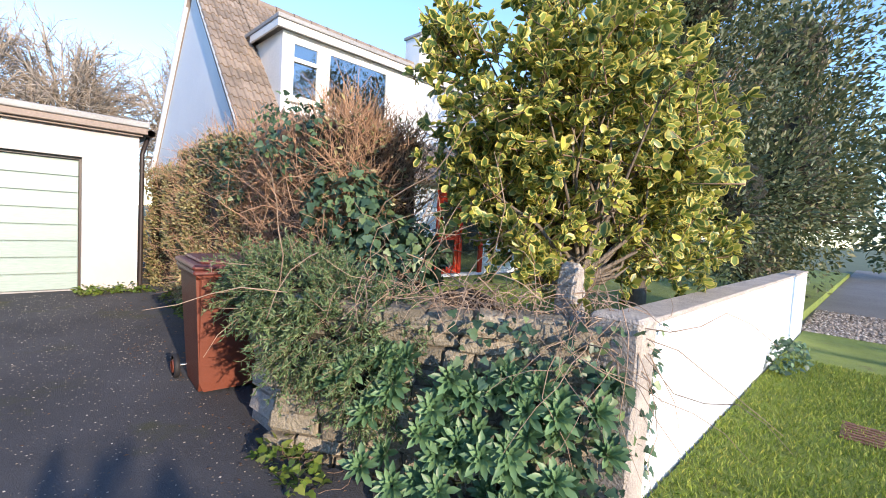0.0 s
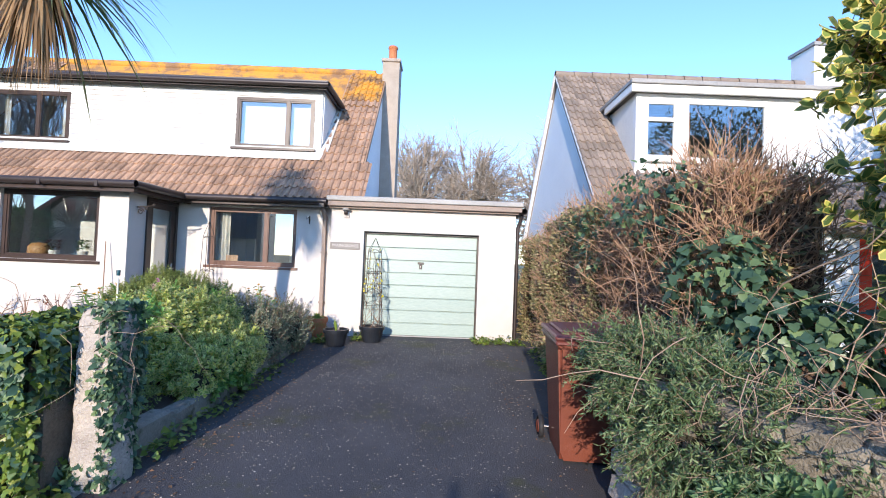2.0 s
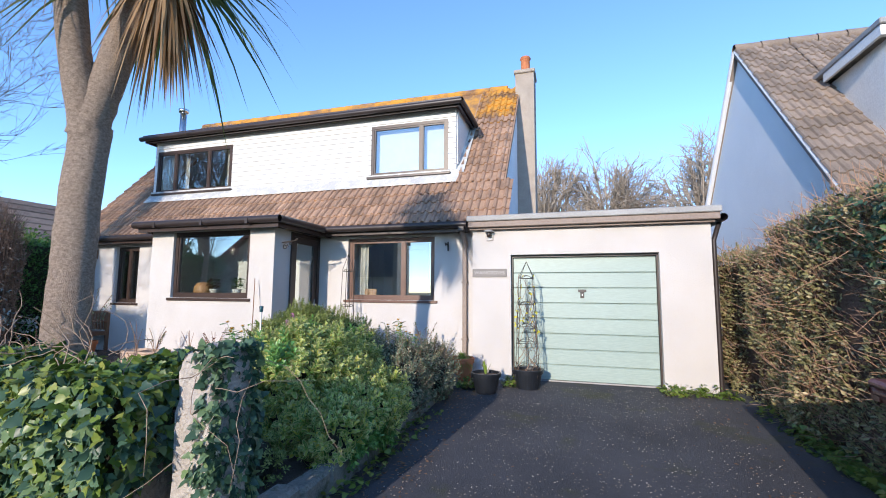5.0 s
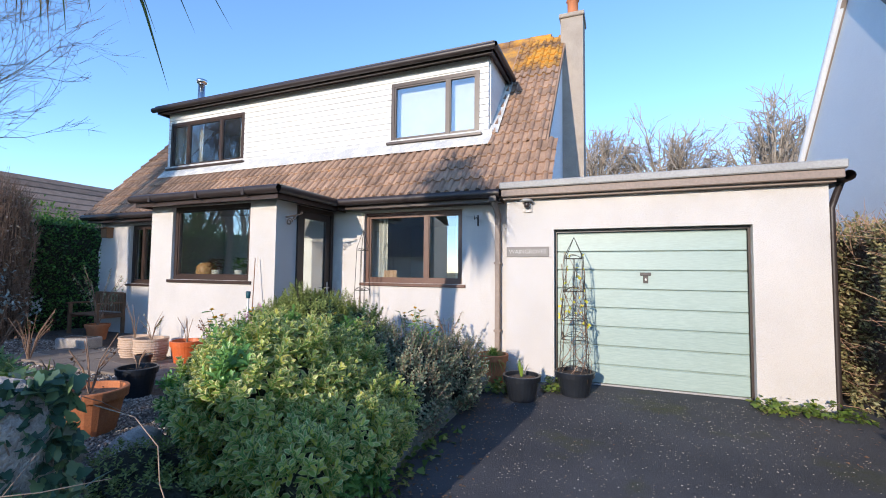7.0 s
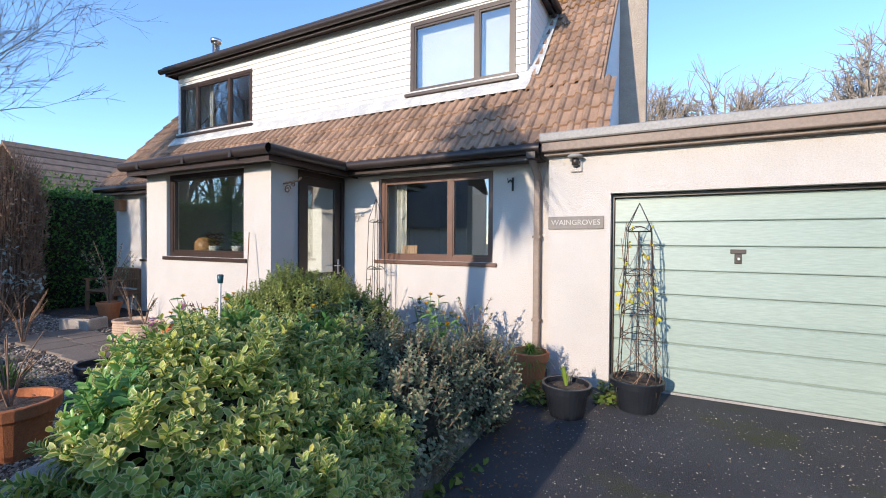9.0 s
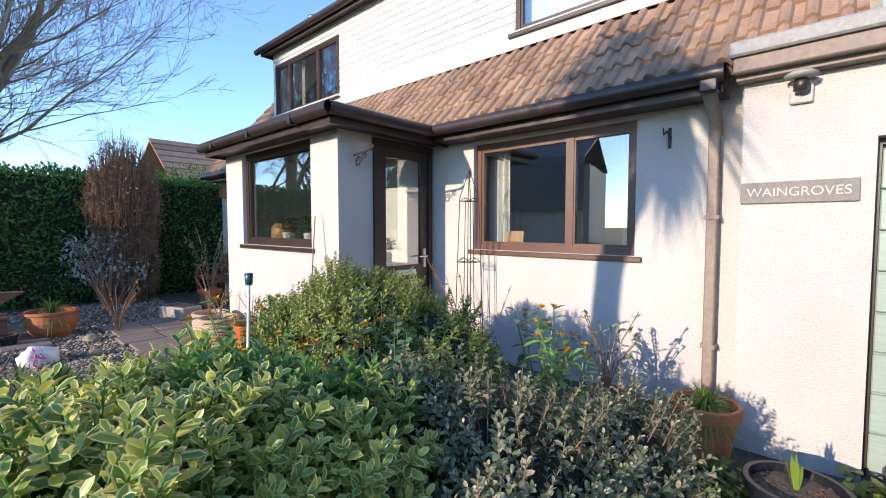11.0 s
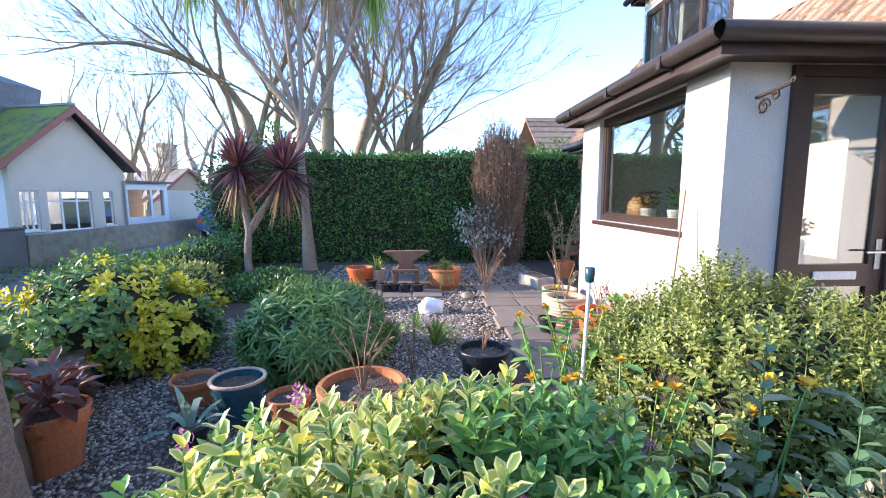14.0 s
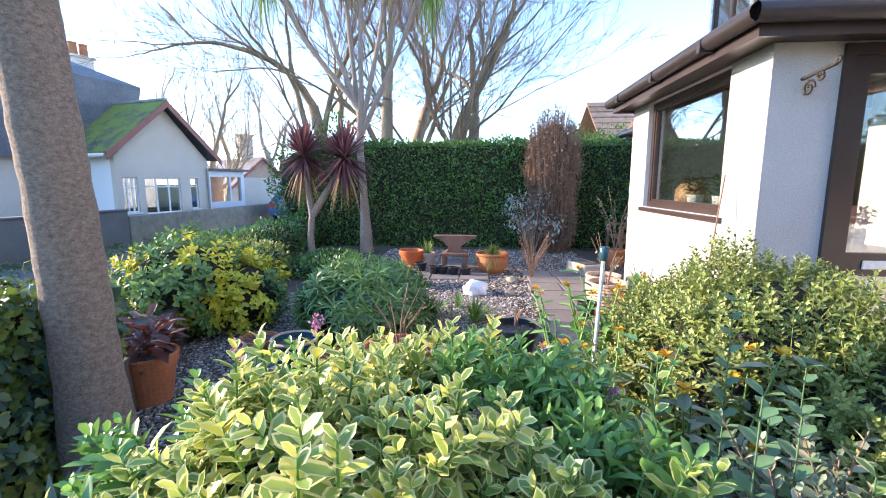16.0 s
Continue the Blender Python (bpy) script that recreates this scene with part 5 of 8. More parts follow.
def bare_tree(name, x, y, z, height, r, depth, seed, label, material, twig_mat, lean=(0, 0, 1), up=0.1, spread=0.6, kids=(2, 4), first=0.3, shrink=0.74):
    rng = np.random.default_rng(seed)
    t = tagged(empty(name, x, y, z), label, "tree")
    lines, tw = [], []
    grow(rng, np.zeros(3), unit(np.array(lean, float)), height * first, r, depth, lines, tw, up, spread, kids, shrink)
    tube_part("trunk", lines[:1], material, t, 9)
    tube_part("branch", lines[1:], material, t, 5)
    tube_part("twig", tw, twig_mat, t, 3, smooth=False)
    return t


for i, (x, y, ln_, h, r) in enumerate([(-16.2, 0.6, (0.1, -0.35, 1), 13, 0.27), (-15.6, 2.1, (0, -0.08, 1), 13, 0.25), (-16.4, 2.9, (0, 0.02, 1), 14, 0.27), (-15.8, 3.6, (0.1, 0.12, 1), 13, 0.24), (-16.6, 4.3, (0, 0.24, 1), 12, 0.26)]):
    bare_tree("sycamore_tree", x, y, -0.3, h, r, 7, 20 + i, "leafless sycamore with pale mottled bark behind the hedge", PALEBARK, TWIG, ln_, up=0.12, spread=0.66, kids=(3, 4), first=0.33, shrink=0.73)
def round_tree(x, y, top, rx, seed):
    """A broad leafless crown seen from far off: limbs that fan out and end in a mesh of fine twigs."""
    rng = np.random.default_rng(seed)
    t = tagged(empty("far_bare_tree", x, y, -0.3), "leafless rounded tree far behind the houses", "tree")
    rz = top * 0.42
    c = np.array((0, 0, top - rz))
    limbs, tw = [], []
    for _ in range(64):
        d = unit(rng.normal(size=3) + np.array((0, 0, 0.3)))
        e = c + d * np.array((rx, rx, rz)) * rng.uniform(0.55, 0.8)
        s = np.array((0, 0, top * rng.uniform(0.22, 0.4)))
        m = s + (e - s) * 0.5 + np.array((0, 0, rng.uniform(0.2, 0.9)))
        limbs.append(([s, m, e], [0.13, 0.07, 0.035]))
        for k in range(16):
            f = rng.uniform(0.3, 1.0)
            q = m + (e - m) * (f * 2 - 1) if f > 0.5 else s + (m - s) * f * 2
            w = unit(d * 1.0 + rng.normal(size=3) * 0.6 + np.array((0, 0, 0.1)))
            l = rng.uniform(0.8, 2.0) * rx / 4.5
            g = q + w * l * 0.5 + rng.normal(size=3) * 0.12
            z_ = q + w * l + rng.normal(size=3) * 0.1
            tw.append(([q, g, z_], [0.036, 0.026, 0.014]))
            for _k in range(4):
                v = unit(w + rng.normal(size=3) * 0.6)
                o = g + (z_ - g) * rng.random()
                tw.append(([o, o + v * l * 0.28, o + v * l * rng.uniform(0.4, 0.7) + rng.normal(size=3) * 0.06], [0.022, 0.017, 0.010]))
    tube_part("trunk", [([(0, 0, 0), (0.1, 0, top * 0.2), (0, 0.1, top * 0.42)], [0.38, 0.3, 0.18])], FARTWIG, t, 7)
    tube_part("branch", limbs, FARTWIG, t, 4)
    tube_part("twig", tw, FARTWIG, t, 3, smooth=False)


for i, (x, y, h, w) in enumerate([(-2.4, 34, 12.6, 3.8), (1.9, 35, 12.8, 4.4), (7.8, 34, 13.2, 4.2), (12.6, 36, 12.6, 4.0), (-8.0, 36, 12.0, 3.8), (-13, 36, 12.5, 4.2)]):
    round_tree(x, y, h, w, 60 + i)
for i, (x, y, h) in enumerate([(-40, -13, 17), (-44, -5, 16), (-36, -21, 18)]):
    bare_tree("far_bare_tree", x, y, -0.3, h, 0.4, 6, 80 + i, "leafless tree beyond the bungalow", FARTWIG, FARTWIG, (0, 0, 1), up=0.10, spread=0.72, kids=(2, 3), first=0.28)


def crown_tree(name, trunk, lobes, n, size, material, label, width=0.55, kind="oval", depth=0.45, twig_n=160, r=0.05, dense=False):
    t = tagged(empty(name, 0, 0), label, "tree")
    P, O = on_lobes(lobes, n, depth, lump=0.2)
    D = unit(O + RNG.normal(size=P.shape) * 0.6 + np.array((0, 0, 0.35)))
    leaf_part("crown", P, D, unit(O * 0.6 + RNG.normal(size=P.shape) * 0.5 + np.array((0, 0, 0.7))), size * RNG.uniform(0.65, 1.2, n), material, t, width, kind)
    root = np.array(trunk[0], float)
    fork = np.array(trunk[1], float)
    tube_part("trunk", [([root, (root + fork) / 2 + np.array((0.03, 0.02, 0)), fork], [r * 1.2, r, r * 0.8])], BARK, t, 8)
    lines = []
    for i in RNG.choice(n, twig_n, replace=False):
        m = fork + (P[i] - fork) * 0.5 + RNG.normal(size=3) * 0.12
        lines.append(([fork + RNG.normal(size=3) * 0.03, m, P[i]], [r * 0.45, r * 0.22, 0.004]))
    tube_part("branch", lines, BARK, t, 4)
    if dense:
        core("heart", lobes, HEART, t, 0.42)
    return t


def spray_tree(name, trunk, lobes, sprays, size, material, label):
    """A loose crown: limbs to many short sprays, each with leaves set along it and a tuft at its tip."""
    t = tagged(empty(name, 0, 0), label, "tree")
    root, fork = np.array(trunk[0], float), np.array(trunk[1], float)
    P, O = on_lobes(lobes, sprays, 0.75, lump=0.3)
    W = unit(O * 0.9 + RNG.normal(size=P.shape) * 0.45 + np.array((0, 0, 0.35)))
    ps, ds, ns, ss, lines, limbs = [], [], [], [], [], []
    for i in range(sprays):
        l = RNG.uniform(0.22, 0.46)
        bend = RNG.normal(size=3) * 0.05
        lines.append(([P[i] - W[i] * l, P[i] - W[i] * l * 0.5 + bend, P[i]], [0.006, 0.004, 0.002]))
        k = 24
        f = np.concatenate([RNG.uniform(0.0, 1.0, k - 8), np.ones(8)])[:, None]
        q = P[i] - W[i] * l * (1 - f) + bend * (4 * f * (1 - f)) * 0.5
        d = unit(RNG.normal(size=(k, 3)) + W[i] * (0.35 + 0.5 * f) + np.array((0, 0, 0.15)))
        ps.append(q), ds.append(d), ns.append(unit(W[i] + RNG.normal(size=(k, 3)) * 0.5 + np.array((0, 0, 0.5)))), ss.append(size * RNG.uniform(0.6, 1.25, k))
        if i % 12 == 0:
            e = P[i] - W[i] * l
            m = fork + (e - fork) * 0.5 + RNG.normal(size=3) * 0.1
            limbs.append(([fork + RNG.normal(size=3) * 0.03, m, e], [0.022, 0.012, 0.005]))
    leaf_part("crown", np.concatenate(ps), np.concatenate(ds), np.concatenate(ns), np.concatenate(ss), material, t, 0.62)
    tube_part("trunk", [([root, (root + fork) / 2 + np.array((0.03, 0.02, 0)), fork], [0.07, 0.06, 0.05])], BARK, t, 8)
    tube_part("branch", limbs, BARK, t, 4)
    tube_part("twig", lines, TWIG, t, 3)
    return t


spray_tree("variegated_tree", [(2.55, 1.35, -0.1), (2.62, 1.4, 0.95)], [(2.55, 1.55, 2.35, 0.75, 0.75, 0.75), (3.25, 1.2, 1.95, 0.75, 0.6, 0.65), (2.45, 1.75, 1.55, 0.6, 0.7, 0.55), (3.55, 1.25, 1.35, 0.75, 0.55, 0.5), (2.35, 2.1, 2.05, 0.55, 0.6, 0.6), (3.1, 1.7, 2.75, 0.7, 0.7, 0.5), (4.2, 1.4, 1.6, 0.7, 0.6, 0.6), (2.1, 2.3, 2.75, 0.3, 0.3, 0.4), (2.75, 1.9, 3.25, 0.35, 0.35, 0.35), (3.6, 1.3, 2.55, 0.4, 0.35, 0.35), (4.7, 1.3, 2.05, 0.4, 0.4, 0.35), (2.2, 1.5, 1.15, 0.35, 0.3, 0.25)], 1250, 0.082, L_VARTREE, "evergreen tree with yellow-edged leaves over the white wall")
crown_tree("evergreen_tree", [(8.0, 3.0, -0.1), (8.0, 3.0, 1.6)], [(7.4, 2.6, 3.3, 1.9, 1.6, 1.8), (8.8, 2.0, 2.2, 1.8, 1.5, 1.5), (6.6, 3.2, 2.2, 1.4, 1.4, 1.3), (9.5, 3.2, 4.6, 2.2, 2.0, 1.8), (7.6, 2.4, 5.2, 1.6, 1.6, 1.2)], 24000, 0.12, L_HOLM, "large dark evergreen oak with dense crown", 0.4, "small", 0.5, 140, 0.14, True)


crown_tree("evergreen_tree", [(13.0, 1.9, -0.2), (13.0, 1.9, 1.8)], [(12.2, 1.4, 3.2, 2.2, 1.4, 2.3), (14.5, 1.2, 2.6, 2.2, 1.2, 2.2), (13.0, 1.8, 5.8, 2.4, 1.6, 2.0), (16.5, 2.2, 4.0, 2.4, 1.8, 3.0)], 18000, 0.16, L_HOLM, "large dark evergreen tree beside the track", 0.45, "small", 0.5, 120, 0.16, True)
crown_tree("evergreen_tree", [(30.0, -1.5, -0.2), (30.0, -1.5, 2.2)], [(29, -1.0, 3.5, 4, 2.5, 3.2), (32, -4.5, 3.5, 4, 3, 3.4), (30, -2.5, 6.5, 4, 3, 2.4)], 7000, 0.4, L_HOLM, "evergreen tree closing the end of the track", 0.5, "small", 0.5, 60, 0.2)


# unseen shrubs added across the lane to shade the drive
def shade_tree(x, y, h, w, n):
    lobes = [(x + RNG.normal() * w * 0.3, y + RNG.normal() * 0.6, h * f, w * s, w * 0.6, h * 0.26) for f, s in ((0.25, 1.0), (0.5, 0.95), (0.72, 0.7), (0.42, 0.8))]
    t = crown_tree("evergreen_tree", [(x, y, -0.3), (x, y, h * 0.45)], lobes, n, 0.26, L_HOLM, "dense dark evergreen shrub, unseen, added across the lane to shade the drive", 0.55, "small", 0.5, 40, 0.07)
    core("heart", [(x, y, h * 0.48, w * 0.85, w * 0.5, h * 0.46)], HEART, t, 0.9)


for x in (-5.2, -3.9, -2.6, -1.4, -0.2):
    shade_tree(x, -6.6, 2.25 + 0.15 * math.sin(x * 5), 0.85, 1300)
# trees across the lane that show in the panes
for i, (x, y, h) in enumerate([(-24.5, -9.5, 14), (-28.0, -10.5, 13), (-33.0, -9.0, 14), (5.5, -12.0, 12)]):
    bare_tree("sycamore_tree", x, y, -0.3, h, 0.22, 6, 91 + i, "leafless sycamore across the lane", PALEBARK, TWIG, (0.03, 0.0, 1), up=0.10, spread=0.7, kids=(3, 4), first=0.28)


# ---- cordylines ----
def strap_head(parent, c, n, length, width, material, name="leaf_crown", droop=0.5, up0=-0.35, up1=1.0, arch=4):
    """A head of long arching strap leaves."""
    V, F, uvs = [], [], []
    base = 0
    for i in range(n):
        a = RNG.uniform(0, 2 * math.pi)
        e = RNG.uniform(up0, up1)
        d = np.array((math.cos(a) * math.cos(e), math.sin(a) * math.cos(e), math.sin(e)))
        l = length * RNG.uniform(0.7, 1.15)
        side = unit(np.cross(d, (0, 0, 1.0)) + 1e-4)
        p = np.array(c, float) + d * 0.04
        bend = droop * RNG.uniform(0.6, 1.5)
        w = width * RNG.uniform(0.8, 1.2)
        for k in range(arch + 1):
            f = k / arch
            ww_ = w * (0.55 + 1.0 * f) if f < 0.4 else w * (1.0 - (f - 0.4) / 0.6) + 0.0008
            q = p + d * l * f + np.array((0, 0, -bend * l * f * f))
            V += [q - side * ww_ / 2, q + side * ww_ / 2]
            uvs += [(0.4, f), (0.4, f)]
            if k:
                b0 = base + 2 * (k - 1)
                F.append((b0, b0 + 1, b0 + 3, b0 + 2))
        base += 2 * (arch + 1)
    return np_mesh(name, np.array(V), np.array(F), np.array(uvs), material, parent)


def ringed(points, radii, steps=26):
    """A trunk's line refined, with slight swelling ring by ring."""
    pts, rad = np.array(points, float), np.array(radii, float)
    f = np.linspace(0, len(pts) - 1, steps)
    i = np.minimum(f.astype(int), len(pts) - 2)
    t = (f - i)[:, None]
    p = pts[i] * (1 - t) + pts[i + 1] * t
    for k in range(2):
        p[1:-1] = (p[:-2] + 2 * p[1:-1] + p[2:]) / 4
    r = np.interp(f, np.arange(len(rad)), rad) * (1 + 0.018 * RNG.normal(size=steps))
    return p, r


palm = tagged(empty("cordyline_palm", 0, 0), "tall forked cordyline palm with corky trunk and dead leaf skirt", "palm tree")
tr = [(-4.17, 3.28, -0.2), (-4.14, 3.28, 0.6), (-4.11, 3.28, 1.4), (-4.08, 3.27, 2.0), (-4.04, 3.28, 2.5)]
tube_part("trunk", [ringed([(x + 0.03, y + 0.03, z) for x, y, z in tr], [0.19, 0.138, 0.127, 0.122, 0.12], 40)], PALMBARK, palm, 16)
tube_part("limb", [ringed([(-4.03, 3.31, 2.05), (-4.015, 3.29, 2.45), (-4.03, 3.16, 3.0), (-4.0, 3.06, 3.6), (-4.0, 3.02, 4.35)], [0.105, 0.108, 0.095, 0.09, 0.085])], PALMBARK, palm, 12)
tube_part("limb", [ringed([(-4.03, 3.28, 2.4), (-3.88, 3.32, 2.9), (-3.74, 3.33, 3.3), (-3.56, 3.38, 3.7)], [0.115, 0.105, 0.10, 0.10])], PALMBARK, palm, 12)
for c in ((-3.52, 3.39, 3.75), (-4.0, 3.02, 4.4)):
    strap_head(palm, c, 170, 0.9, 0.042, L_CORDY, droop=0.6)
    strap_head(palm, (c[0], c[1], c[2] - 0.08), 170, 0.55, 0.03, L_DEAD, "dead_skirt", 0.7, -1.45, -0.6)

gp2 = tagged(empty("cordyline_palm", 0, 0), "many-stemmed cordyline with hanging dead leaves before the hedge", "palm tree")
tube_part("trunk", [ringed([(-11.4, 2.75, -0.05), (-11.45, 2.7, 1.2), (-11.4, 2.65, 2.4), (-11.4, 2.7, 3.2)], [0.16, 0.085, 0.075, 0.07])], PALMBARK, gp2, 10)
for i, (dx, dy, dz) in enumerate([(0.1, -1.9, 2.9), (0.0, -1.0, 3.1), (0.2, 0.1, 3.4), (0, 0.7, 3.0), (0.1, 1.5, 2.7), (-0.3, -0.4, 3.3)]):
    top = (-11.4 + dx, 2.7 + dy, 3.2 + dz)
    tube_part("limb", [ringed([(-11.4, 2.7, 3.0 - 0.12 * i), (-11.4 + dx * 0.5, 2.7 + dy * 0.62, 3.2 + dz * 0.42), top], [0.06, 0.047, 0.04], 14)], PALMBARK, gp2, 8)
    strap_head(gp2, top, 60, 0.8, 0.04, L_CORDY, droop=0.7)
    strap_head(gp2, (top[0], top[1], top[2] - 0.1), 55, 0.85, 0.04, L_DEAD if i % 2 else L_STRAP, "dead_skirt", 0.6, -1.5, -0.9)

rp = tagged(empty("purple_cordyline", 0, 0), "small cordyline with two spiky purple heads", "palm tree")
tube_part("trunk", [ringed([(-10.3, 1.98, -0.05), (-10.35, 1.92, 0.45), (-10.3, 2.0, 0.95)], [0.085, 0.065, 0.06], 12)], PALMBARK, rp, 9)
for top in ((-10.35, 1.86, 2.02), (-10.25, 2.68, 1.96)):
    tube_part("limb", [ringed([(-10.3, 2.0, 0.9), ((-10.3 + top[0]) / 2, (2.0 + top[1]) / 2 + (top[1] - 2.0) * 0.12, 1.5), top], [0.075, 0.06, 0.05], 12)], PALMBARK, rp, 8)
    strap_head(rp, top, 340, 0.80, 0.042, L_PURPLE, droop=0.14, up0=-0.8, up1=1.5)
    strap_head(rp, (top[0], top[1], top[2] - 0.08), 60, 0.6, 0.035, L_DEAD, "dead_skirt", 0.5, -1.5, -0.8)

# ---- ivy on the front boundary ----
def slab_points(x0, x1, y0, y1, z0, z1, n, lump=0.10):
    """Points on the sides and top of a rough bank."""
    P = np.stack([RNG.uniform(x0, x1, n), RNG.uniform(y0, y1, n), RNG.uniform(z0, z1, n)], 1)
    O = np.zeros((n, 3))
    a = np.array([(x1 - x0) * (z1 - z0)] * 2 + [(x1 - x0) * (y1 - y0)] + [(y1 - y0) * (z1 - z0)] * 2)
    w = RNG.choice(5, n, p=a / a.sum())
    for i, (ax, val, sg) in enumerate(((1, y0, -1), (1, y1, 1), (2, z1, 1), (0, x0, -1), (0, x1, 1))):
        P[w == i, ax], O[w == i, ax] = val, sg
    P += O * np.array([noise.noise(Vector(q) * 1.9) * lump * 1.6 + noise.noise(Vector(q) * 6) * lump * 0.5 for q in P])[:, None]
    return P - O * (0.08 * RNG.random(n) ** 2)[:, None], O


P, O = slab_points(-4.45, -2.66, 2.60, 3.18, -0.2, 0.95, 14500)
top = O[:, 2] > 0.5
# top, foot and upper face get more sunlit-toned leaves, painting the lit patches
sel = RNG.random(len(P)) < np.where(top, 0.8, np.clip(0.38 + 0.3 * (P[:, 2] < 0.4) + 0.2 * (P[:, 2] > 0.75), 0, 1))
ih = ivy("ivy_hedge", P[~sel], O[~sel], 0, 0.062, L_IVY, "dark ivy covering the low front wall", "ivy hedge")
ivy("ivy_hedge", P[sel], O[sel], 0, 0.052, L_IVY_LIT, "light green ivy on the front wall, sunlight put into its colour", "ivy hedge", stems=trailing(50, (-3.6, 2.9, 0.98), (0.5, 0.15, 0.05), (0, -0.2, 0.5), 0.35, 0.003))
# solid heart, near-black to paint the shade behind the ivy
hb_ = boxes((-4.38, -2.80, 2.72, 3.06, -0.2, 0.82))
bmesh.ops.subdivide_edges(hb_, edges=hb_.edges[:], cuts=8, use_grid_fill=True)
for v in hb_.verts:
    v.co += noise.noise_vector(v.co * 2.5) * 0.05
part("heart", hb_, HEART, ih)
P, O = slab_points(-2.62, -2.33, 2.82, 3.12, -0.12, 1.09, 3600, 0.03)
keep = (P[:, 0] > -2.455 + 0.03 * np.sin(P[:, 2] * 9)) | (P[:, 2] < 0.05) | ((O[:, 2] > 0.5) & (RNG.random(len(P)) < 0.4))
ivy("ivy_climber", P[keep], O[keep], 0, 0.046, L_IVY, "glossy ivy hanging over one side of the granite pillar", "ivy", trailing(8, (-2.37, 2.9, 1.0), (0.02, 0.08, 0.06), (0.0, -0.05, -1), 0.7, 0.002))

# ---- shrubs of the front bed ----
HEBE = [(-3.17, 4.80, 0.50, 0.50, 0.64, 0.56), (-3.40, 5.05, 0.56, 0.62, 0.66, 0.50), (-3.12, 5.46, 0.44, 0.40, 0.46, 0.52), (-3.12, 4.52, 0.26, 0.40, 0.36, 0.34), (-3.66, 5.25, 0.54, 0.44, 0.50, 0.44), (-3.62, 4.95, 0.48, 0.38, 0.38, 0.46), (-2.64, 4.80, 0.28, 0.42, 0.50, 0.34), (-2.62, 4.40, 0.22, 0.32, 0.36, 0.30), (-2.72, 5.34, 0.28, 0.36, 0.38, 0.34), (-4.02, 4.98, 0.36, 0.34, 0.40, 0.40)]
hebe = tagged(empty("hebe_bush", 0, 0), "large rounded hebe with cream-edged leaves by the drive", "shrub")
p_, d_, n_, s_, tips, ways = whorls(HEBE, 3300, 6, 0.074, 0.24, 0.02, 0.55, 0.34)
green = np.tile(noise_pick := (np.array([noise.noise(Vector(q) * 1.4) for q in tips]) > 0.27), 12)
leaf_part("foliage", p_[~green], d_[~green], n_[~green], s_[~green], L_HEBE, hebe, 0.52)
leaf_part("foliage", p_[green], d_[green], n_[green], s_[green] * 1.1, L_HEBE_G, hebe, 0.42, label="plain green shoots")
tube_part("stem", [([t - w * 0.22, t - w * 0.1, t], [0.004, 0.0035, 0.0025]) for t, w in zip(tips, ways)], L_HEBE_G, hebe, 4)
# near-black lump painting the shade deep in the hebe
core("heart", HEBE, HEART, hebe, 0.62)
fl = [i for i in range(len(tips)) if tips[i][2] > 0.75 and tips[i][0] < -3.15][:11]
for i in fl:
    c, w = tips[i], ways[i]
    k = 46
    q = c + w * RNG.uniform(0.01, 0.06, (k, 1)) + RNG.normal(size=(k, 3)) * 0.008
    leaf_part("flower_spike", q, unit(RNG.normal(size=(k, 3)) + w), RNG.normal(size=(k, 3)), np.full(k, 0.013), F_PINK, hebe, 0.5, "small", "pink mauve flower spike")

low_y = [(-3.65, 4.15, 0.12, 0.40, 0.32, 0.22), (-3.1, 3.85, 0.14, 0.4, 0.3, 0.24)]
p_, d_, n_, s_, t_, w_ = whorls(low_y, 420, 5, 0.035, 0.25, 0.0, 0.6)
ly = tagged(empty("spurge_plant", 0, 0), "low yellow-green bushy plant at the bed's edge", "plant")
leaf_part("foliage", p_, d_, n_, s_, L_GREEN, ly, 0.4)
core("heart", low_y, HEART, ly, 0.7)

ESC = [(-4.25, 6.45, 0.58, 0.74, 0.56, 0.62), (-4.7, 6.3, 0.48, 0.47, 0.46, 0.54), (-3.72, 6.6, 0.48, 0.45, 0.46, 0.56)]
p_, d_, n_, s_, t_, w_ = whorls(ESC, 3600, 7, 0.040, 0.22, 0.0, 0.7, 0.4)
esc = tagged(empty("evergreen_bush", 0, 0), "dense bush of small yellowish green leaves by the porch", "shrub")
leaf_part("foliage", p_, d_, n_, s_, L_GREEN, esc, 0.5, "small")
tube_part("stem", [([t - w * 0.16, t - w * 0.08, t], [0.002, 0.0018, 0.0015]) for t, w in zip(t_, w_)], L_GREEN, esc, 3)
core("heart", ESC, HEART, esc, 0.72)

GRY = [(-2.80, 6.10, 0.40, 0.46, 0.52, 0.48), (-2.55, 6.6, 0.34, 0.36, 0.50, 0.42), (-3.15, 5.95, 0.46, 0.38, 0.38, 0.50), (-2.6, 5.75, 0.32, 0.34, 0.36, 0.40)]
p_, d_, n_, s_, t_, w_ = whorls(GRY, 1500, 6, 0.042, 0.3, 0.0, 0.9, 0.6)
gry = tagged(empty("grey_leaf_bush", 0, 0), "loose bush with grey-green leaves and pale upright shoots", "shrub")
leaf_part("foliage", p_, d_, n_, s_, L_GREY, gry, 0.55)
tube_part("stem", [([t - w * 0.3, t - w * 0.15, t], [0.004, 0.003, 0.002]) for t, w in zip(t_, w_)], TWIG, gry, 3)
core("heart", GRY, HEART, gry, 0.6)
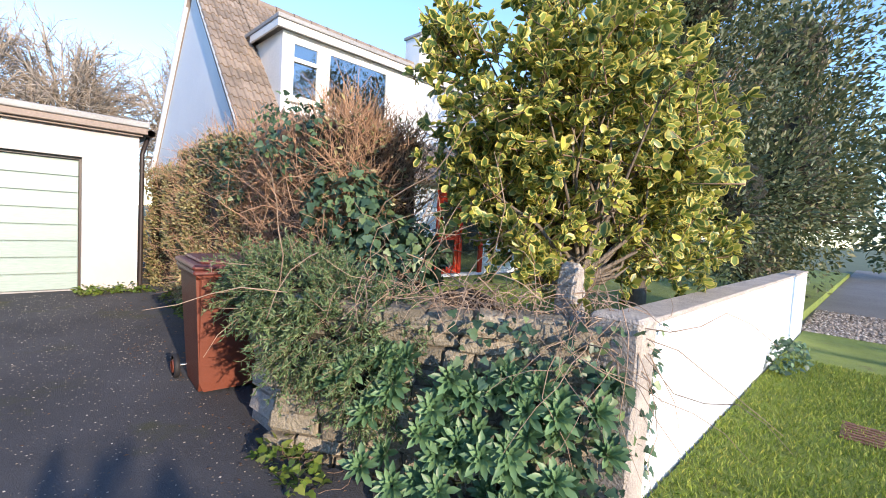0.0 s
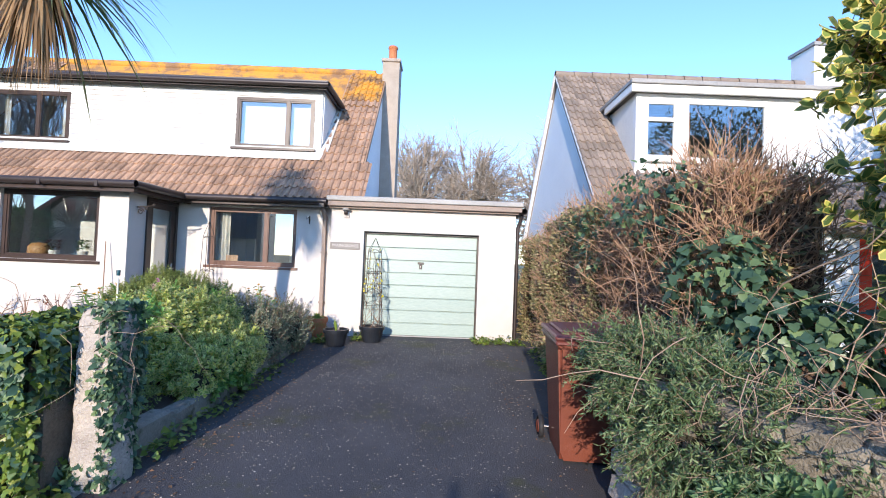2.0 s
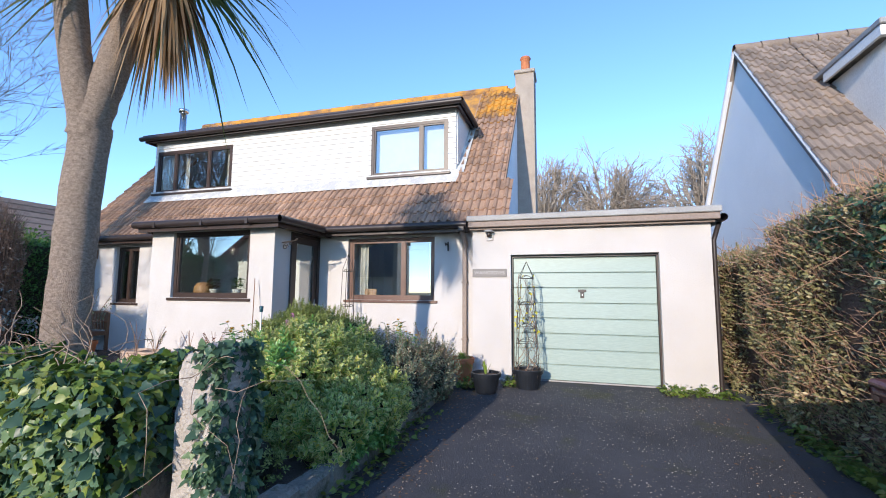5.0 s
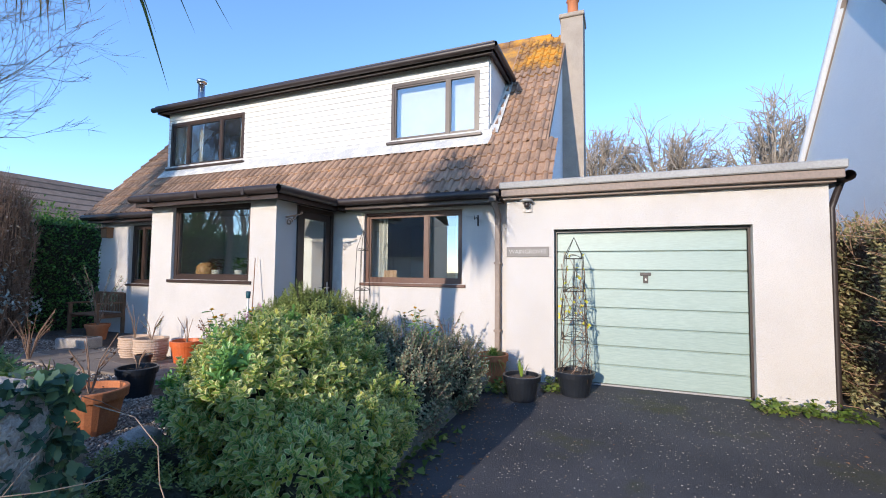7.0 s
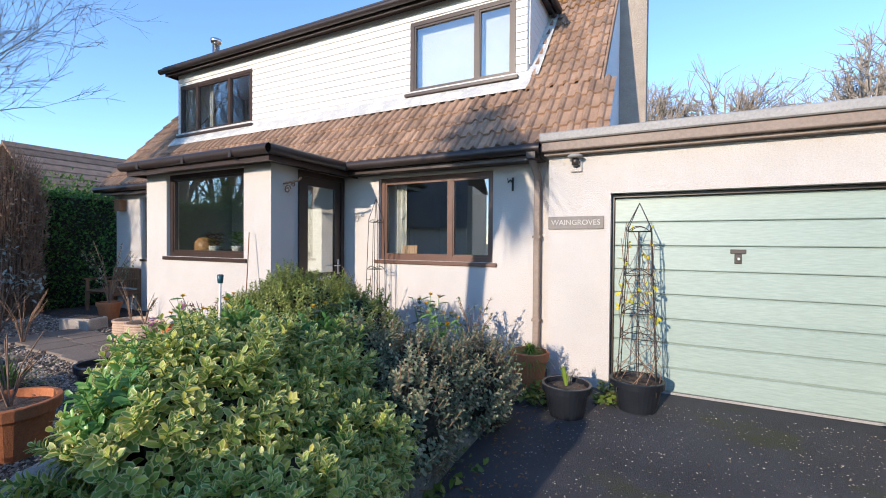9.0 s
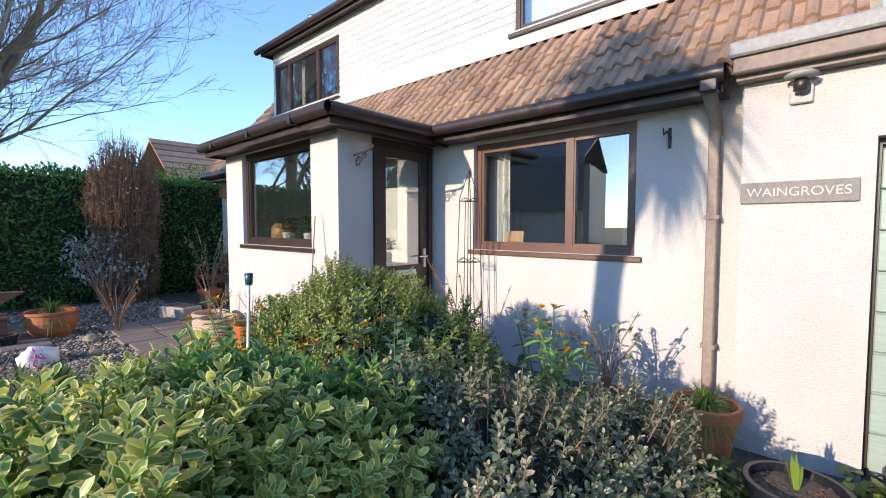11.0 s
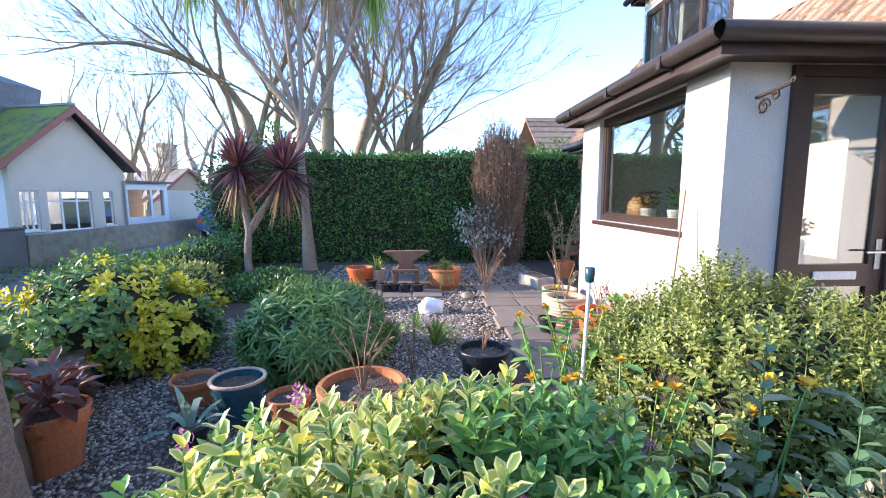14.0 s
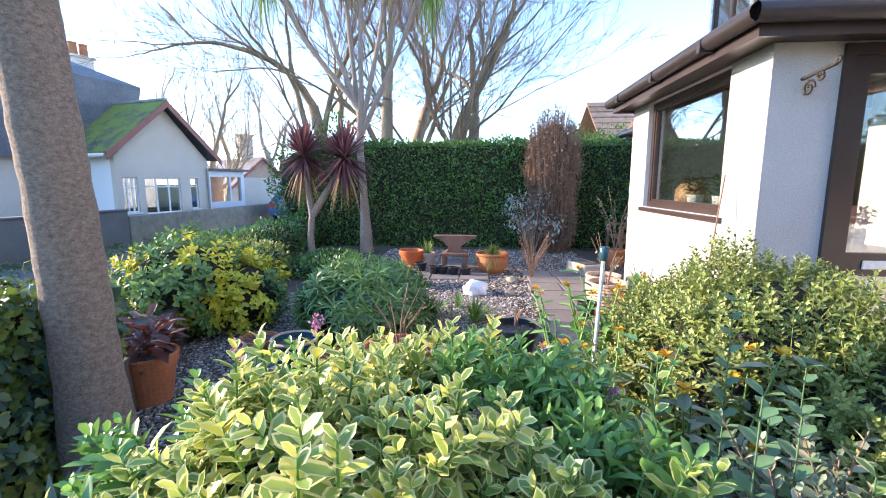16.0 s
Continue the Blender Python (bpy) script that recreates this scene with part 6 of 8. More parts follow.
for i in range(9):
    x, y, h = -2.95 - 0.08 * i + rnd.uniform(-.1, .1), 5.62 + rnd.uniform(0, 0.5), rnd.uniform(0.85, 1.12)
    k = 15
    zz = np.linspace(0.35, h, k)
    a = np.arange(k) * 1.6
    for s in (0, math.pi):
        d = np.stack([np.cos(a + s), np.sin(a + s), np.full(k, 0.55)], 1)
        leaf_part("pale_shoot", np.stack([np.full(k, x), np.full(k, y), zz], 1), d, np.tile((0, 0, 1.0), (k, 1)) - d * 0.2, np.linspace(0.075, 0.045, k), L_WALLROS if i % 3 else L_HEBE, gry, 0.62)
    tube_part("shoot_stem", [([(x, y, 0.2), (x, y, h)], [0.004, 0.002])], L_WALLROS, gry, 4)

# flowering plants with orange-yellow heads
for j, (x, y) in enumerate(((-4.35, 5.6), (-4.7, 5.75), (-4.25, 5.95), (-4.9, 5.95), (-3.75, 6.0), (-3.95, 5.75), (-3.3, 7.3), (-3.0, 7.05))):
    fp = tagged(empty("orange_flower_plant", x, y, 0.02), "leggy plant with yellow-orange flowers", "flower", "flowers in the bed")
    lines, lp, ld, tipf = [], [], [], []
    for k in range(9):
        a, h = rnd.uniform(0, 6.3), rnd.uniform(0.5, 0.92)
        e = np.array((math.cos(a) * 0.25 * h, math.sin(a) * 0.25 * h, h))
        m = e * 0.55 + np.array((rnd.uniform(-.04, .04), rnd.uniform(-.04, .04), 0.05))
        lines.append(([(0, 0, 0), m, e], [0.006, 0.005, 0.003]))
        for f in np.linspace(0.3, 0.98, 9):
            lp.append(m * f * 2 if f < 0.5 else m + (e - m) * (f * 2 - 1)), ld.append((rnd.gauss(0, 1), rnd.gauss(0, 1), rnd.uniform(-.5, .4)))
        if k < 6:
            tipf.append(e)
    tube_part("stem", lines, L_HEBE_G, fp, 4)
    leaf_part("foliage", np.array(lp), np.array(ld), np.tile((0, 0, 1.0), (len(lp), 1)), RNG.uniform(0.07, 0.13, len(lp)), L_HEBE_G if j % 2 else L_GREY, fp, 0.42)
    for e in tipf:
        k = 12
        a = np.arange(k) * 2.4
        d = np.stack([np.cos(a), np.sin(a), RNG.uniform(0.0, 1.2, k)], 1)
        leaf_part("flower", np.tile(e, (k, 1)), d, np.tile((0, 0, 1.0), (k, 1)), RNG.uniform(0.026, 0.042, k), F_YELLOW, fp, 0.55)

cane = tagged(empty("garden_cane", -4.59, 5.86, 0.02), "white garden cane with a green cap", "cane")
tube_part("stick", [([(0.05, -0.06, -0.03), (0, 0, 1.09)], [0.011, 0.010])], WHITEPAINT, cane, 8)
part("cap", lathe([(0.018, 1.06), (0.022, 1.065), (0.026, 1.13), (0.02, 1.135)], 12), TEAL, cane, "green cap", True)
c2 = tagged(empty("leaning_stick", -5.62, 6.9, 0.0), "thin bare stick leaning on the porch wall", "stick")
tube_part("stick", [([(0.12, -0.12, 0.0), (-0.05, 0.10, 1.55)], [0.008, 0.006])], WOOD, c2, 6)

CHO = [(-6.2, 2.35, 0.5, 0.75, 0.6, 0.55), (-6.9, 2.1, 0.45, 0.7, 0.55, 0.5), (-6.45, 2.75, 0.35, 0.6, 0.45, 0.42)]
p_, d_, n_, s_, t_, w_ = whorls(CHO, 1000, 4, 0.085, 0.22, 0.02, 0.4, 0.3)
gold = np.array([(q[1] < 1.95 and q[2] > 0.25) or (q[1] > 2.55 and noise.noise(Vector(q) * 1.6) > -0.1) or (q[0] > -5.75 and noise.noise(Vector(q) * 1.6) > 0.2) for q in t_])
gold8 = np.tile(gold, 8)
cho = tagged(empty("golden_bush", 0, 0), "rounded bush with golden yellow and green leaves", "shrub")
leaf_part("foliage", p_[gold8], d_[gold8], n_[gold8], s_[gold8], L_YELLOW, cho, 0.5, label="golden yellow shoots")
leaf_part("foliage", p_[~gold8], d_[~gold8], n_[~gold8], s_[~gold8], L_EUPH, cho, 0.45)
core("heart", CHO, HEART, cho, 0.7)

EUP = [(-6.35, 4.08, 0.30, 0.66, 0.62, 0.45)]
p_, d_, n_, s_, t_, w_ = whorls(EUP, 520, 6, 0.19, 0.12, 0.0, 0.3, 0.08)
d_ = unit(d_ + np.array((0, 0, -0.25)))
eup = tagged(empty("domed_plant", 0, 0), "dense domed plant with long narrow drooping leaves", "shrub")
leaf_part("foliage", p_, d_, n_, s_, L_EUPH, eup, 0.12, "strap")
core("heart", EUP, HEART, eup, 0.8)

for x, y, rx, ry, h, m, lab in ((-8.2, 1.75, 1.1, 0.5, 0.62, L_GREEN, "low clipped boundary hedge of mixed green"), (-10.2, 1.15, 1.2, 0.5, 0.75, L_HEDGE, "low dark boundary hedge"), (-9.6, 2.5, 1.0, 0.55, 0.28, L_HEDGE, "spreading dark juniper-like ground cover"), (-5.2, 2.05, 0.5, 0.35, 0.62, L_EUPH, "leafy green shrub behind the front wall"), (-12.0, 0.9, 0.9, 0.5, 0.7, L_HEDGE, "low dark boundary hedge")):
    shrub("low_hedge", [(x, y, h * 0.45, rx, ry, h * 0.58), (x + rx * 0.5, y - 0.1, h * 0.4, rx * 0.6, ry * 0.9, h * 0.5)], 2600, 0.07, m, lab, "hedge", inner=HEART, depth=0.25, shrink=0.8)

brn = tagged(empty("brown_column_shrub", 0, 0), "upright shrub of dead brown twigs against the hedge", "shrub")
BR = [(-11.75, 6.7, 0.8, 0.4, 0.52, 0.95), (-11.75, 6.7, 1.9, 0.42, 0.56, 1.1)]
P, O = on_lobes(BR, 2400, 0.3, low=0.0)
tube_part("twig", [([q - np.array((0, 0, 0.25)), q, q + o * 0.08 + np.array((0, 0, 0.22)) + RNG.normal(size=3) * 0.05], [0.006, 0.004, 0.002]) for q, o in zip(P, O)], TWIG, brn, 3)
leaf_part("foliage", P, unit(O + RNG.normal(size=P.shape)), RNG.normal(size=P.shape), RNG.uniform(0.05, 0.09, len(P)), L_DRYTWIG, brn, 0.5, "small")
core("heart", BR, HEART_BROWN, brn, 0.75)

sil = tagged(empty("silver_shrub", 0, 0), "open shrub with drooping silver-grey leaves", "shrub")
lines, ps, ds = [], [], []
for k in range(16):
    a, h = rnd.uniform(0, 6.3), rnd.uniform(0.6, 1.25)
    e = np.array((-10.2 + math.cos(a) * 0.4, 6.15 + math.sin(a) * 0.4, h))
    lines.append(([(-10.2, 6.15, 0.0), (e[0] * 0.5 - 5.1, e[1] * 0.5 + 3.075, h * 0.6), e], [0.012, 0.008, 0.004]))
    for _ in range(22):
        ps.append(e + RNG.normal(size=3) * 0.08), ds.append(RNG.normal(size=3) + np.array((0, 0, -0.3)))
tube_part("stem", lines, TWIG, sil, 4)
leaf_part("foliage", np.array(ps), np.array(ds), np.tile((0, 0, 1.0), (len(ps), 1)), RNG.uniform(0.06, 0.11, len(ps)), L_SILVER, sil, 0.42)


# ---- strap clumps ----
def clump(name, x, y, z, n, length, width, material, label, droop=0.5, category="plant", up0=0.5):
    t = tagged(empty(name, x, y, z), label, category)
    strap_head(t, (0, 0, -0.03), n, length, width, material, "leaf_crown", droop, up0, 1.5)
    return t


clump("strap_leaf_clump", -6.72, 5.15, 0.02, 46, 0.5, 0.028, L_STRAP, "clump of bright green strap leaves in gravel", 0.45)
clump("strap_leaf_clump", -6.95, 4.72, 0.02, 40, 0.42, 0.022, L_EUPH, "clump of grassy green leaves in gravel", 0.5)
clump("strap_leaf_clump", -7.3, 4.95, 0.02, 26, 0.34, 0.02, L_EUPH, "small grassy clump in gravel", 0.5)
clump("strap_leaf_clump", -3.15, 7.75, 0.02, 46, 0.42, 0.034, L_STRAP, "clump of arching yellow-green strap leaves by the wall", 0.6)
clump("strap_leaf_clump", -3.6, 3.6, 0.02, 22, 0.6, 0.05, L_AGAVE, "blue-green strap leaves by the palm", 0.5)


# ---- pots ----
def pot(x, y, r, h, material, label, z=0.02, style="rim", soil=True, category="plant pot"):
    t = tagged(empty("plant_pot", x, y, z), label, category, "garden pots")
    if style == "bowl":
        prof = [(r * 0.6, 0), (r * 0.85, h * 0.25), (r, h * 0.6), (r * 0.97, h * 0.86), (r * 1.04, h * 0.92), (r * 1.04, h), (r * 0.92, h), (r * 0.9, h * 0.84)]
    elif style == "ribbed":
        prof = [(r * 0.62, 0)]
        for k in range(9):
            rr = r * (0.66 + 0.36 * math.sin(0.35 + k / 8 * 1.6))
            prof += [(rr, h * (0.04 + k * 0.1)), (rr * 0.965, h * (0.09 + k * 0.1))]
        prof += [(r * 1.02, h * 0.93), (r * 1.02, h), (r * 0.9, h), (r * 0.88, h * 0.84)]
    else:
        prof = [(r * 0.72, 0), (r * 0.94, h * 0.78), (r * 1.03, h * 0.785), (r * 1.06, h * 0.98), (r * 1.04, h), (r * 0.93, h), (r * 0.9, h * 0.84)]
    part("vessel", lathe(prof, 30), material, t, smooth=False)
    if soil:
        s = lathe([(r * 0.2, h * 0.87), (r * 0.89, h * 0.85)], 24)
        for v in s.verts:
            v.co.z += 0.012 * noise.noise(v.co * 30 + Vector((x, y, 0)))
        part("soil", s, SOIL, t)
        k = 60
        a, q = RNG.uniform(0, 6.3, k), r * 0.85 * np.sqrt(RNG.random(k))
        leaf_part("litter", np.stack([q * np.cos(a), q * np.sin(a), np.full(k, h * 0.865)], 1), RNG.normal(size=(k, 3)) * np.array((1, 1, 0.15)), np.tile((0, 0, 1.0), (k, 1)), RNG.uniform(0.015, 0.045, k), L_BROWN, t, 0.5, "small")
    return t


def sticks(x, y, z, n, h, label, leaves=0, material=None):
    t = tagged(empty("bare_stem_plant", x, y, z), label, "plant")
    ls, ps = [], []
    for _ in range(n):
        a = rnd.uniform(0, 6.3)
        e = (math.cos(a) * h * 0.35, math.sin(a) * h * 0.35, h * rnd.uniform(0.6, 1.0))
        ls.append(([(0, 0, -0.02), (e[0] * 0.35, e[1] * 0.35, e[2] * 0.55), e], [0.006, 0.005, 0.003]))
        for _k in range(leaves):
            f = rnd.uniform(0.4, 1)
            ps.append((e[0] * f, e[1] * f, e[2] * f))
    tube_part("stem", ls, TWIG, t, 5)
    if leaves:
        leaf_part("foliage", np.array(ps), RNG.normal(size=(len(ps), 3)), np.tile((0, 0, 1.0), (len(ps), 1)), RNG.uniform(0.03, 0.06, len(ps)), material or L_GREY, t, 0.5)
    return t


pot(-2.42, 7.72, 0.185, 0.36, TERRA, "terracotta pot of grassy plant by the downpipe", 0.0)
clump("grass_tuft", -2.42, 7.72, 0.33, 260, 0.24, 0.011, L_STRAP, "dense tuft of narrow green leaves in a pot", 0.7, up0=0.1)
pot(-1.95, 7.22, 0.20, 0.27, POTBLACK, "black plastic pot before the garage wall", -0.02)
clump("bulb_shoot", -1.95, 7.22, 0.22, 6, 0.24, 0.025, L_STRAP, "few upright green bulb leaves in a pot", 0.15, up0=1.15)
pot(-1.42, 7.62, 0.215, 0.27, POTBLACK, "black plastic pot holding an iron obelisk", -0.01)
pot(-3.0, 7.62, 0.13, 0.30, TERRA, "terracotta pot among weeds by the wall")
pot(-7.75, 6.75, 0.21, 0.34, TERRA_PALE, "pale ribbed clay pot by the porch", style="ribbed")
pot(-7.25, 6.66, 0.22, 0.36, TERRA_PALE, "pale ribbed clay pot by the porch", style="ribbed")
pot(-6.98, 6.38, 0.10, 0.19, POTBLACK, "small dark pot by the porch")
pot(-6.72, 6.82, 0.21, 0.34, ORANGEPLAST, "bright orange plastic pot by the porch")
pot(-6.18, 6.78, 0.18, 0.28, ORANGEPLAST, "bright orange plastic pot by the porch")
pot(-10.2, 7.62, 0.19, 0.30, TERRA, "terracotta pot with a small olive tree")
pot(-5.75, 5.50, 0.19, 0.31, POTBLACK, "black plastic pot on gravel")
pot(-5.05, 4.66, 0.26, 0.36, TERRA, "large terracotta pot with a dry plant")
pot(-5.33, 3.80, 0.165, 0.29, TEAL, "teal glazed pot with a cream rim")
pot(-5.22, 4.16, 0.135, 0.22, TERRA, "terracotta pot filled with gravel")
pot(-5.58, 3.38, 0.15, 0.20, TERRA, "terracotta pot with leaf litter")
pot(-4.98, 3.66, 0.10, 0.16, POTBLACK, "small black nursery pot with strap leaves")
pot(-4.86, 2.98, 0.18, 0.34, TERRA, "terracotta pot with a russet plant near the palm")
pot(-9.62, 4.02, 0.21, 0.33, ORANGEPLAST, "orange plastic pot by the hedge")
pot(-8.42, 3.98, 0.23, 0.26, TERRA, "wide terracotta pot by the paving", style="rim")
pot(-9.3, 4.22, 0.10, 0.17, POTBLACK, "small dark pot near the anvil")
pot(-9.68, 4.30, 0.13, 0.28, TERRA_PALE, "weathered clay pot near the anvil")
pot(-9.38, 5.40, 0.27, 0.34, TERRA, "round terracotta bowl with trailing grass", style="bowl")
for x, y in ((-9.12, 4.60), (-9.08, 4.78), (-9.05, 4.98), (-9.1, 4.46)):
    pot(x, y, 0.085, 0.15, POTBLACK, "small black nursery pot on the paving")
teal = [o for o in bpy.data.objects if o.get("label", "").startswith("teal glazed")][0]
tube_part("rim", [([(0.168 * math.cos(a), 0.168 * math.sin(a), 0.29) for a in np.linspace(0, 2 * math.pi, 33)], [0.013] * 33)], TERRA_PALE, teal, 8, "cream glazed rim")
clump("agave_plant", -4.98, 3.66, 0.16, 11, 0.42, 0.045, L_AGAVE, "young agave with grey-green strap leaves in a small pot", 0.55, up0=0.25)
clump("grass_tuft", -9.38, 5.40, 0.33, 120, 0.42, 0.014, L_STRAP, "arching grass in a round pot", 0.75, up0=0.2)
clump("grass_tuft", -9.38, 5.40, 0.32, 80, 0.42, 0.010, L_DEAD, "dry grass hanging over a pot", 1.1, up0=-0.1)
clump("grass_tuft", -9.68, 4.30, 0.26, 40, 0.4, 0.012, L_STRAP, "upright grass in a clay pot", 0.3, up0=0.8)
rus = tagged(empty("russet_plant", -4.86, 2.98, 0.32), "wilting plant with russet-brown leaves in a pot", "plant")
k = 70
a = RNG.uniform(0, 6.3, k)
leaf_part("foliage", np.stack([np.cos(a) * 0.06, np.sin(a) * 0.06, RNG.uniform(-0.03, 0.26, k)], 1), np.stack([np.cos(a), np.sin(a), RNG.uniform(-0.7, 0.8, k)], 1), np.tile((0, 0, 1.0), (k, 1)), RNG.uniform(0.14, 0.22, k), L_RUSSET, rus, 0.35)
sticks(-5.05, 4.66, 0.33, 7, 0.5, "dry branching plant in the large pot", 3, L_BROWN)
sticks(-7.75, 6.75, 0.32, 4, 0.55, "bare stems in a pale pot")
sticks(-7.25, 6.66, 0.34, 6, 0.45, "bare stems with few leaves in a pale pot", 5)
sticks(-6.72, 6.82, 0.32, 4, 0.4, "bare rose stems in an orange pot")
sticks(-6.18, 6.78, 0.26, 8, 0.5, "rose stems with reddish leaves in an orange pot", 7, L_RUSSET)
sticks(-5.75, 5.50, 0.29, 6, 0.22, "cut stems in a black pot")
sticks(-8.9, 6.0, 0.02, 14, 0.75, "bare wiry perennial standing in gravel", 4, L_BROWN)
sticks(-6.0, 4.95, 0.02, 8, 0.5, "bare branching twigs standing in gravel")
sticks(-3.0, 7.62, 0.3, 10, 0.6, "leggy weeds growing in a pot by the wall", 9)
oli = sticks(-10.2, 7.62, 0.28, 9, 1.25, "small olive tree with sparse grey leaves in a pot", 26)


def ground_ivy(x0, x1, y0, y1, n, z, label):
    P = np.stack([RNG.uniform(x0, x1, n), RNG.uniform(y0, y1, n), np.abs(RNG.normal(size=n)) * 0.05 + z], 1)
    t = tagged(empty("ground_ivy", 0, 0), label, "ground cover")
    leaf_part("foliage", P, unit(RNG.normal(size=(n, 3)) * np.array((1, 1, 0.4))), np.tile((0, 0, 1.0), (n, 1)) + RNG.normal(size=(n, 3)) * 0.35, RNG.uniform(0.035, 0.07, n), L_IVY_LIT, t, 0.9, "ivy")
    tube_part("runner", trailing(16, ((x0 + x1) / 2, (y0 + y1) / 2, z + 0.02), ((x1 - x0) / 4, (y1 - y0) / 4, 0.004), (1, 0, 0), 0.25, 0.002, 0.0), TWIG, t, 3)


ground_ivy(0.35, 1.25, 7.62, 7.98, 330, 0.0, "low green ground ivy at the garage corner")
ground_ivy(-1.78, -1.6, 7.5, 7.95, 110, 0.0, "low green weed between the pots")
ground_ivy(-2.4, -2.1, 7.25, 7.6, 150, 0.0, "low green weed by the pots")
ground_ivy(1.2, 1.5, 4.6, 7.4, 420, -0.05, "ivy along the foot of the hedge")
ground_ivy(-2.46, -2.25, 3.2, 6.2, 260, -0.08, "weeds along the drive edging")
ground_ivy(0.72, 1.0, 1.9, 2.5, 130, -0.14, "weeds at the foot of the stone wall")
ground_ivy(-2.75, -2.42, 2.1, 2.75, 260, -0.15, "green weeds below the pillar")


# ---- iron obelisks ----
def obelisk(name, x, y, z, w, h, label, hoops):
    t = tagged(empty(name, x, y, z), label, "trellis")
    for i in range(4):
        sx, sy = ((-1, -1), (1, -1), (1, 1), (-1, 1))[i]
        tube_part("leg", [([(sx * w, sy * w, -0.06), (sx * w * 0.62, sy * w * 0.62, h * 0.86), (0, 0, h)], [0.0045, 0.0045, 0.004])], IRON, t, 6)
    for f in hoops:
        ww_ = w * (1 - 0.44 * f)
        zz = h * 0.86 * f
        ring = [(-ww_, -ww_, zz), (ww_, -ww_, zz), (ww_, ww_, zz), (-ww_, ww_, zz), (-ww_, -ww_, zz)]
        tube_part("hoop", [(ring, [0.004] * 5)], IRON, t, 5)
        for sx, sy, ex, ey in ((-1, -1, 1, -1), (1, -1, 1, 1), (1, 1, -1, 1), (-1, 1, -1, -1)):
            arc = [(ww_ * (sx + (ex - sx) * g), ww_ * (sy + (ey - sy) * g), zz + 0.5 * ww_ * math.sin(math.pi * g)) for g in np.linspace(0, 1, 9)]
            tube_part("arch", [(arc, [0.0035] * 9)], IRON, t, 5)
    tube_part("centre_rod", [([(0, -w * 0.9, 0), (0, -w * 0.55, h * 0.84)], [0.004, 0.004]), ([(0, w * 0.9, 0), (0, w * 0.55, h * 0.84)], [0.004, 0.004])], IRON, t, 5)
    return t


obelisk("iron_obelisk", -1.42, 7.62, 0.22, 0.155, 1.58, "black wrought iron plant obelisk in a pot", (0.04, 0.30, 0.46, 0.70, 0.98))
cl = tagged(empty("climber", -1.42, 7.62, 0.25), "nearly bare climber with yellow leaves on the obelisk", "climbing plant")
ln = []
for k in range(12):
    a = rnd.uniform(0, 6.3)
    pts = [(math.cos(a + f * 5) * (0.18 - 0.05 * f) + rnd.uniform(-.03, .03), math.sin(a + f * 5) * (0.17 - 0.05 * f), f * rnd.uniform(0.9, 1.4)) for f in np.linspace(0, 1, 10)]
    ln.append((pts, [0.003] * 10))
tube_part("stem", ln, TWIG, cl, 4)
pp = np.array([l[0][rnd.randrange(3, 10)] for l in ln for _ in range(4)])
leaf_part("foliage", pp, RNG.normal(size=pp.shape), RNG.normal(size=pp.shape) + np.array((0, -1.0, 0.4)), RNG.uniform(0.035, 0.06, len(pp)), L_YELLOW, cl, 0.6)
obelisk("iron_obelisk", -4.62, 8.12, 0.02, 0.11, 2.0, "slim rusty iron trellis against the house wall", (0.3, 0.62, 0.98))
sticks(-4.6, 8.05, 0.02, 5, 1.15, "thin climber on the wall trellis", 5, L_RUSSET)


# ---- wall fittings ----
def scroll(c, r, turns, plane, start=0.0, n=18):
    out_ = []
    for g in np.linspace(0, 1, n):
        a, q = start + g * turns * 2 * math.pi, r * (1 - 0.75 * g)
        u, v = q * math.cos(a), q * math.sin(a)
        out_.append((c[0] + (u if plane == "x" else 0), c[1] + (u if plane == "y" else 0), c[2] + v))
    return (out_, [0.009] * n)


br = tagged(empty("hanging_bracket", -5.415, 7.27, 1.95), "black scrolled iron hanging basket bracket", "bracket")
part("back_plate", boxes((0.0, 0.018, -0.018, 0.018, 0.0, 0.32), bevel=0.003), IRON, br)
tube_part("arm", [([(0.01, 0, 0.20), (0.30, 0, 0.23)], [0.012, 0.011])], IRON, br, 6)
for curl in (scroll((0.09, 0, 0.13), 0.055, 1.4, "x"), scroll((0.19, 0, 0.19), 0.035, 1.2, "x", 2.0), scroll((0.31, 0, 0.25), 0.022, 1.2, "x", 3.1)):
    tube_part("scroll", [curl], IRON, br, 5)
wl = tagged(empty("wall_hook", -2.84, 8.41, 2.12), "small dark iron hanging hook on the wall", "bracket")
part("back_plate", boxes((-0.012, 0.012, -0.014, -0.002, -0.06, 0.10), bevel=0.003), IRON, wl)
tube_part("arm", [([(0, -0.012, 0.04), (0, -0.10, 0.06), (0, -0.17, 0.02), (0, -0.19, 0.07)], [0.008, 0.007, 0.006, 0.005])], IRON, wl, 6)
sl = tagged(empty("security_light", -2.03, 8.0, 2.2), "grey wall lamp with motion sensor on the garage", "wall lamp")
part("mount", boxes((-0.055, 0.055, -0.03, -0.002, -0.03, 0.10), bevel=0.006), RENDER, sl)
part("sensor", lathe([(0.01, 0.02), (0.035, 0.03), (0.038, 0.07), (0.03, 0.10)], 14, 0, -0.075, 0.0), BLACKPLAST, sl, "dark sensor", True)
part("lamp_head", lathe([(0.05, 0.095), (0.075, 0.103), (0.08, 0.118), (0.05, 0.137), (0.02, 0.142)], 20, 0, -0.09, 0.0), LEADGREY, sl, "grey lamp head", True)
bx = tagged(empty("bird_box", -11.3, 8.41, 2.05), "brown wooden nest box on the wall", "nest box")
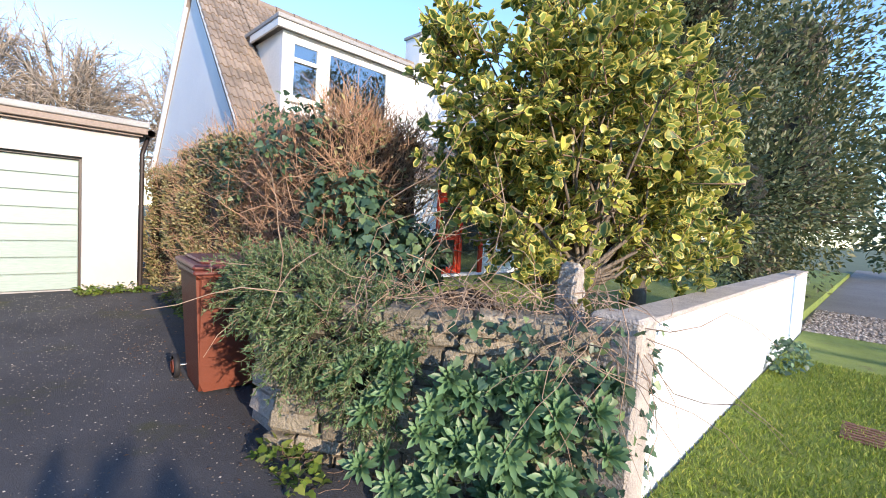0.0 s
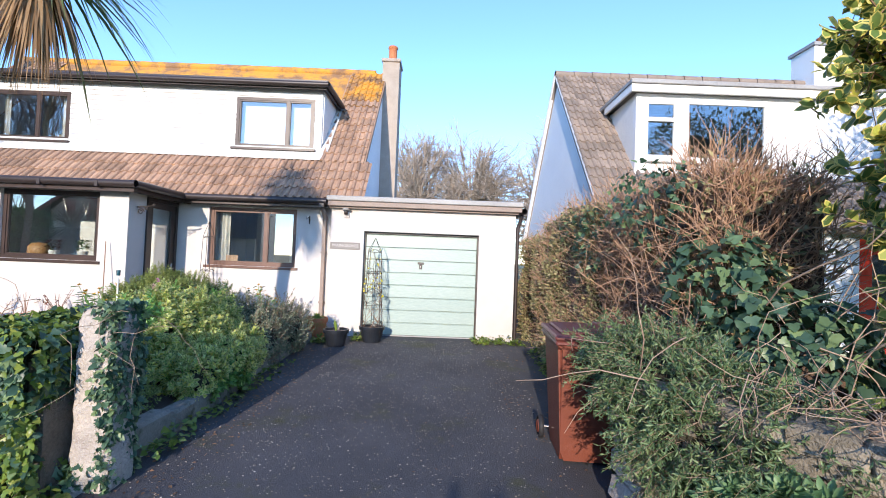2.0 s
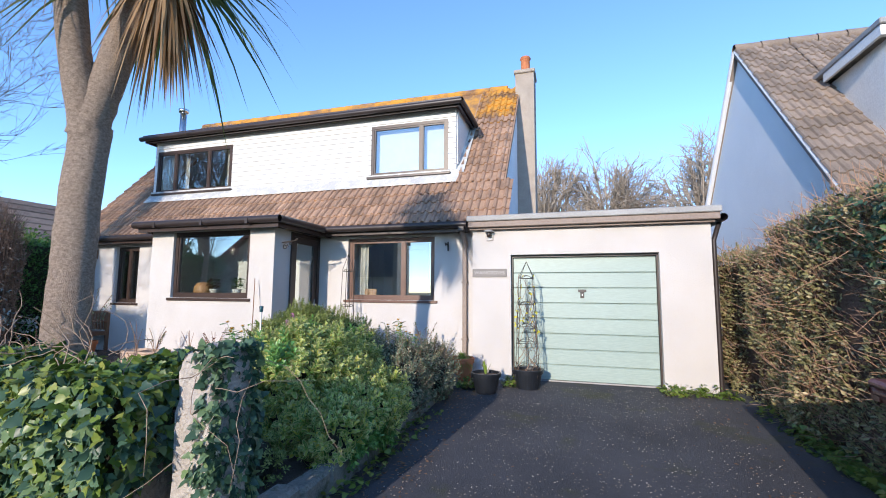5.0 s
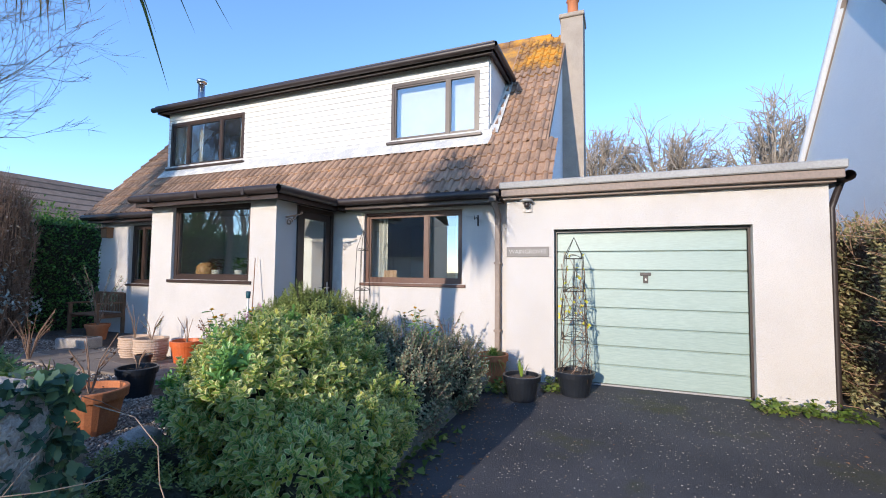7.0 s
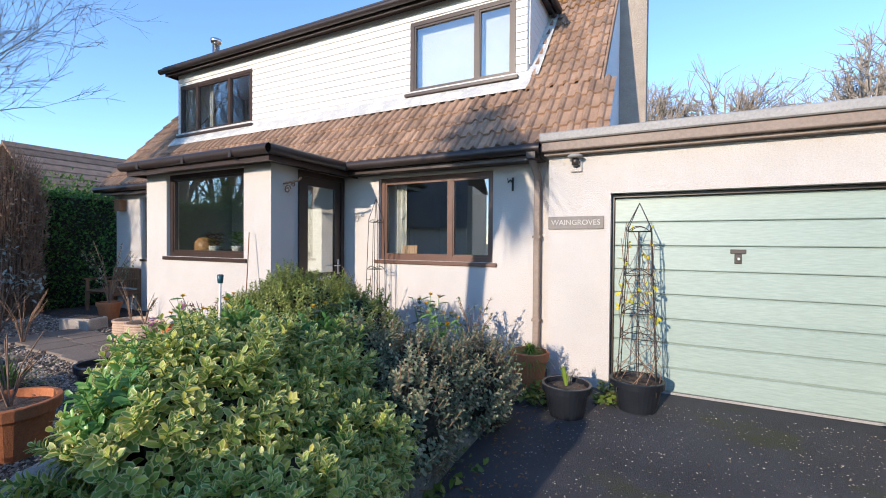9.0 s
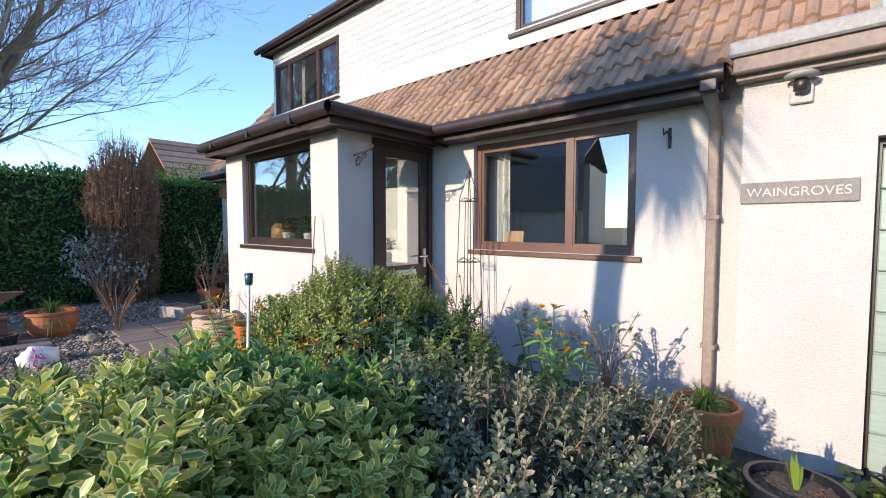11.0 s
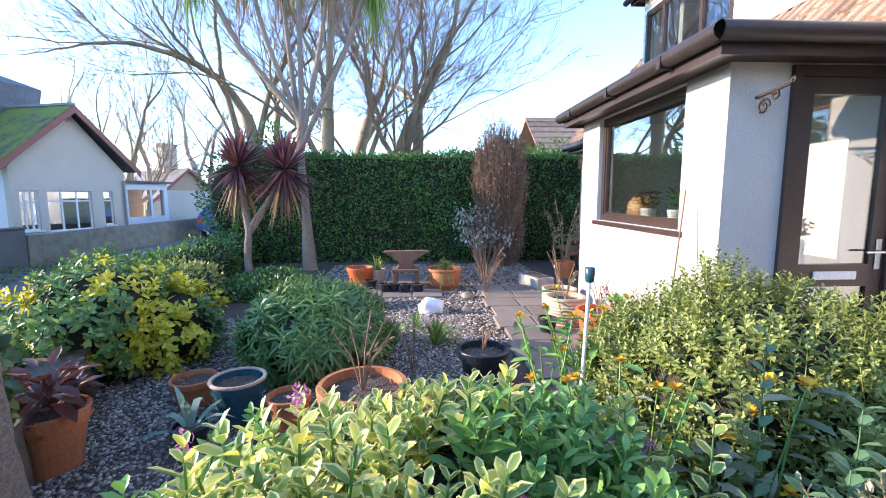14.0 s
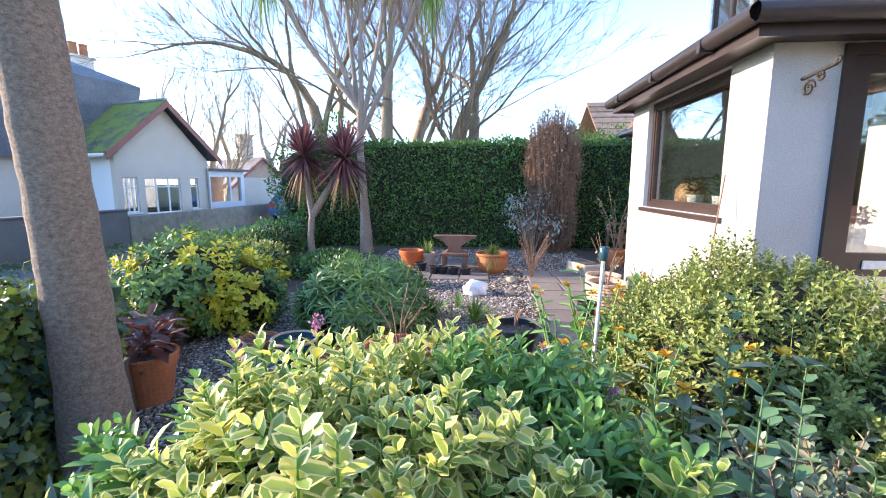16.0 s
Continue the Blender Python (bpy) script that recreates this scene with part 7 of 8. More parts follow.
part("body", boxes((-0.1, 0.1, -0.14, -0.002, 0, 0.2), bevel=0.004), WOOD, bx)
part("lid", boxes((-0.12, 0.12, -0.17, -0.002, 0.202, 0.222), bevel=0.003), WOOD, bx)

# ---- behind the panes ----


def curtain(x0, x1, y, z0, z1, label):
    n = 40
    V, F = [], []
    for i in range(n + 1):
        f = i / n
        x = x0 + (x1 - x0) * f
        d = 0.025 * math.sin(f * (x1 - x0) * 75)
        V += [(x, y + d, z0), (x, y + d, z1)]
        if i:
            F.append((2 * i - 2, 2 * i, 2 * i + 1, 2 * i - 1))
    t = tagged(empty("curtain", 0, 0), label, "curtain", "window curtains")
    np_mesh("cloth", V, F, None, CLOTH, t, True)
    tube_part("rail", [([(x0, y, z1 + 0.01), (x1, y, z1 + 0.01)], [0.012, 0.012])], WHITEPAINT, t, 6)


for x0, x1, y, z0, z1 in ((-4.72, -4.5, 8.70, 0.4, 2.3), (-3.3, -3.12, 8.70, 0.4, 2.3), (-10.2, -9.98, 8.70, 0.4, 2.28), (-10.3, -10.05, 9.26, 3.4, 4.7), (-8.5, -8.2, 9.26, 3.4, 4.7), (-9.75, -9.6, 9.26, 3.4, 4.7)):
    curtain(x0, x1, y, z0, z1, "pale curtain hanging beside the window")
for x0, x1, y, z in ((-4.73, -3.13, 8.56, 1.205), (-7.46, -5.96, 7.2, 1.245)):
    st("sill_board" if x0 > -5 else "sill_board_porch", boxes((x0, x1, y, y + 0.22, z - 0.03, z), bevel=0.004), WHITEPAINT if x0 < -5 else DARKWOOD, "inner window board", "window sill")
# blind added so its pale cloth stands in for sky reflected in the panes
bl = tagged(empty("roller_blind", 0, 0), "pale roller blind added behind the dormer window to lighten its panes", "blind")
part("cloth", boxes((-4.62, -3.08, 9.20, 9.205, 3.72, 4.69)), CLOTH, bl)
tube_part("roller", [([(-4.64, 9.205, 4.71), (-3.06, 9.205, 4.71)], [0.02, 0.02])], WHITEPAINT, bl, 8)
pf = tagged(empty("picture_frame", -4.42, 8.62, 1.208, 12), "pine picture frame leaning on the window board", "picture frame")
m = pose(0, 0, 0, -14, 0, 0)
b = bmesh.new()
box(b, -0.11, 0.11, 0, 0.012, 0, 0.20, 0.003, m)
part("back", b, PINE, pf)
orn = tagged(empty("candle_holder", -4.05, 8.66, 1.208), "small white branching ornament on the window board", "ornament")
for k in range(7):
    part("cup", lathe([(0.006, 0), (0.006, 0.03), (0.02, 0.035), (0.022, 0.055), (0.008, 0.05)], 10, -0.12 + 0.04 * k, 0.01 * (k % 2), 0.01 * (k % 3)), WHITEPAINT, orn)
part("base", boxes((-0.13, 0.13, -0.01, 0.02, 0, 0.012), bevel=0.003), IRON, orn)
for x, m, lab in ((-6.78, L_RUSSET, "russet-leaved plant in a white patterned pot"), (-6.3, L_EUPH, "green houseplant in a white patterned pot")):
    t = tagged(empty("houseplant", x, 7.32, 1.247), lab, "houseplant", "plants on the porch sill")
    part("planter", lathe([(0.06, 0), (0.075, 0.12), (0.08, 0.13), (0.07, 0.13)], 18), WHITEPAINT, t, smooth=True)
    k = 70
    a = RNG.uniform(0, 6.3, k)
    leaf_part("foliage", np.stack([np.cos(a) * RNG.uniform(0, 0.09, k), np.sin(a) * RNG.uniform(0, 0.09, k), RNG.uniform(0.13, 0.30, k)], 1), np.stack([np.cos(a), np.sin(a), RNG.uniform(-0.3, 0.7, k)], 1), np.tile((0, 0, 1.0), (k, 1)), RNG.uniform(0.05, 0.09, k), m, t, 0.6)
ck = tagged(empty("wicker_hamper", -7.15, 7.45, 1.247), "pale wicker basket on the porch window board", "basket")
part("body", lathe([(0.12, -0.0), (0.16, 0.08), (0.15, 0.18), (0.10, 0.24), (0.02, 0.25)], 20), PINE, ck, smooth=True)
st("wall_porch_inner", boxes((PORCH[0] + 0.155, -6.95, 8.36, 8.405, 0.09, 2.4), (-6.2, PORCH[1] - 0.16, 8.36, 8.405, 0.09, 2.4)), WHITEPAINT, "white inner porch wall", "wall")
cab = tagged(empty("sideboard", -4.1, 11.2, 0.08), "dark wooden sideboard in the room", "sideboard")
part("body", boxes((-0.9, 0.9, -0.25, 0.25, 0.0, 1.0), bevel=0.01), DARKWOOD, cab)
for k in range(3):
    part("door", boxes((-0.88 + k * 0.6, -0.32 + k * 0.6, -0.268, -0.252, 0.14, 0.96), bevel=0.005), DARKWOOD, cab)

# ---- bench ----
bn = tagged(empty("garden_bench", -11.15, 8.15, 0.02, 0), "weathered hardwood garden bench by the house wall", "bench")
for sx in (-0.45, 0.45):
    part("leg", boxes((sx - 0.03, sx + 0.03, -0.30, -0.24, 0, 0.62), bevel=0.005), WOOD, bn)
    part("leg", boxes((sx - 0.03, sx + 0.03, 0.20, 0.26, 0, 0.85), bevel=0.005), WOOD, bn)
    part("armrest", boxes((sx - 0.04, sx + 0.04, -0.34, 0.198, 0.622, 0.655), bevel=0.005), WOOD, bn)
    part("side_rail", boxes((sx - 0.02, sx + 0.02, -0.238, 0.198, 0.34, 0.40)), WOOD, bn)
for k in range(6):
    part("seat_slat", boxes((-0.48, 0.48, -0.30 + k * 0.085, -0.235 + k * 0.085, 0.402, 0.425), bevel=0.003), WOOD, bn)
for k in range(9):
    part("back_slat", boxes((-0.40 + k * 0.093, -0.345 + k * 0.093, 0.22, 0.24, 0.45, 0.79), bevel=0.003), WOOD, bn)
part("back_rail", boxes((-0.418, 0.418, 0.205, 0.255, 0.792, 0.86), bevel=0.006), WOOD, bn)

# ---- anvil on its stand ----
av = tagged(empty("anvil", -9.42, 4.78, 0.02, 90), "rusty iron anvil on a low stand before the hedge", "anvil")
prof = [(-0.36, 0.60), (-0.34, 0.62), (0.22, 0.62), (0.38, 0.615), (0.36, 0.59), (0.20, 0.52), (0.11, 0.46), (0.09, 0.40), (0.16, 0.34), (-0.16, 0.34), (-0.09, 0.40), (-0.11, 0.46), (-0.20, 0.54)]
b = prism(prof, -0.07, 0.07, "y")
bmesh.ops.bevel(b, geom=b.edges[:], offset=0.012, segments=1, affect="EDGES")
part("body", b, RUST, av)
for sx, sy in ((-0.17, -0.12), (0.17, -0.12), (-0.17, 0.12), (0.17, 0.12)):
    part("leg", boxes((sx - 0.035, sx + 0.035, sy - 0.035, sy + 0.035, 0, 0.29), bevel=0.006), RUST, av)
part("stand_top", boxes((-0.22, 0.22, -0.17, 0.17, 0.292, 0.338), bevel=0.006), RUST, av)
tg = tagged(empty("stone_trough", -9.4, 6.9, 0.02, 20), "small grey stone planting trough", "trough")
b = boxes((-0.28, 0.28, -0.17, 0.17, 0, 0.20), bevel=0.02)
for v in b.verts:
    v.co += noise.noise_vector(v.co * 7) * 0.012
part("body", b, GRANITE, tg)
part("soil", boxes((-0.22, 0.22, -0.12, 0.12, 0.19, 0.205)), SOIL, tg)


def boulder(x, y, r, material, label):
    b = bmesh.new()
    bmesh.ops.create_icosphere(b, subdivisions=3, radius=r)
    for v in b.verts:
        v.co *= 1 + 0.35 * noise.noise(v.co * 2.2 / r + Vector((x, y, 0)))
        v.co.z = max(-0.3 * r, v.co.z * 0.8)
    t = link_bm("boulder", b, material, None, True)
    t.matrix_world = pose(x, y, 0.02 + 0.25 * r)
    tagged(t, label, "stone", "garden stones")


boulder(-8.0, 5.15, 0.17, RENDER_NB, "large whitish quartz stone in the gravel")
boulder(-4.25, 4.55, 0.17, GRANITE, "pale granite stone by the bush")
for x, y, r in ((-8.7, 5.7, 0.09), (-4.5, 4.2, 0.12), (-7.9, 5.6, 0.08), (-6.9, 3.4, 0.10)):
    boulder(x, y, r, STONE, "rough garden stone in the gravel")

# ---- bungalow across the lane ----
U, Vv = Vector((-0.9717, 0.2364, 0)), Vector((-0.2364, -0.9717, 0))
bung = tagged(new("bungalow"), "cream rendered bungalow with mossy slate roof and red bargeboards", "house")
bung.matrix_world = Matrix(((U.x, Vv.x, 0, -17.9), (U.y, Vv.y, 0, -6.65), (0, 0, 1, -0.3), (0, 0, 0, 1)))
E0 = 2.72
BW = [(-1.68, -1.14, 0.78, 2.02), (-0.90, 0.56, 0.70, 2.02), (1.00, 1.36, 0.80, 2.02)]
part("wall", wall_y(-1.9, 1.9, 0, E0, 0, 0.2, BW), BUNGALOW, bung)
part("gable_wall", prism([(-1.9, E0), (1.9, E0), (0, 4.62)], 0.0, 0.2, "y"), BUNGALOW, bung)
part("wall", boxes((1.7, 1.9, 0.201, 6, 0, E0)), BUNGALOW, bung)
part("wall", boxes((-1.9, -1.7, 0.201, 2.6, 0, E0)), RENDER_NB, bung, "white side wall")
part("wall", boxes((-6.5, -1.905, 2.4, 2.6, 0, E0)), BUNGALOW, bung)
# lining in a dark colour that paints the dim room behind the windows
part("inner_wall", boxes((-1.69, 1.69, 1.6, 1.7, 0, E0), (-1.69, 1.69, 0.21, 1.59, 0, 0.05), (-1.69, 1.69, 0.21, 1.59, 2.5, 2.55)), CARPET, bung)
for x0, x1, z0, z1 in BW:
    w = part("window", boxes((x0, x1, 0.06, 0.11, z0, z0 + 0.05), (x0, x1, 0.06, 0.11, z1 - 0.05, z1), (x0, x0 + 0.05, 0.06, 0.11, z0 + 0.05, z1 - 0.05), (x1 - 0.05, x1, 0.06, 0.11, z0 + 0.05, z1 - 0.05), (x0 + 0.05, x1 - 0.05, 0.065, 0.105, z1 - 0.36, z1 - 0.31), *([(x0 + (x1 - x0) * f - 0.03, x0 + (x1 - x0) * f + 0.03, 0.066, 0.104, z0 + 0.05, z1 - 0.05) for f in (0.33, 0.67)] if x1 - x0 > 0.5 else [])), WHITEPAINT, bung, "white window frame")
    part("pane", boxes((x0 + 0.05, x1 - 0.05, 0.08, 0.086, z0 + 0.05, z1 - 0.05)), GLASS, w).visible_shadow = False
    part("sill", boxes((x0 - 0.05, x1 + 0.05, -0.06, 0.06, z0 - 0.05, z0 - 0.003)), WHITEPAINT, w)


def slope(u0, u1, pts, thick=0.1):
    """A roof slope along u (four corners given)."""
    b = bmesh.new()
    lo = [b.verts.new(p) for p in pts]
    hi = [b.verts.new((p[0], p[1], p[2] + thick)) for p in pts]
    b.faces.new(lo), b.faces.new(hi)
    for i in range(4):
        b.faces.new((lo[i], lo[(i + 1) % 4], hi[(i + 1) % 4], hi[i]))
    return b


part("roof", slope(0, 0, [(-2.3, -0.3, E0 + 0.02), (0, -0.3, 4.75), (0, 4.5, 4.75), (-2.3, 4.5, E0 + 0.02)]), MOSSROOF, bung, "mossy slate roof")
part("roof", slope(0, 0, [(2.3, -0.3, E0 + 0.02), (0, -0.3, 4.75), (0, 4.5, 4.75), (2.3, 4.5, E0 + 0.02)]), SLATEROOF, bung, "grey slate roof")
part("roof", slope(0, 0, [(-6.6, 2.5, 5.6), (1.2, 2.5, 5.6), (-0.6, 6.9, 7.4), (-6.6, 6.9, 7.4)]), SLATEROOF, bung, "grey slate roof")
part("roof", slope(0, 0, [(-6.6, 2.1, E0 - 0.1), (0.2, 2.1, E0 - 0.1), (1.2, 2.49, 5.59), (-6.6, 2.49, 5.59)]), SLATEROOF, bung, "grey slate roof")
part("roof", slope(0, 0, [(-6.6, 11.3, 5.6), (1.2, 11.3, 5.6), (-0.6, 6.91, 7.4), (-6.6, 6.91, 7.4)]), SLATEROOF, bung, "grey slate roof")
part("wall", boxes((-6.5, 1.0, 4.6, 11.2, 0, 5.5)), BUNGALOW, bung)
for s in (-1, 1):
    part("bargeboard", slope(0, 0, [(s * 2.32, -0.34, E0 - 0.15), (0, -0.34, 4.58), (0, -0.29, 4.58), (s * 2.32, -0.29, E0 - 0.15)], 0.24), PINKTRIM, bung, "faded red bargeboard")
part("ridge", boxes((-0.07, 0.07, -0.3, 3.2, 4.82, 4.9)), LEADGREY, bung)
tube_part("gutter", [([(-2.33, -0.25, E0 + 0.0), (-2.33, 2.2, E0 + 0.0)], [0.06, 0.06])], WHITEPAINT, bung, 8)
tube_part("downpipe", [([(1.8, -0.06, E0 - 0.3), (1.8, -0.06, 0.0)], [0.04, 0.04])], LEADGREY, bung, 8)
ch = part("chimney", boxes((1.002, 1.85, 6.0, 6.5, 0, 7.2), (0.94, 1.92, 5.94, 6.56, 7.202, 7.3)), BUNGALOW, bung)
for k in (1.2, 1.62):
    part("chimney_pot", lathe([(0.17, 7.302), (0.15, 7.75), (0.18, 7.83)], 10, k, 6.25), TERRA, ch)
part("lean_to", wall_y(1.91, 4.4, 0, 2.35, 0.5, 0.6, [(2.0, 2.35, 1.0, 2.1), (2.45, 3.5, 1.0, 2.1), (3.6, 4.2, 1.0, 2.1)]), RENDER_NB, bung, "pale lean-to with windows")
part("lean_to_back", boxes((1.91, 4.4, 1.8, 1.9, 0, 2.35)), TERRA_PALE, bung)
part("lean_to_roof", boxes((1.91, 4.6, 0.35, 2.4, 2.36, 2.46)), SLATEROOF, bung)
part("side_wall", boxes((4.41, 9.0, 0.7, 0.9, 0, 2.1)), BUNGALOW, bung)
bw = tagged(empty("wall_lane_boundary", 0, 0), "low grey block wall along the lane", "garden wall", kind="structure")
part("wall_body", boxes((-13.9, -9.0, -5.12, -4.92, -0.31, 0.72), bevel=0.01), BLOCKWALL, bw)
part("wall_body", boxes((-40, -13.95, -5.12, -4.92, -0.31, 0.55), bevel=0.01), STONE, bw, "dark low stone wall")
part("coping", boxes((-13.92, -8.98, -5.16, -4.88, 0.722, 0.77), bevel=0.01), BLOCKWALL, bw)
ground_ivy(-15, -6.5, -4.85, -3.3, 2600, -0.24, "leafy bank along the lane's far edge")

h2 = tagged(empty("far_cottage", -31.5, -9.9, -1.35, 145), "small cottage with slate roof and orange-red bargeboards", "house")
part("wall", boxes((-2.2, 2.2, 0, 6, 0, 2.6)), BUNGALOW, h2)
part("gable_wall", prism([(-2.2, 2.602), (2.2, 2.602), (0, 4.5)], 0.0, 0.2, "y"), TERRA_PALE, h2)
for s in (-1, 1):
    part("roof", slope(0, 0, [(s * 2.6, -0.2, 2.3), (0, -0.2, 4.6), (0, 6.2, 4.6), (s * 2.6, 6.2, 2.3)]), SLATEROOF, h2, "grey slate roof")
    part("bargeboard", slope(0, 0, [(s * 2.6, -0.26, 2.2), (0, -0.26, 4.5), (0, -0.21, 4.5), (s * 2.6, -0.21, 2.2)], 0.18), PINKTRIM, h2, "red bargeboard")
part("chimney", boxes((-0.45, 0.45, 2.0, 2.7, 4.5, 6.2), (-0.52, 0.52, 1.93, 2.77, 6.202, 6.35)), BUNGALOW, h2)
h3 = tagged(empty("far_house", 0, 0), "house with brown tiled roof behind the garden hedge", "house")
part("wall", boxes((-25.0, -18.0, 9.75, 17, -0.3, 2.6)), RENDER_NB, h3)
part("roof", slope(0, 0, [(-17.3, 9.35, 2.3), (-17.3, 17.4, 2.3), (-20.5, 17.4, 4.55), (-20.5, 9.35, 4.55)]), TILE, h3, "brown tiled roof")
part("roof", slope(0, 0, [(-24.5, 9.35, 2.3), (-24.5, 17.4, 2.3), (-20.5, 17.4, 4.55), (-20.5, 9.35, 4.55)]), TILE, h3, "brown tiled roof")
for k in range(9):
    part("tile_course", slope(0, 0, [(-17.28 - k * 0.355, 9.30, 2.42 + k * 0.25), (-17.28 - k * 0.355, 17.4, 2.42 + k * 0.25), (-17.6 - k * 0.355, 17.4, 2.62 + k * 0.25), (-17.6 - k * 0.355, 9.30, 2.62 + k * 0.25)], 0.05), TILE, h3)
shrub("background_shrub", [(-15.5, 8.0, 1.6, 1.0, 1.2, 1.5), (-16.5, 9.5, 1.8, 1.2, 1.3, 1.5)], 5000, 0.11, L_STRAP, "bright green shrub behind the hedge", inner=HEART)
shrub("background_shrub", [(-30, 4.0, 2.2, 3.5, 3.0, 1.9), (-31, 9.0, 2.4, 3.0, 3.0, 1.8)], 5000, 0.3, L_HOLM, "dark flat-topped conifer far behind the hedge", inner=HEART)
shrub("background_shrub", [(-15.0, 1.0, 1.5, 1.3, 1.2, 1.9), (-16.5, -0.6, 1.4, 1.4, 1.2, 1.7)], 6000, 0.12, L_HEDGE, "dark evergreen shrub at the hedge end", inner=HEART)
shrub("background_shrub", [(14, 2.2, 0.9, 2.5, 0.8, 1.1), (18, 3.0, 1.4, 2.5, 1.2, 1.6)], 5000, 0.14, L_HOLM, "green shrubs along the track", inner=HEART)
CARBLUE = surf("blue_car_paint", (0.03, 0.07, 0.22), (0.05, 0.10, 0.28), 2, 40, 0.25, 0.0)
car = tagged(empty("parked_car", -22.5, -3.3, LANE_Z, 85), "small blue hatchback parked on the lane", "car")
b = prism([(-1.9, 0.35), (-1.85, 0.75), (-1.5, 0.90), (-0.9, 0.96), (-0.35, 1.42), (1.1, 1.46), (1.7, 1.0), (1.85, 0.9), (1.9, 0.35)], -0.82, 0.82, "y")
for v in b.verts:
    if v.co.z > 1.0:
        v.co.y *= 0.82
bmesh.ops.bevel(b, geom=b.edges[:], offset=0.06, segments=2, affect="EDGES")
car.rotation_euler = (0, 0, 0)
part("body", b, CARBLUE, car)
part("rear_window", prism([(1.14, 1.38), (1.66, 0.99), (1.69, 0.99), (1.17, 1.40)], -0.6, 0.6, "y"), GLASS, car)
for sx in (-1.2, 1.2):
    for sy in (-0.76, 0.76):
        w = tube_part("wheel", [([(sx, sy - 0.08, 0.30), (sx, sy - 0.07, 0.30), (sx, sy + 0.07, 0.30), (sx, sy + 0.08, 0.30)], [0.27, 0.30, 0.30, 0.27])], RUBBER, car, 18, smooth=False)
        tube_part("rim", [([(sx, sy - 0.085, 0.30), (sx, sy + 0.085, 0.30)], [0.18, 0.18])], STEEL, w, 12, smooth=False)
for s in (-0.62, 0.62):
    part("tail_light", boxes((1.84, 1.90, s - 0.13, s + 0.13, 0.70, 0.92), bevel=0.02), REDPAINT, car, "red tail light")

# ---- gravel, litter, grass ----


def scatter(name, n, area, size, z, material, label, flat=0.6, category="gravel"):
    """Uneven pebbles laid over the ground, too many to count."""
    oct_ = np.array([(1, 0, 0), (-1, 0, 0), (0, 1, 0), (0, -1, 0), (0, 0, 1), (0, 0, -1)], float)
    f8 = np.array([(0, 2, 4), (2, 1, 4), (1, 3, 4), (3, 0, 4), (2, 0, 5), (1, 2, 5), (3, 1, 5), (0, 3, 5)])
    P = area(n)
    s = size * RNG.uniform(0.45, 1.4, (n, 1, 1))
    a = RNG.uniform(0, 6.3, n)
    sh = oct_[None] * RNG.uniform(0.6, 1.3, (n, 6, 1))
    X = sh[..., 0] * np.cos(a)[:, None] - sh[..., 1] * np.sin(a)[:, None]
    Y = sh[..., 0] * np.sin(a)[:, None] + sh[..., 1] * np.cos(a)[:, None]
    V = np.stack([X, Y, sh[..., 2] * flat], 2) * s
    V[..., 0] += P[:, 0:1]
    V[..., 1] += P[:, 1:2]
    V[..., 2] += (np.array([z(y) for y in P[:, 1]])[:, None] if callable(z) else z) + s[..., 0] * 0.25
    F = (f8[None] + (np.arange(n) * 6)[:, None, None]).reshape(-1, 3)
    ob = np_mesh(name, V.reshape(-1, 3), F, None, material)
    return tagged(ob, label, category, kind="stuff")


def rect(x0, x1, y0, y1):
    return lambda n: np.stack([RNG.uniform(x0, x1, n), RNG.uniform(y0, y1, n)], 1)


m_, nt_, p__ = nodes_of("mixed_pebbles")
g_ = nt_.nodes.new("ShaderNodeNewGeometry")
nt_.links.new(ramp(nt_, g_.outputs["Random Per Island"], [(0.0, (0.12, 0.095, 0.078)), (0.4, (0.24, 0.20, 0.165)), (0.8, (0.38, 0.33, 0.28)), (1.0, (0.56, 0.51, 0.46))]), p__.inputs["Base Color"])
p__.inputs["Roughness"].default_value = 0.85
PEBBLE = m_
scatter("gravel", 30000, rect(-7.8, -4.3, 2.5, 5.6), 0.014, 0.02, PEBBLE, "mixed grey and buff gravel of the front garden")
scatter("gravel_far", 20000, rect(-11.9, -6.6, 3.2, 7.2), 0.02, 0.02, PEBBLE, "mixed gravel towards the hedge")
scatter("gravel_track", 5000, rect(9.5, 13, -0.9, 0.8), 0.03, -0.18, PEBBLE, "pale gravel on the track")
scatter("drive_grit", 6000, rect(-2.3, 0.85, 1.0, 7.9), 0.006, drive_z, PEBBLE, "loose grit on the drive", 0.5, "grit")


def litter(n, x0, x1, y0, y1, z, size, label):
    P = np.stack([RNG.uniform(x0, x1, n), RNG.uniform(y0, y1, n), np.zeros(n)], 1)
    P[:, 2] = [z(y) for y in P[:, 1]]
    t = tagged(leaf_part("leaf_litter", P + np.array((0, 0, 0.006)), RNG.normal(size=(n, 3)) * np.array((1, 1, 0.12)), np.tile((0, 0, 1.0), (n, 1)) + RNG.normal(size=(n, 3)) * 0.2, RNG.uniform(0.5, 1.4, n) * size, L_BROWN, None, 0.5, "small"), label, "leaf litter", kind="stuff")


litter(420, -2.44, -1.9, 2.6, 7.2, drive_z, 0.035, "dry brown leaves along the drive edge")
litter(160, -1.9, 1.2, 1.2, 7.8, drive_z, 0.022, "few scattered leaves on the drive")
litter(260, 0.5, 1.25, 1.6, 7.5, drive_z, 0.03, "dry leaves beside the hedge")
litter(500, -12, -9, 5.5, 8.2, lambda y: 0.03, 0.045, "fallen leaves on the ground by the hedge")


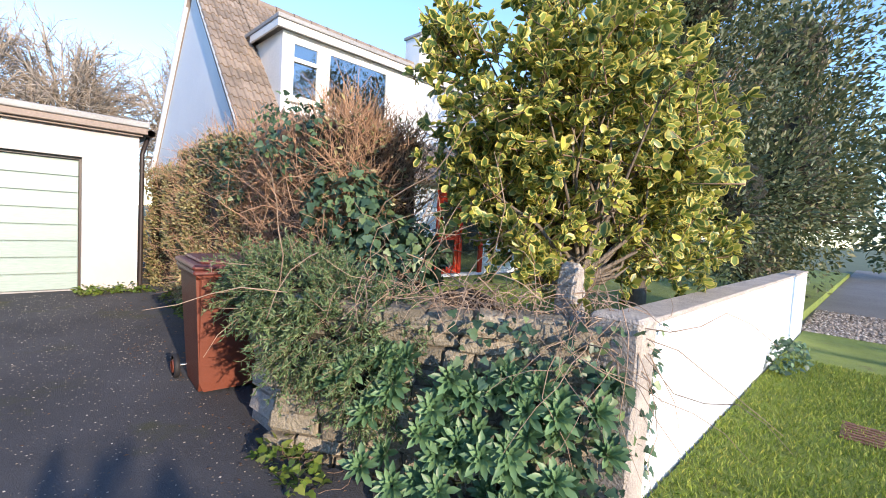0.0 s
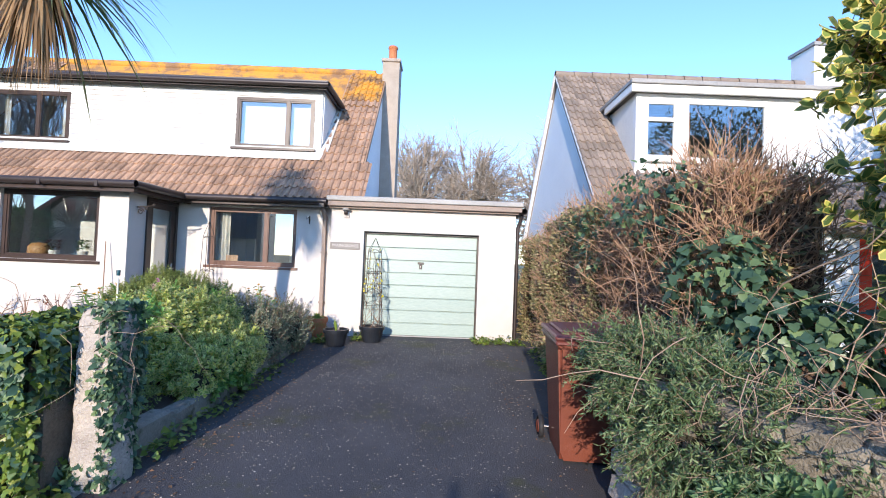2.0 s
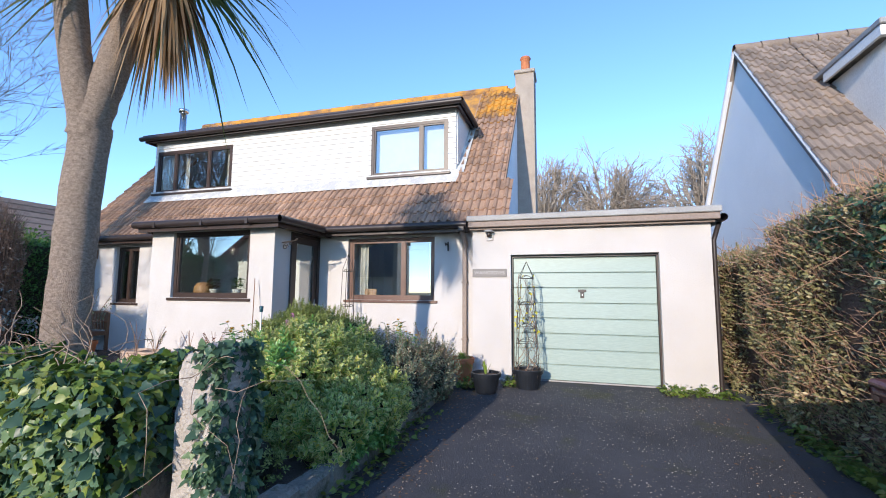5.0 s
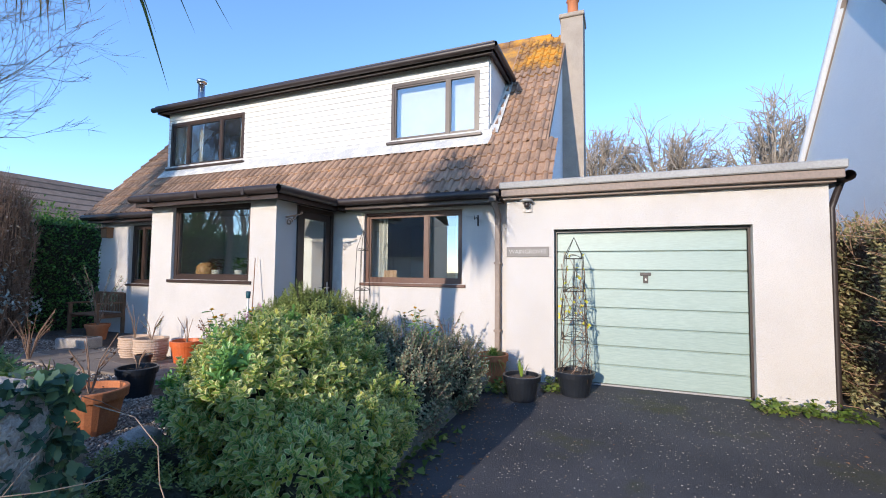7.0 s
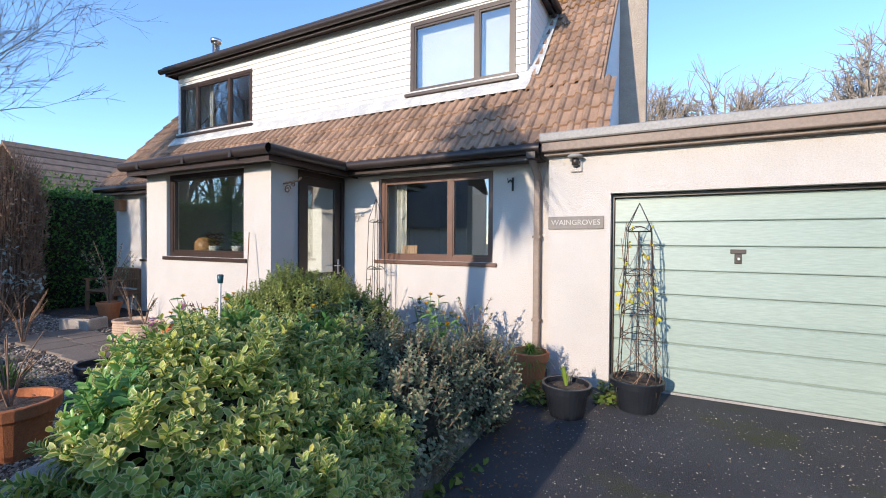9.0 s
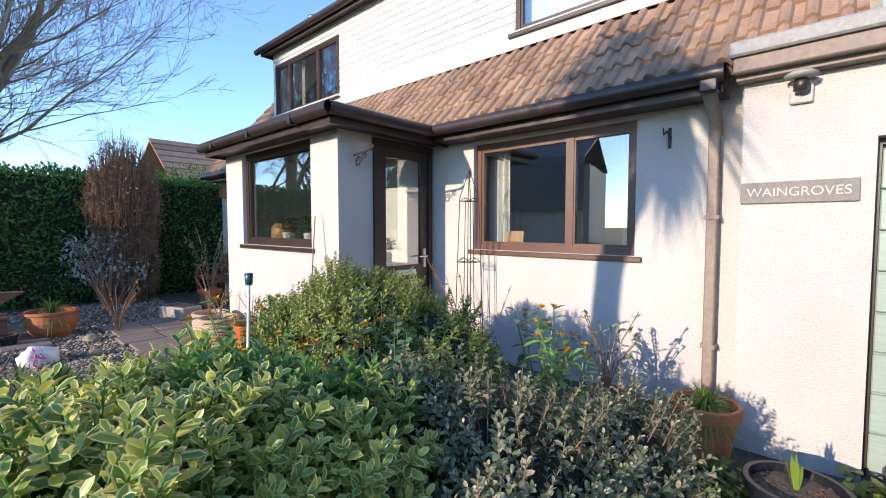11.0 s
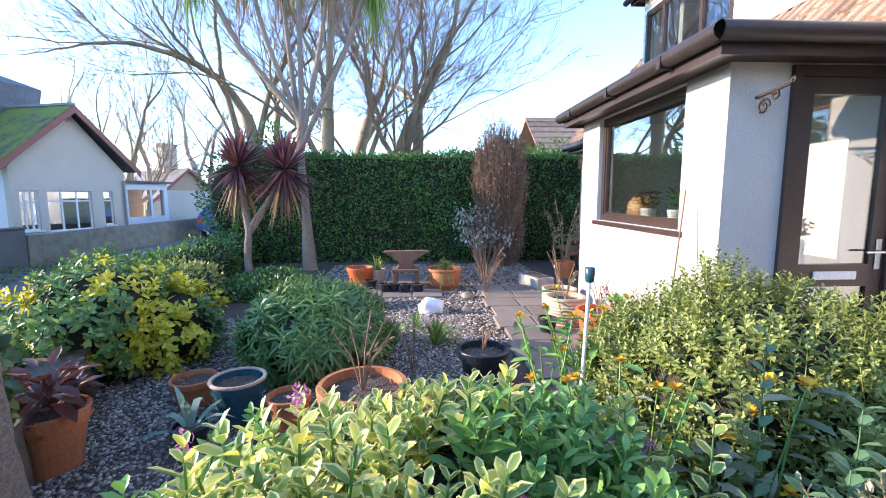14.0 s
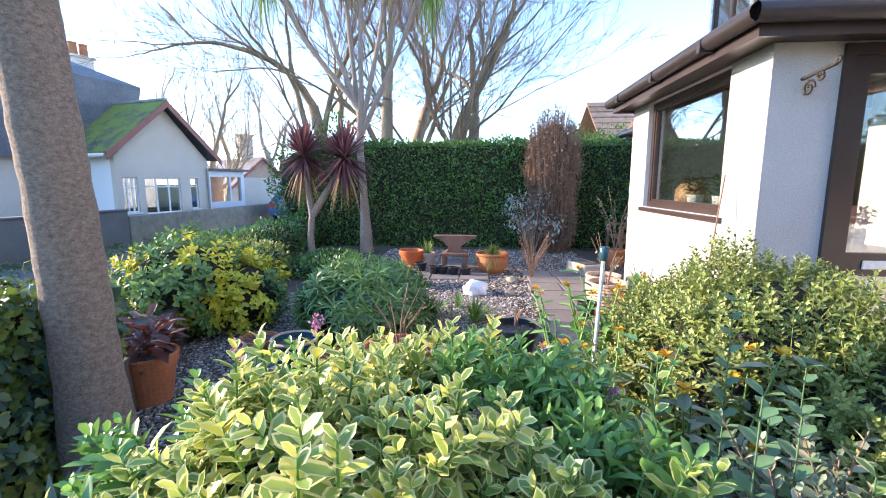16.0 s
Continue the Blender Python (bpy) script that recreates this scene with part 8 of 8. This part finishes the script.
def grass(n, x0, x1, y0, y1, z, h, label):
    P = np.stack([RNG.uniform(x0, x1, n), RNG.uniform(y0, y1, n), np.full(n, z)], 1)
    keep = np.array([noise.noise(Vector((q[0] * 1.3, q[1] * 1.3, 0))) > -0.6 for q in P])
    P = P[keep]
    n = len(P)
    tagged(leaf_part("grass", P, np.stack([RNG.normal(size=n) * 0.6, RNG.normal(size=n) * 0.6, np.ones(n)], 1), RNG.normal(size=(n, 3)), RNG.uniform(0.5, 1.3, n) * h, L_GRASS, None, 0.16, "small"), label, "grass", kind="stuff")


grass(26000, 2.05, 7.0, -0.9, 0.72, -0.175, 0.045, "short green grass of the verge")
grass(5000, 2.6, 7.0, 1.2, 6.0, -0.005, 0.07, "lawn of the next garden")
dc = tagged(empty("drain_cover", 4.55, -0.15, -0.165), "rusty square drain cover in the grass", "drain cover")
part("frame", boxes((-0.22, 0.22, -0.16, 0.16, 0, 0.012)), RUST, dc)
for k in range(6):
    part("rib", boxes((-0.18 + k * 0.064, -0.15 + k * 0.064, -0.13, 0.13, 0.0125, 0.024), bevel=0.004), RUST, dc)

# ---- paving, boards and tiles, piece by piece ----
pav = tagged(empty("pavement_garden_path", 0, 0), "worn stone paving slabs by the porch", "paving", kind="structure")


def shared(name, me, parent, m):
    ob = new(name, me)
    ob.parent = parent
    ob.matrix_basis = m
    return ob


def piece_mesh(name, bm, material):
    me = bpy.data.meshes.new(name)
    bmesh.ops.recalc_face_normals(bm, faces=bm.faces[:])
    bm.to_mesh(me)
    bm.free()
    me.materials.append(material)
    return me


slab_me = piece_mesh("slab", boxes((-0.22, 0.22, -0.22, 0.22, 0, 0.035), bevel=0.008), SLAB)
for i in range(8):
    for j in (2, 3):
        shared("slab", slab_me, pav, pose(-9.2 + i * 0.455, 5.2 + j * 0.455 + (0.05 if i % 2 else 0), 0.02 + rnd.uniform(0, 0.008), rnd.uniform(-.6, .6), rnd.uniform(-.6, .6), rnd.uniform(-1.5, 1.5)))
for i in range(4):
    for j in range(4):
        shared("slab", slab_me, pav, pose(-10.3 + i * 0.455, 3.75 + j * 0.455, 0.012 + rnd.uniform(0, 0.008), 0, 0, rnd.uniform(-2, 2)))

dormer_wall = bpy.data.objects["wall_dormer_front"]
z = 3.50
while z < 4.93:
    h = min(0.105, 4.965 - z)
    spans, x = [], -10.455
    for w in (DORM_L, DORM_R):
        if w[2] - 0.06 < z + h and z < w[3]:
            spans.append((x, w[0] - 0.005))
            x = w[1] + 0.005
    spans.append((x, -2.875))
    for a, b_ in spans:
        bm = prism([(9.044, 0.0), (9.030, 0.004), (9.036, h - 0.006), (9.044, h - 0.006)], a, b_, "x")
        ob = link_bm("board", bm, CLAD, dormer_wall)
        ob.location.z = z
    z += 0.105
cheek_wall = bpy.data.objects["wall_dormer_cheek"]
z = 3.72
while z < 4.93:
    yb = EAVE_Y + (z - EAVE_Z) / SLOPE - 0.05
    if yb > 9.2:
        link_bm("board", boxes((-2.868, -2.852, 9.10, yb, z, min(z + 0.10, 4.965))), CLAD, cheek_wall)
    z += 0.105


def roman_tile(w, l, material, name):
    """One interlocking tile: a rounded roll, a flat pan and a thick lower edge."""
    prof = [(-0.5, 0.004), (-0.45, 0.034), (-0.36, 0.050), (-0.27, 0.034), (-0.22, 0.006), (0.04, 0.004), (0.09, 0.034), (0.18, 0.050), (0.27, 0.034), (0.32, 0.006), (0.5, 0.003)]
    bm = bmesh.new()
    rows_ = []
    for y, lift in ((0.0, 0.030), (l, 0.0)):
        rows_.append([bm.verts.new((u * w, y, v + lift)) for u, v in prof])
    under = [bm.verts.new((u * w, 0.0, v - 0.002)) for u, v in prof]
    for i in range(len(prof) - 1):
        bm.faces.new((rows_[0][i], rows_[0][i + 1], rows_[1][i + 1], rows_[1][i]))
        bm.faces.new((under[i], under[i + 1], rows_[0][i + 1], rows_[0][i]))
    return piece_mesh(name, bm, material)


def tile_roof(parent, me, x0, x1, y0, y1, at, pitch, w=0.30, gauge=0.285):
    """Tiles laid course by course between two places up the slope."""
    dy = gauge * math.cos(pitch)
    y = y0
    while y < y1 - 0.03:
        x = x0 + w / 2
        while x < x1 + 0.02:
            shared("tile", me, parent, pose(x, y, at(y) + 0.008, math.degrees(pitch) + rnd.uniform(-0.25, 0.25), rnd.uniform(-0.2, 0.2), rnd.uniform(-0.2, 0.2)))
            x += w
        y += dy


pitch = math.atan(SLOPE)
tile_me = roman_tile(0.30, 0.33, TILE, "tile")
tile_li = roman_tile(0.30, 0.33, TILE_LICHEN, "tile")
tile_roof(roof_front, tile_me, HX0 - 0.05, HX1 + 0.03, EAVE_Y - 0.02, 8.84, roof_at, pitch)
tile_roof(roof_front, tile_me, -2.83, HX1 + 0.03, 8.86, 10.4, roof_at, pitch)
tile_roof(roof_front, tile_li, -2.83, HX1 + 0.03, 10.35, RIDGE_Y - 0.1, roof_at, pitch)
tile_roof(roof_front, tile_me, HX0 - 0.05, -10.5, 8.86, RIDGE_Y - 0.1, roof_at, pitch)
npitch = math.atan((NRZ - NEZ) / (NRY - NEY))
tile_nb = roman_tile(0.30, 0.33, TILE_NB, "tile")
tile_roof(nr, tile_nb, NX - 0.08, 3.26, NEY, NRY - 0.1, nroof, npitch)
tile_roof(nr, tile_nb, 3.3, 8.0, NEY, 7.95, nroof, npitch)
tile_roof(nr, tile_nb, 3.3, 9.0, 9.55, NRY - 0.1, nroof, npitch)
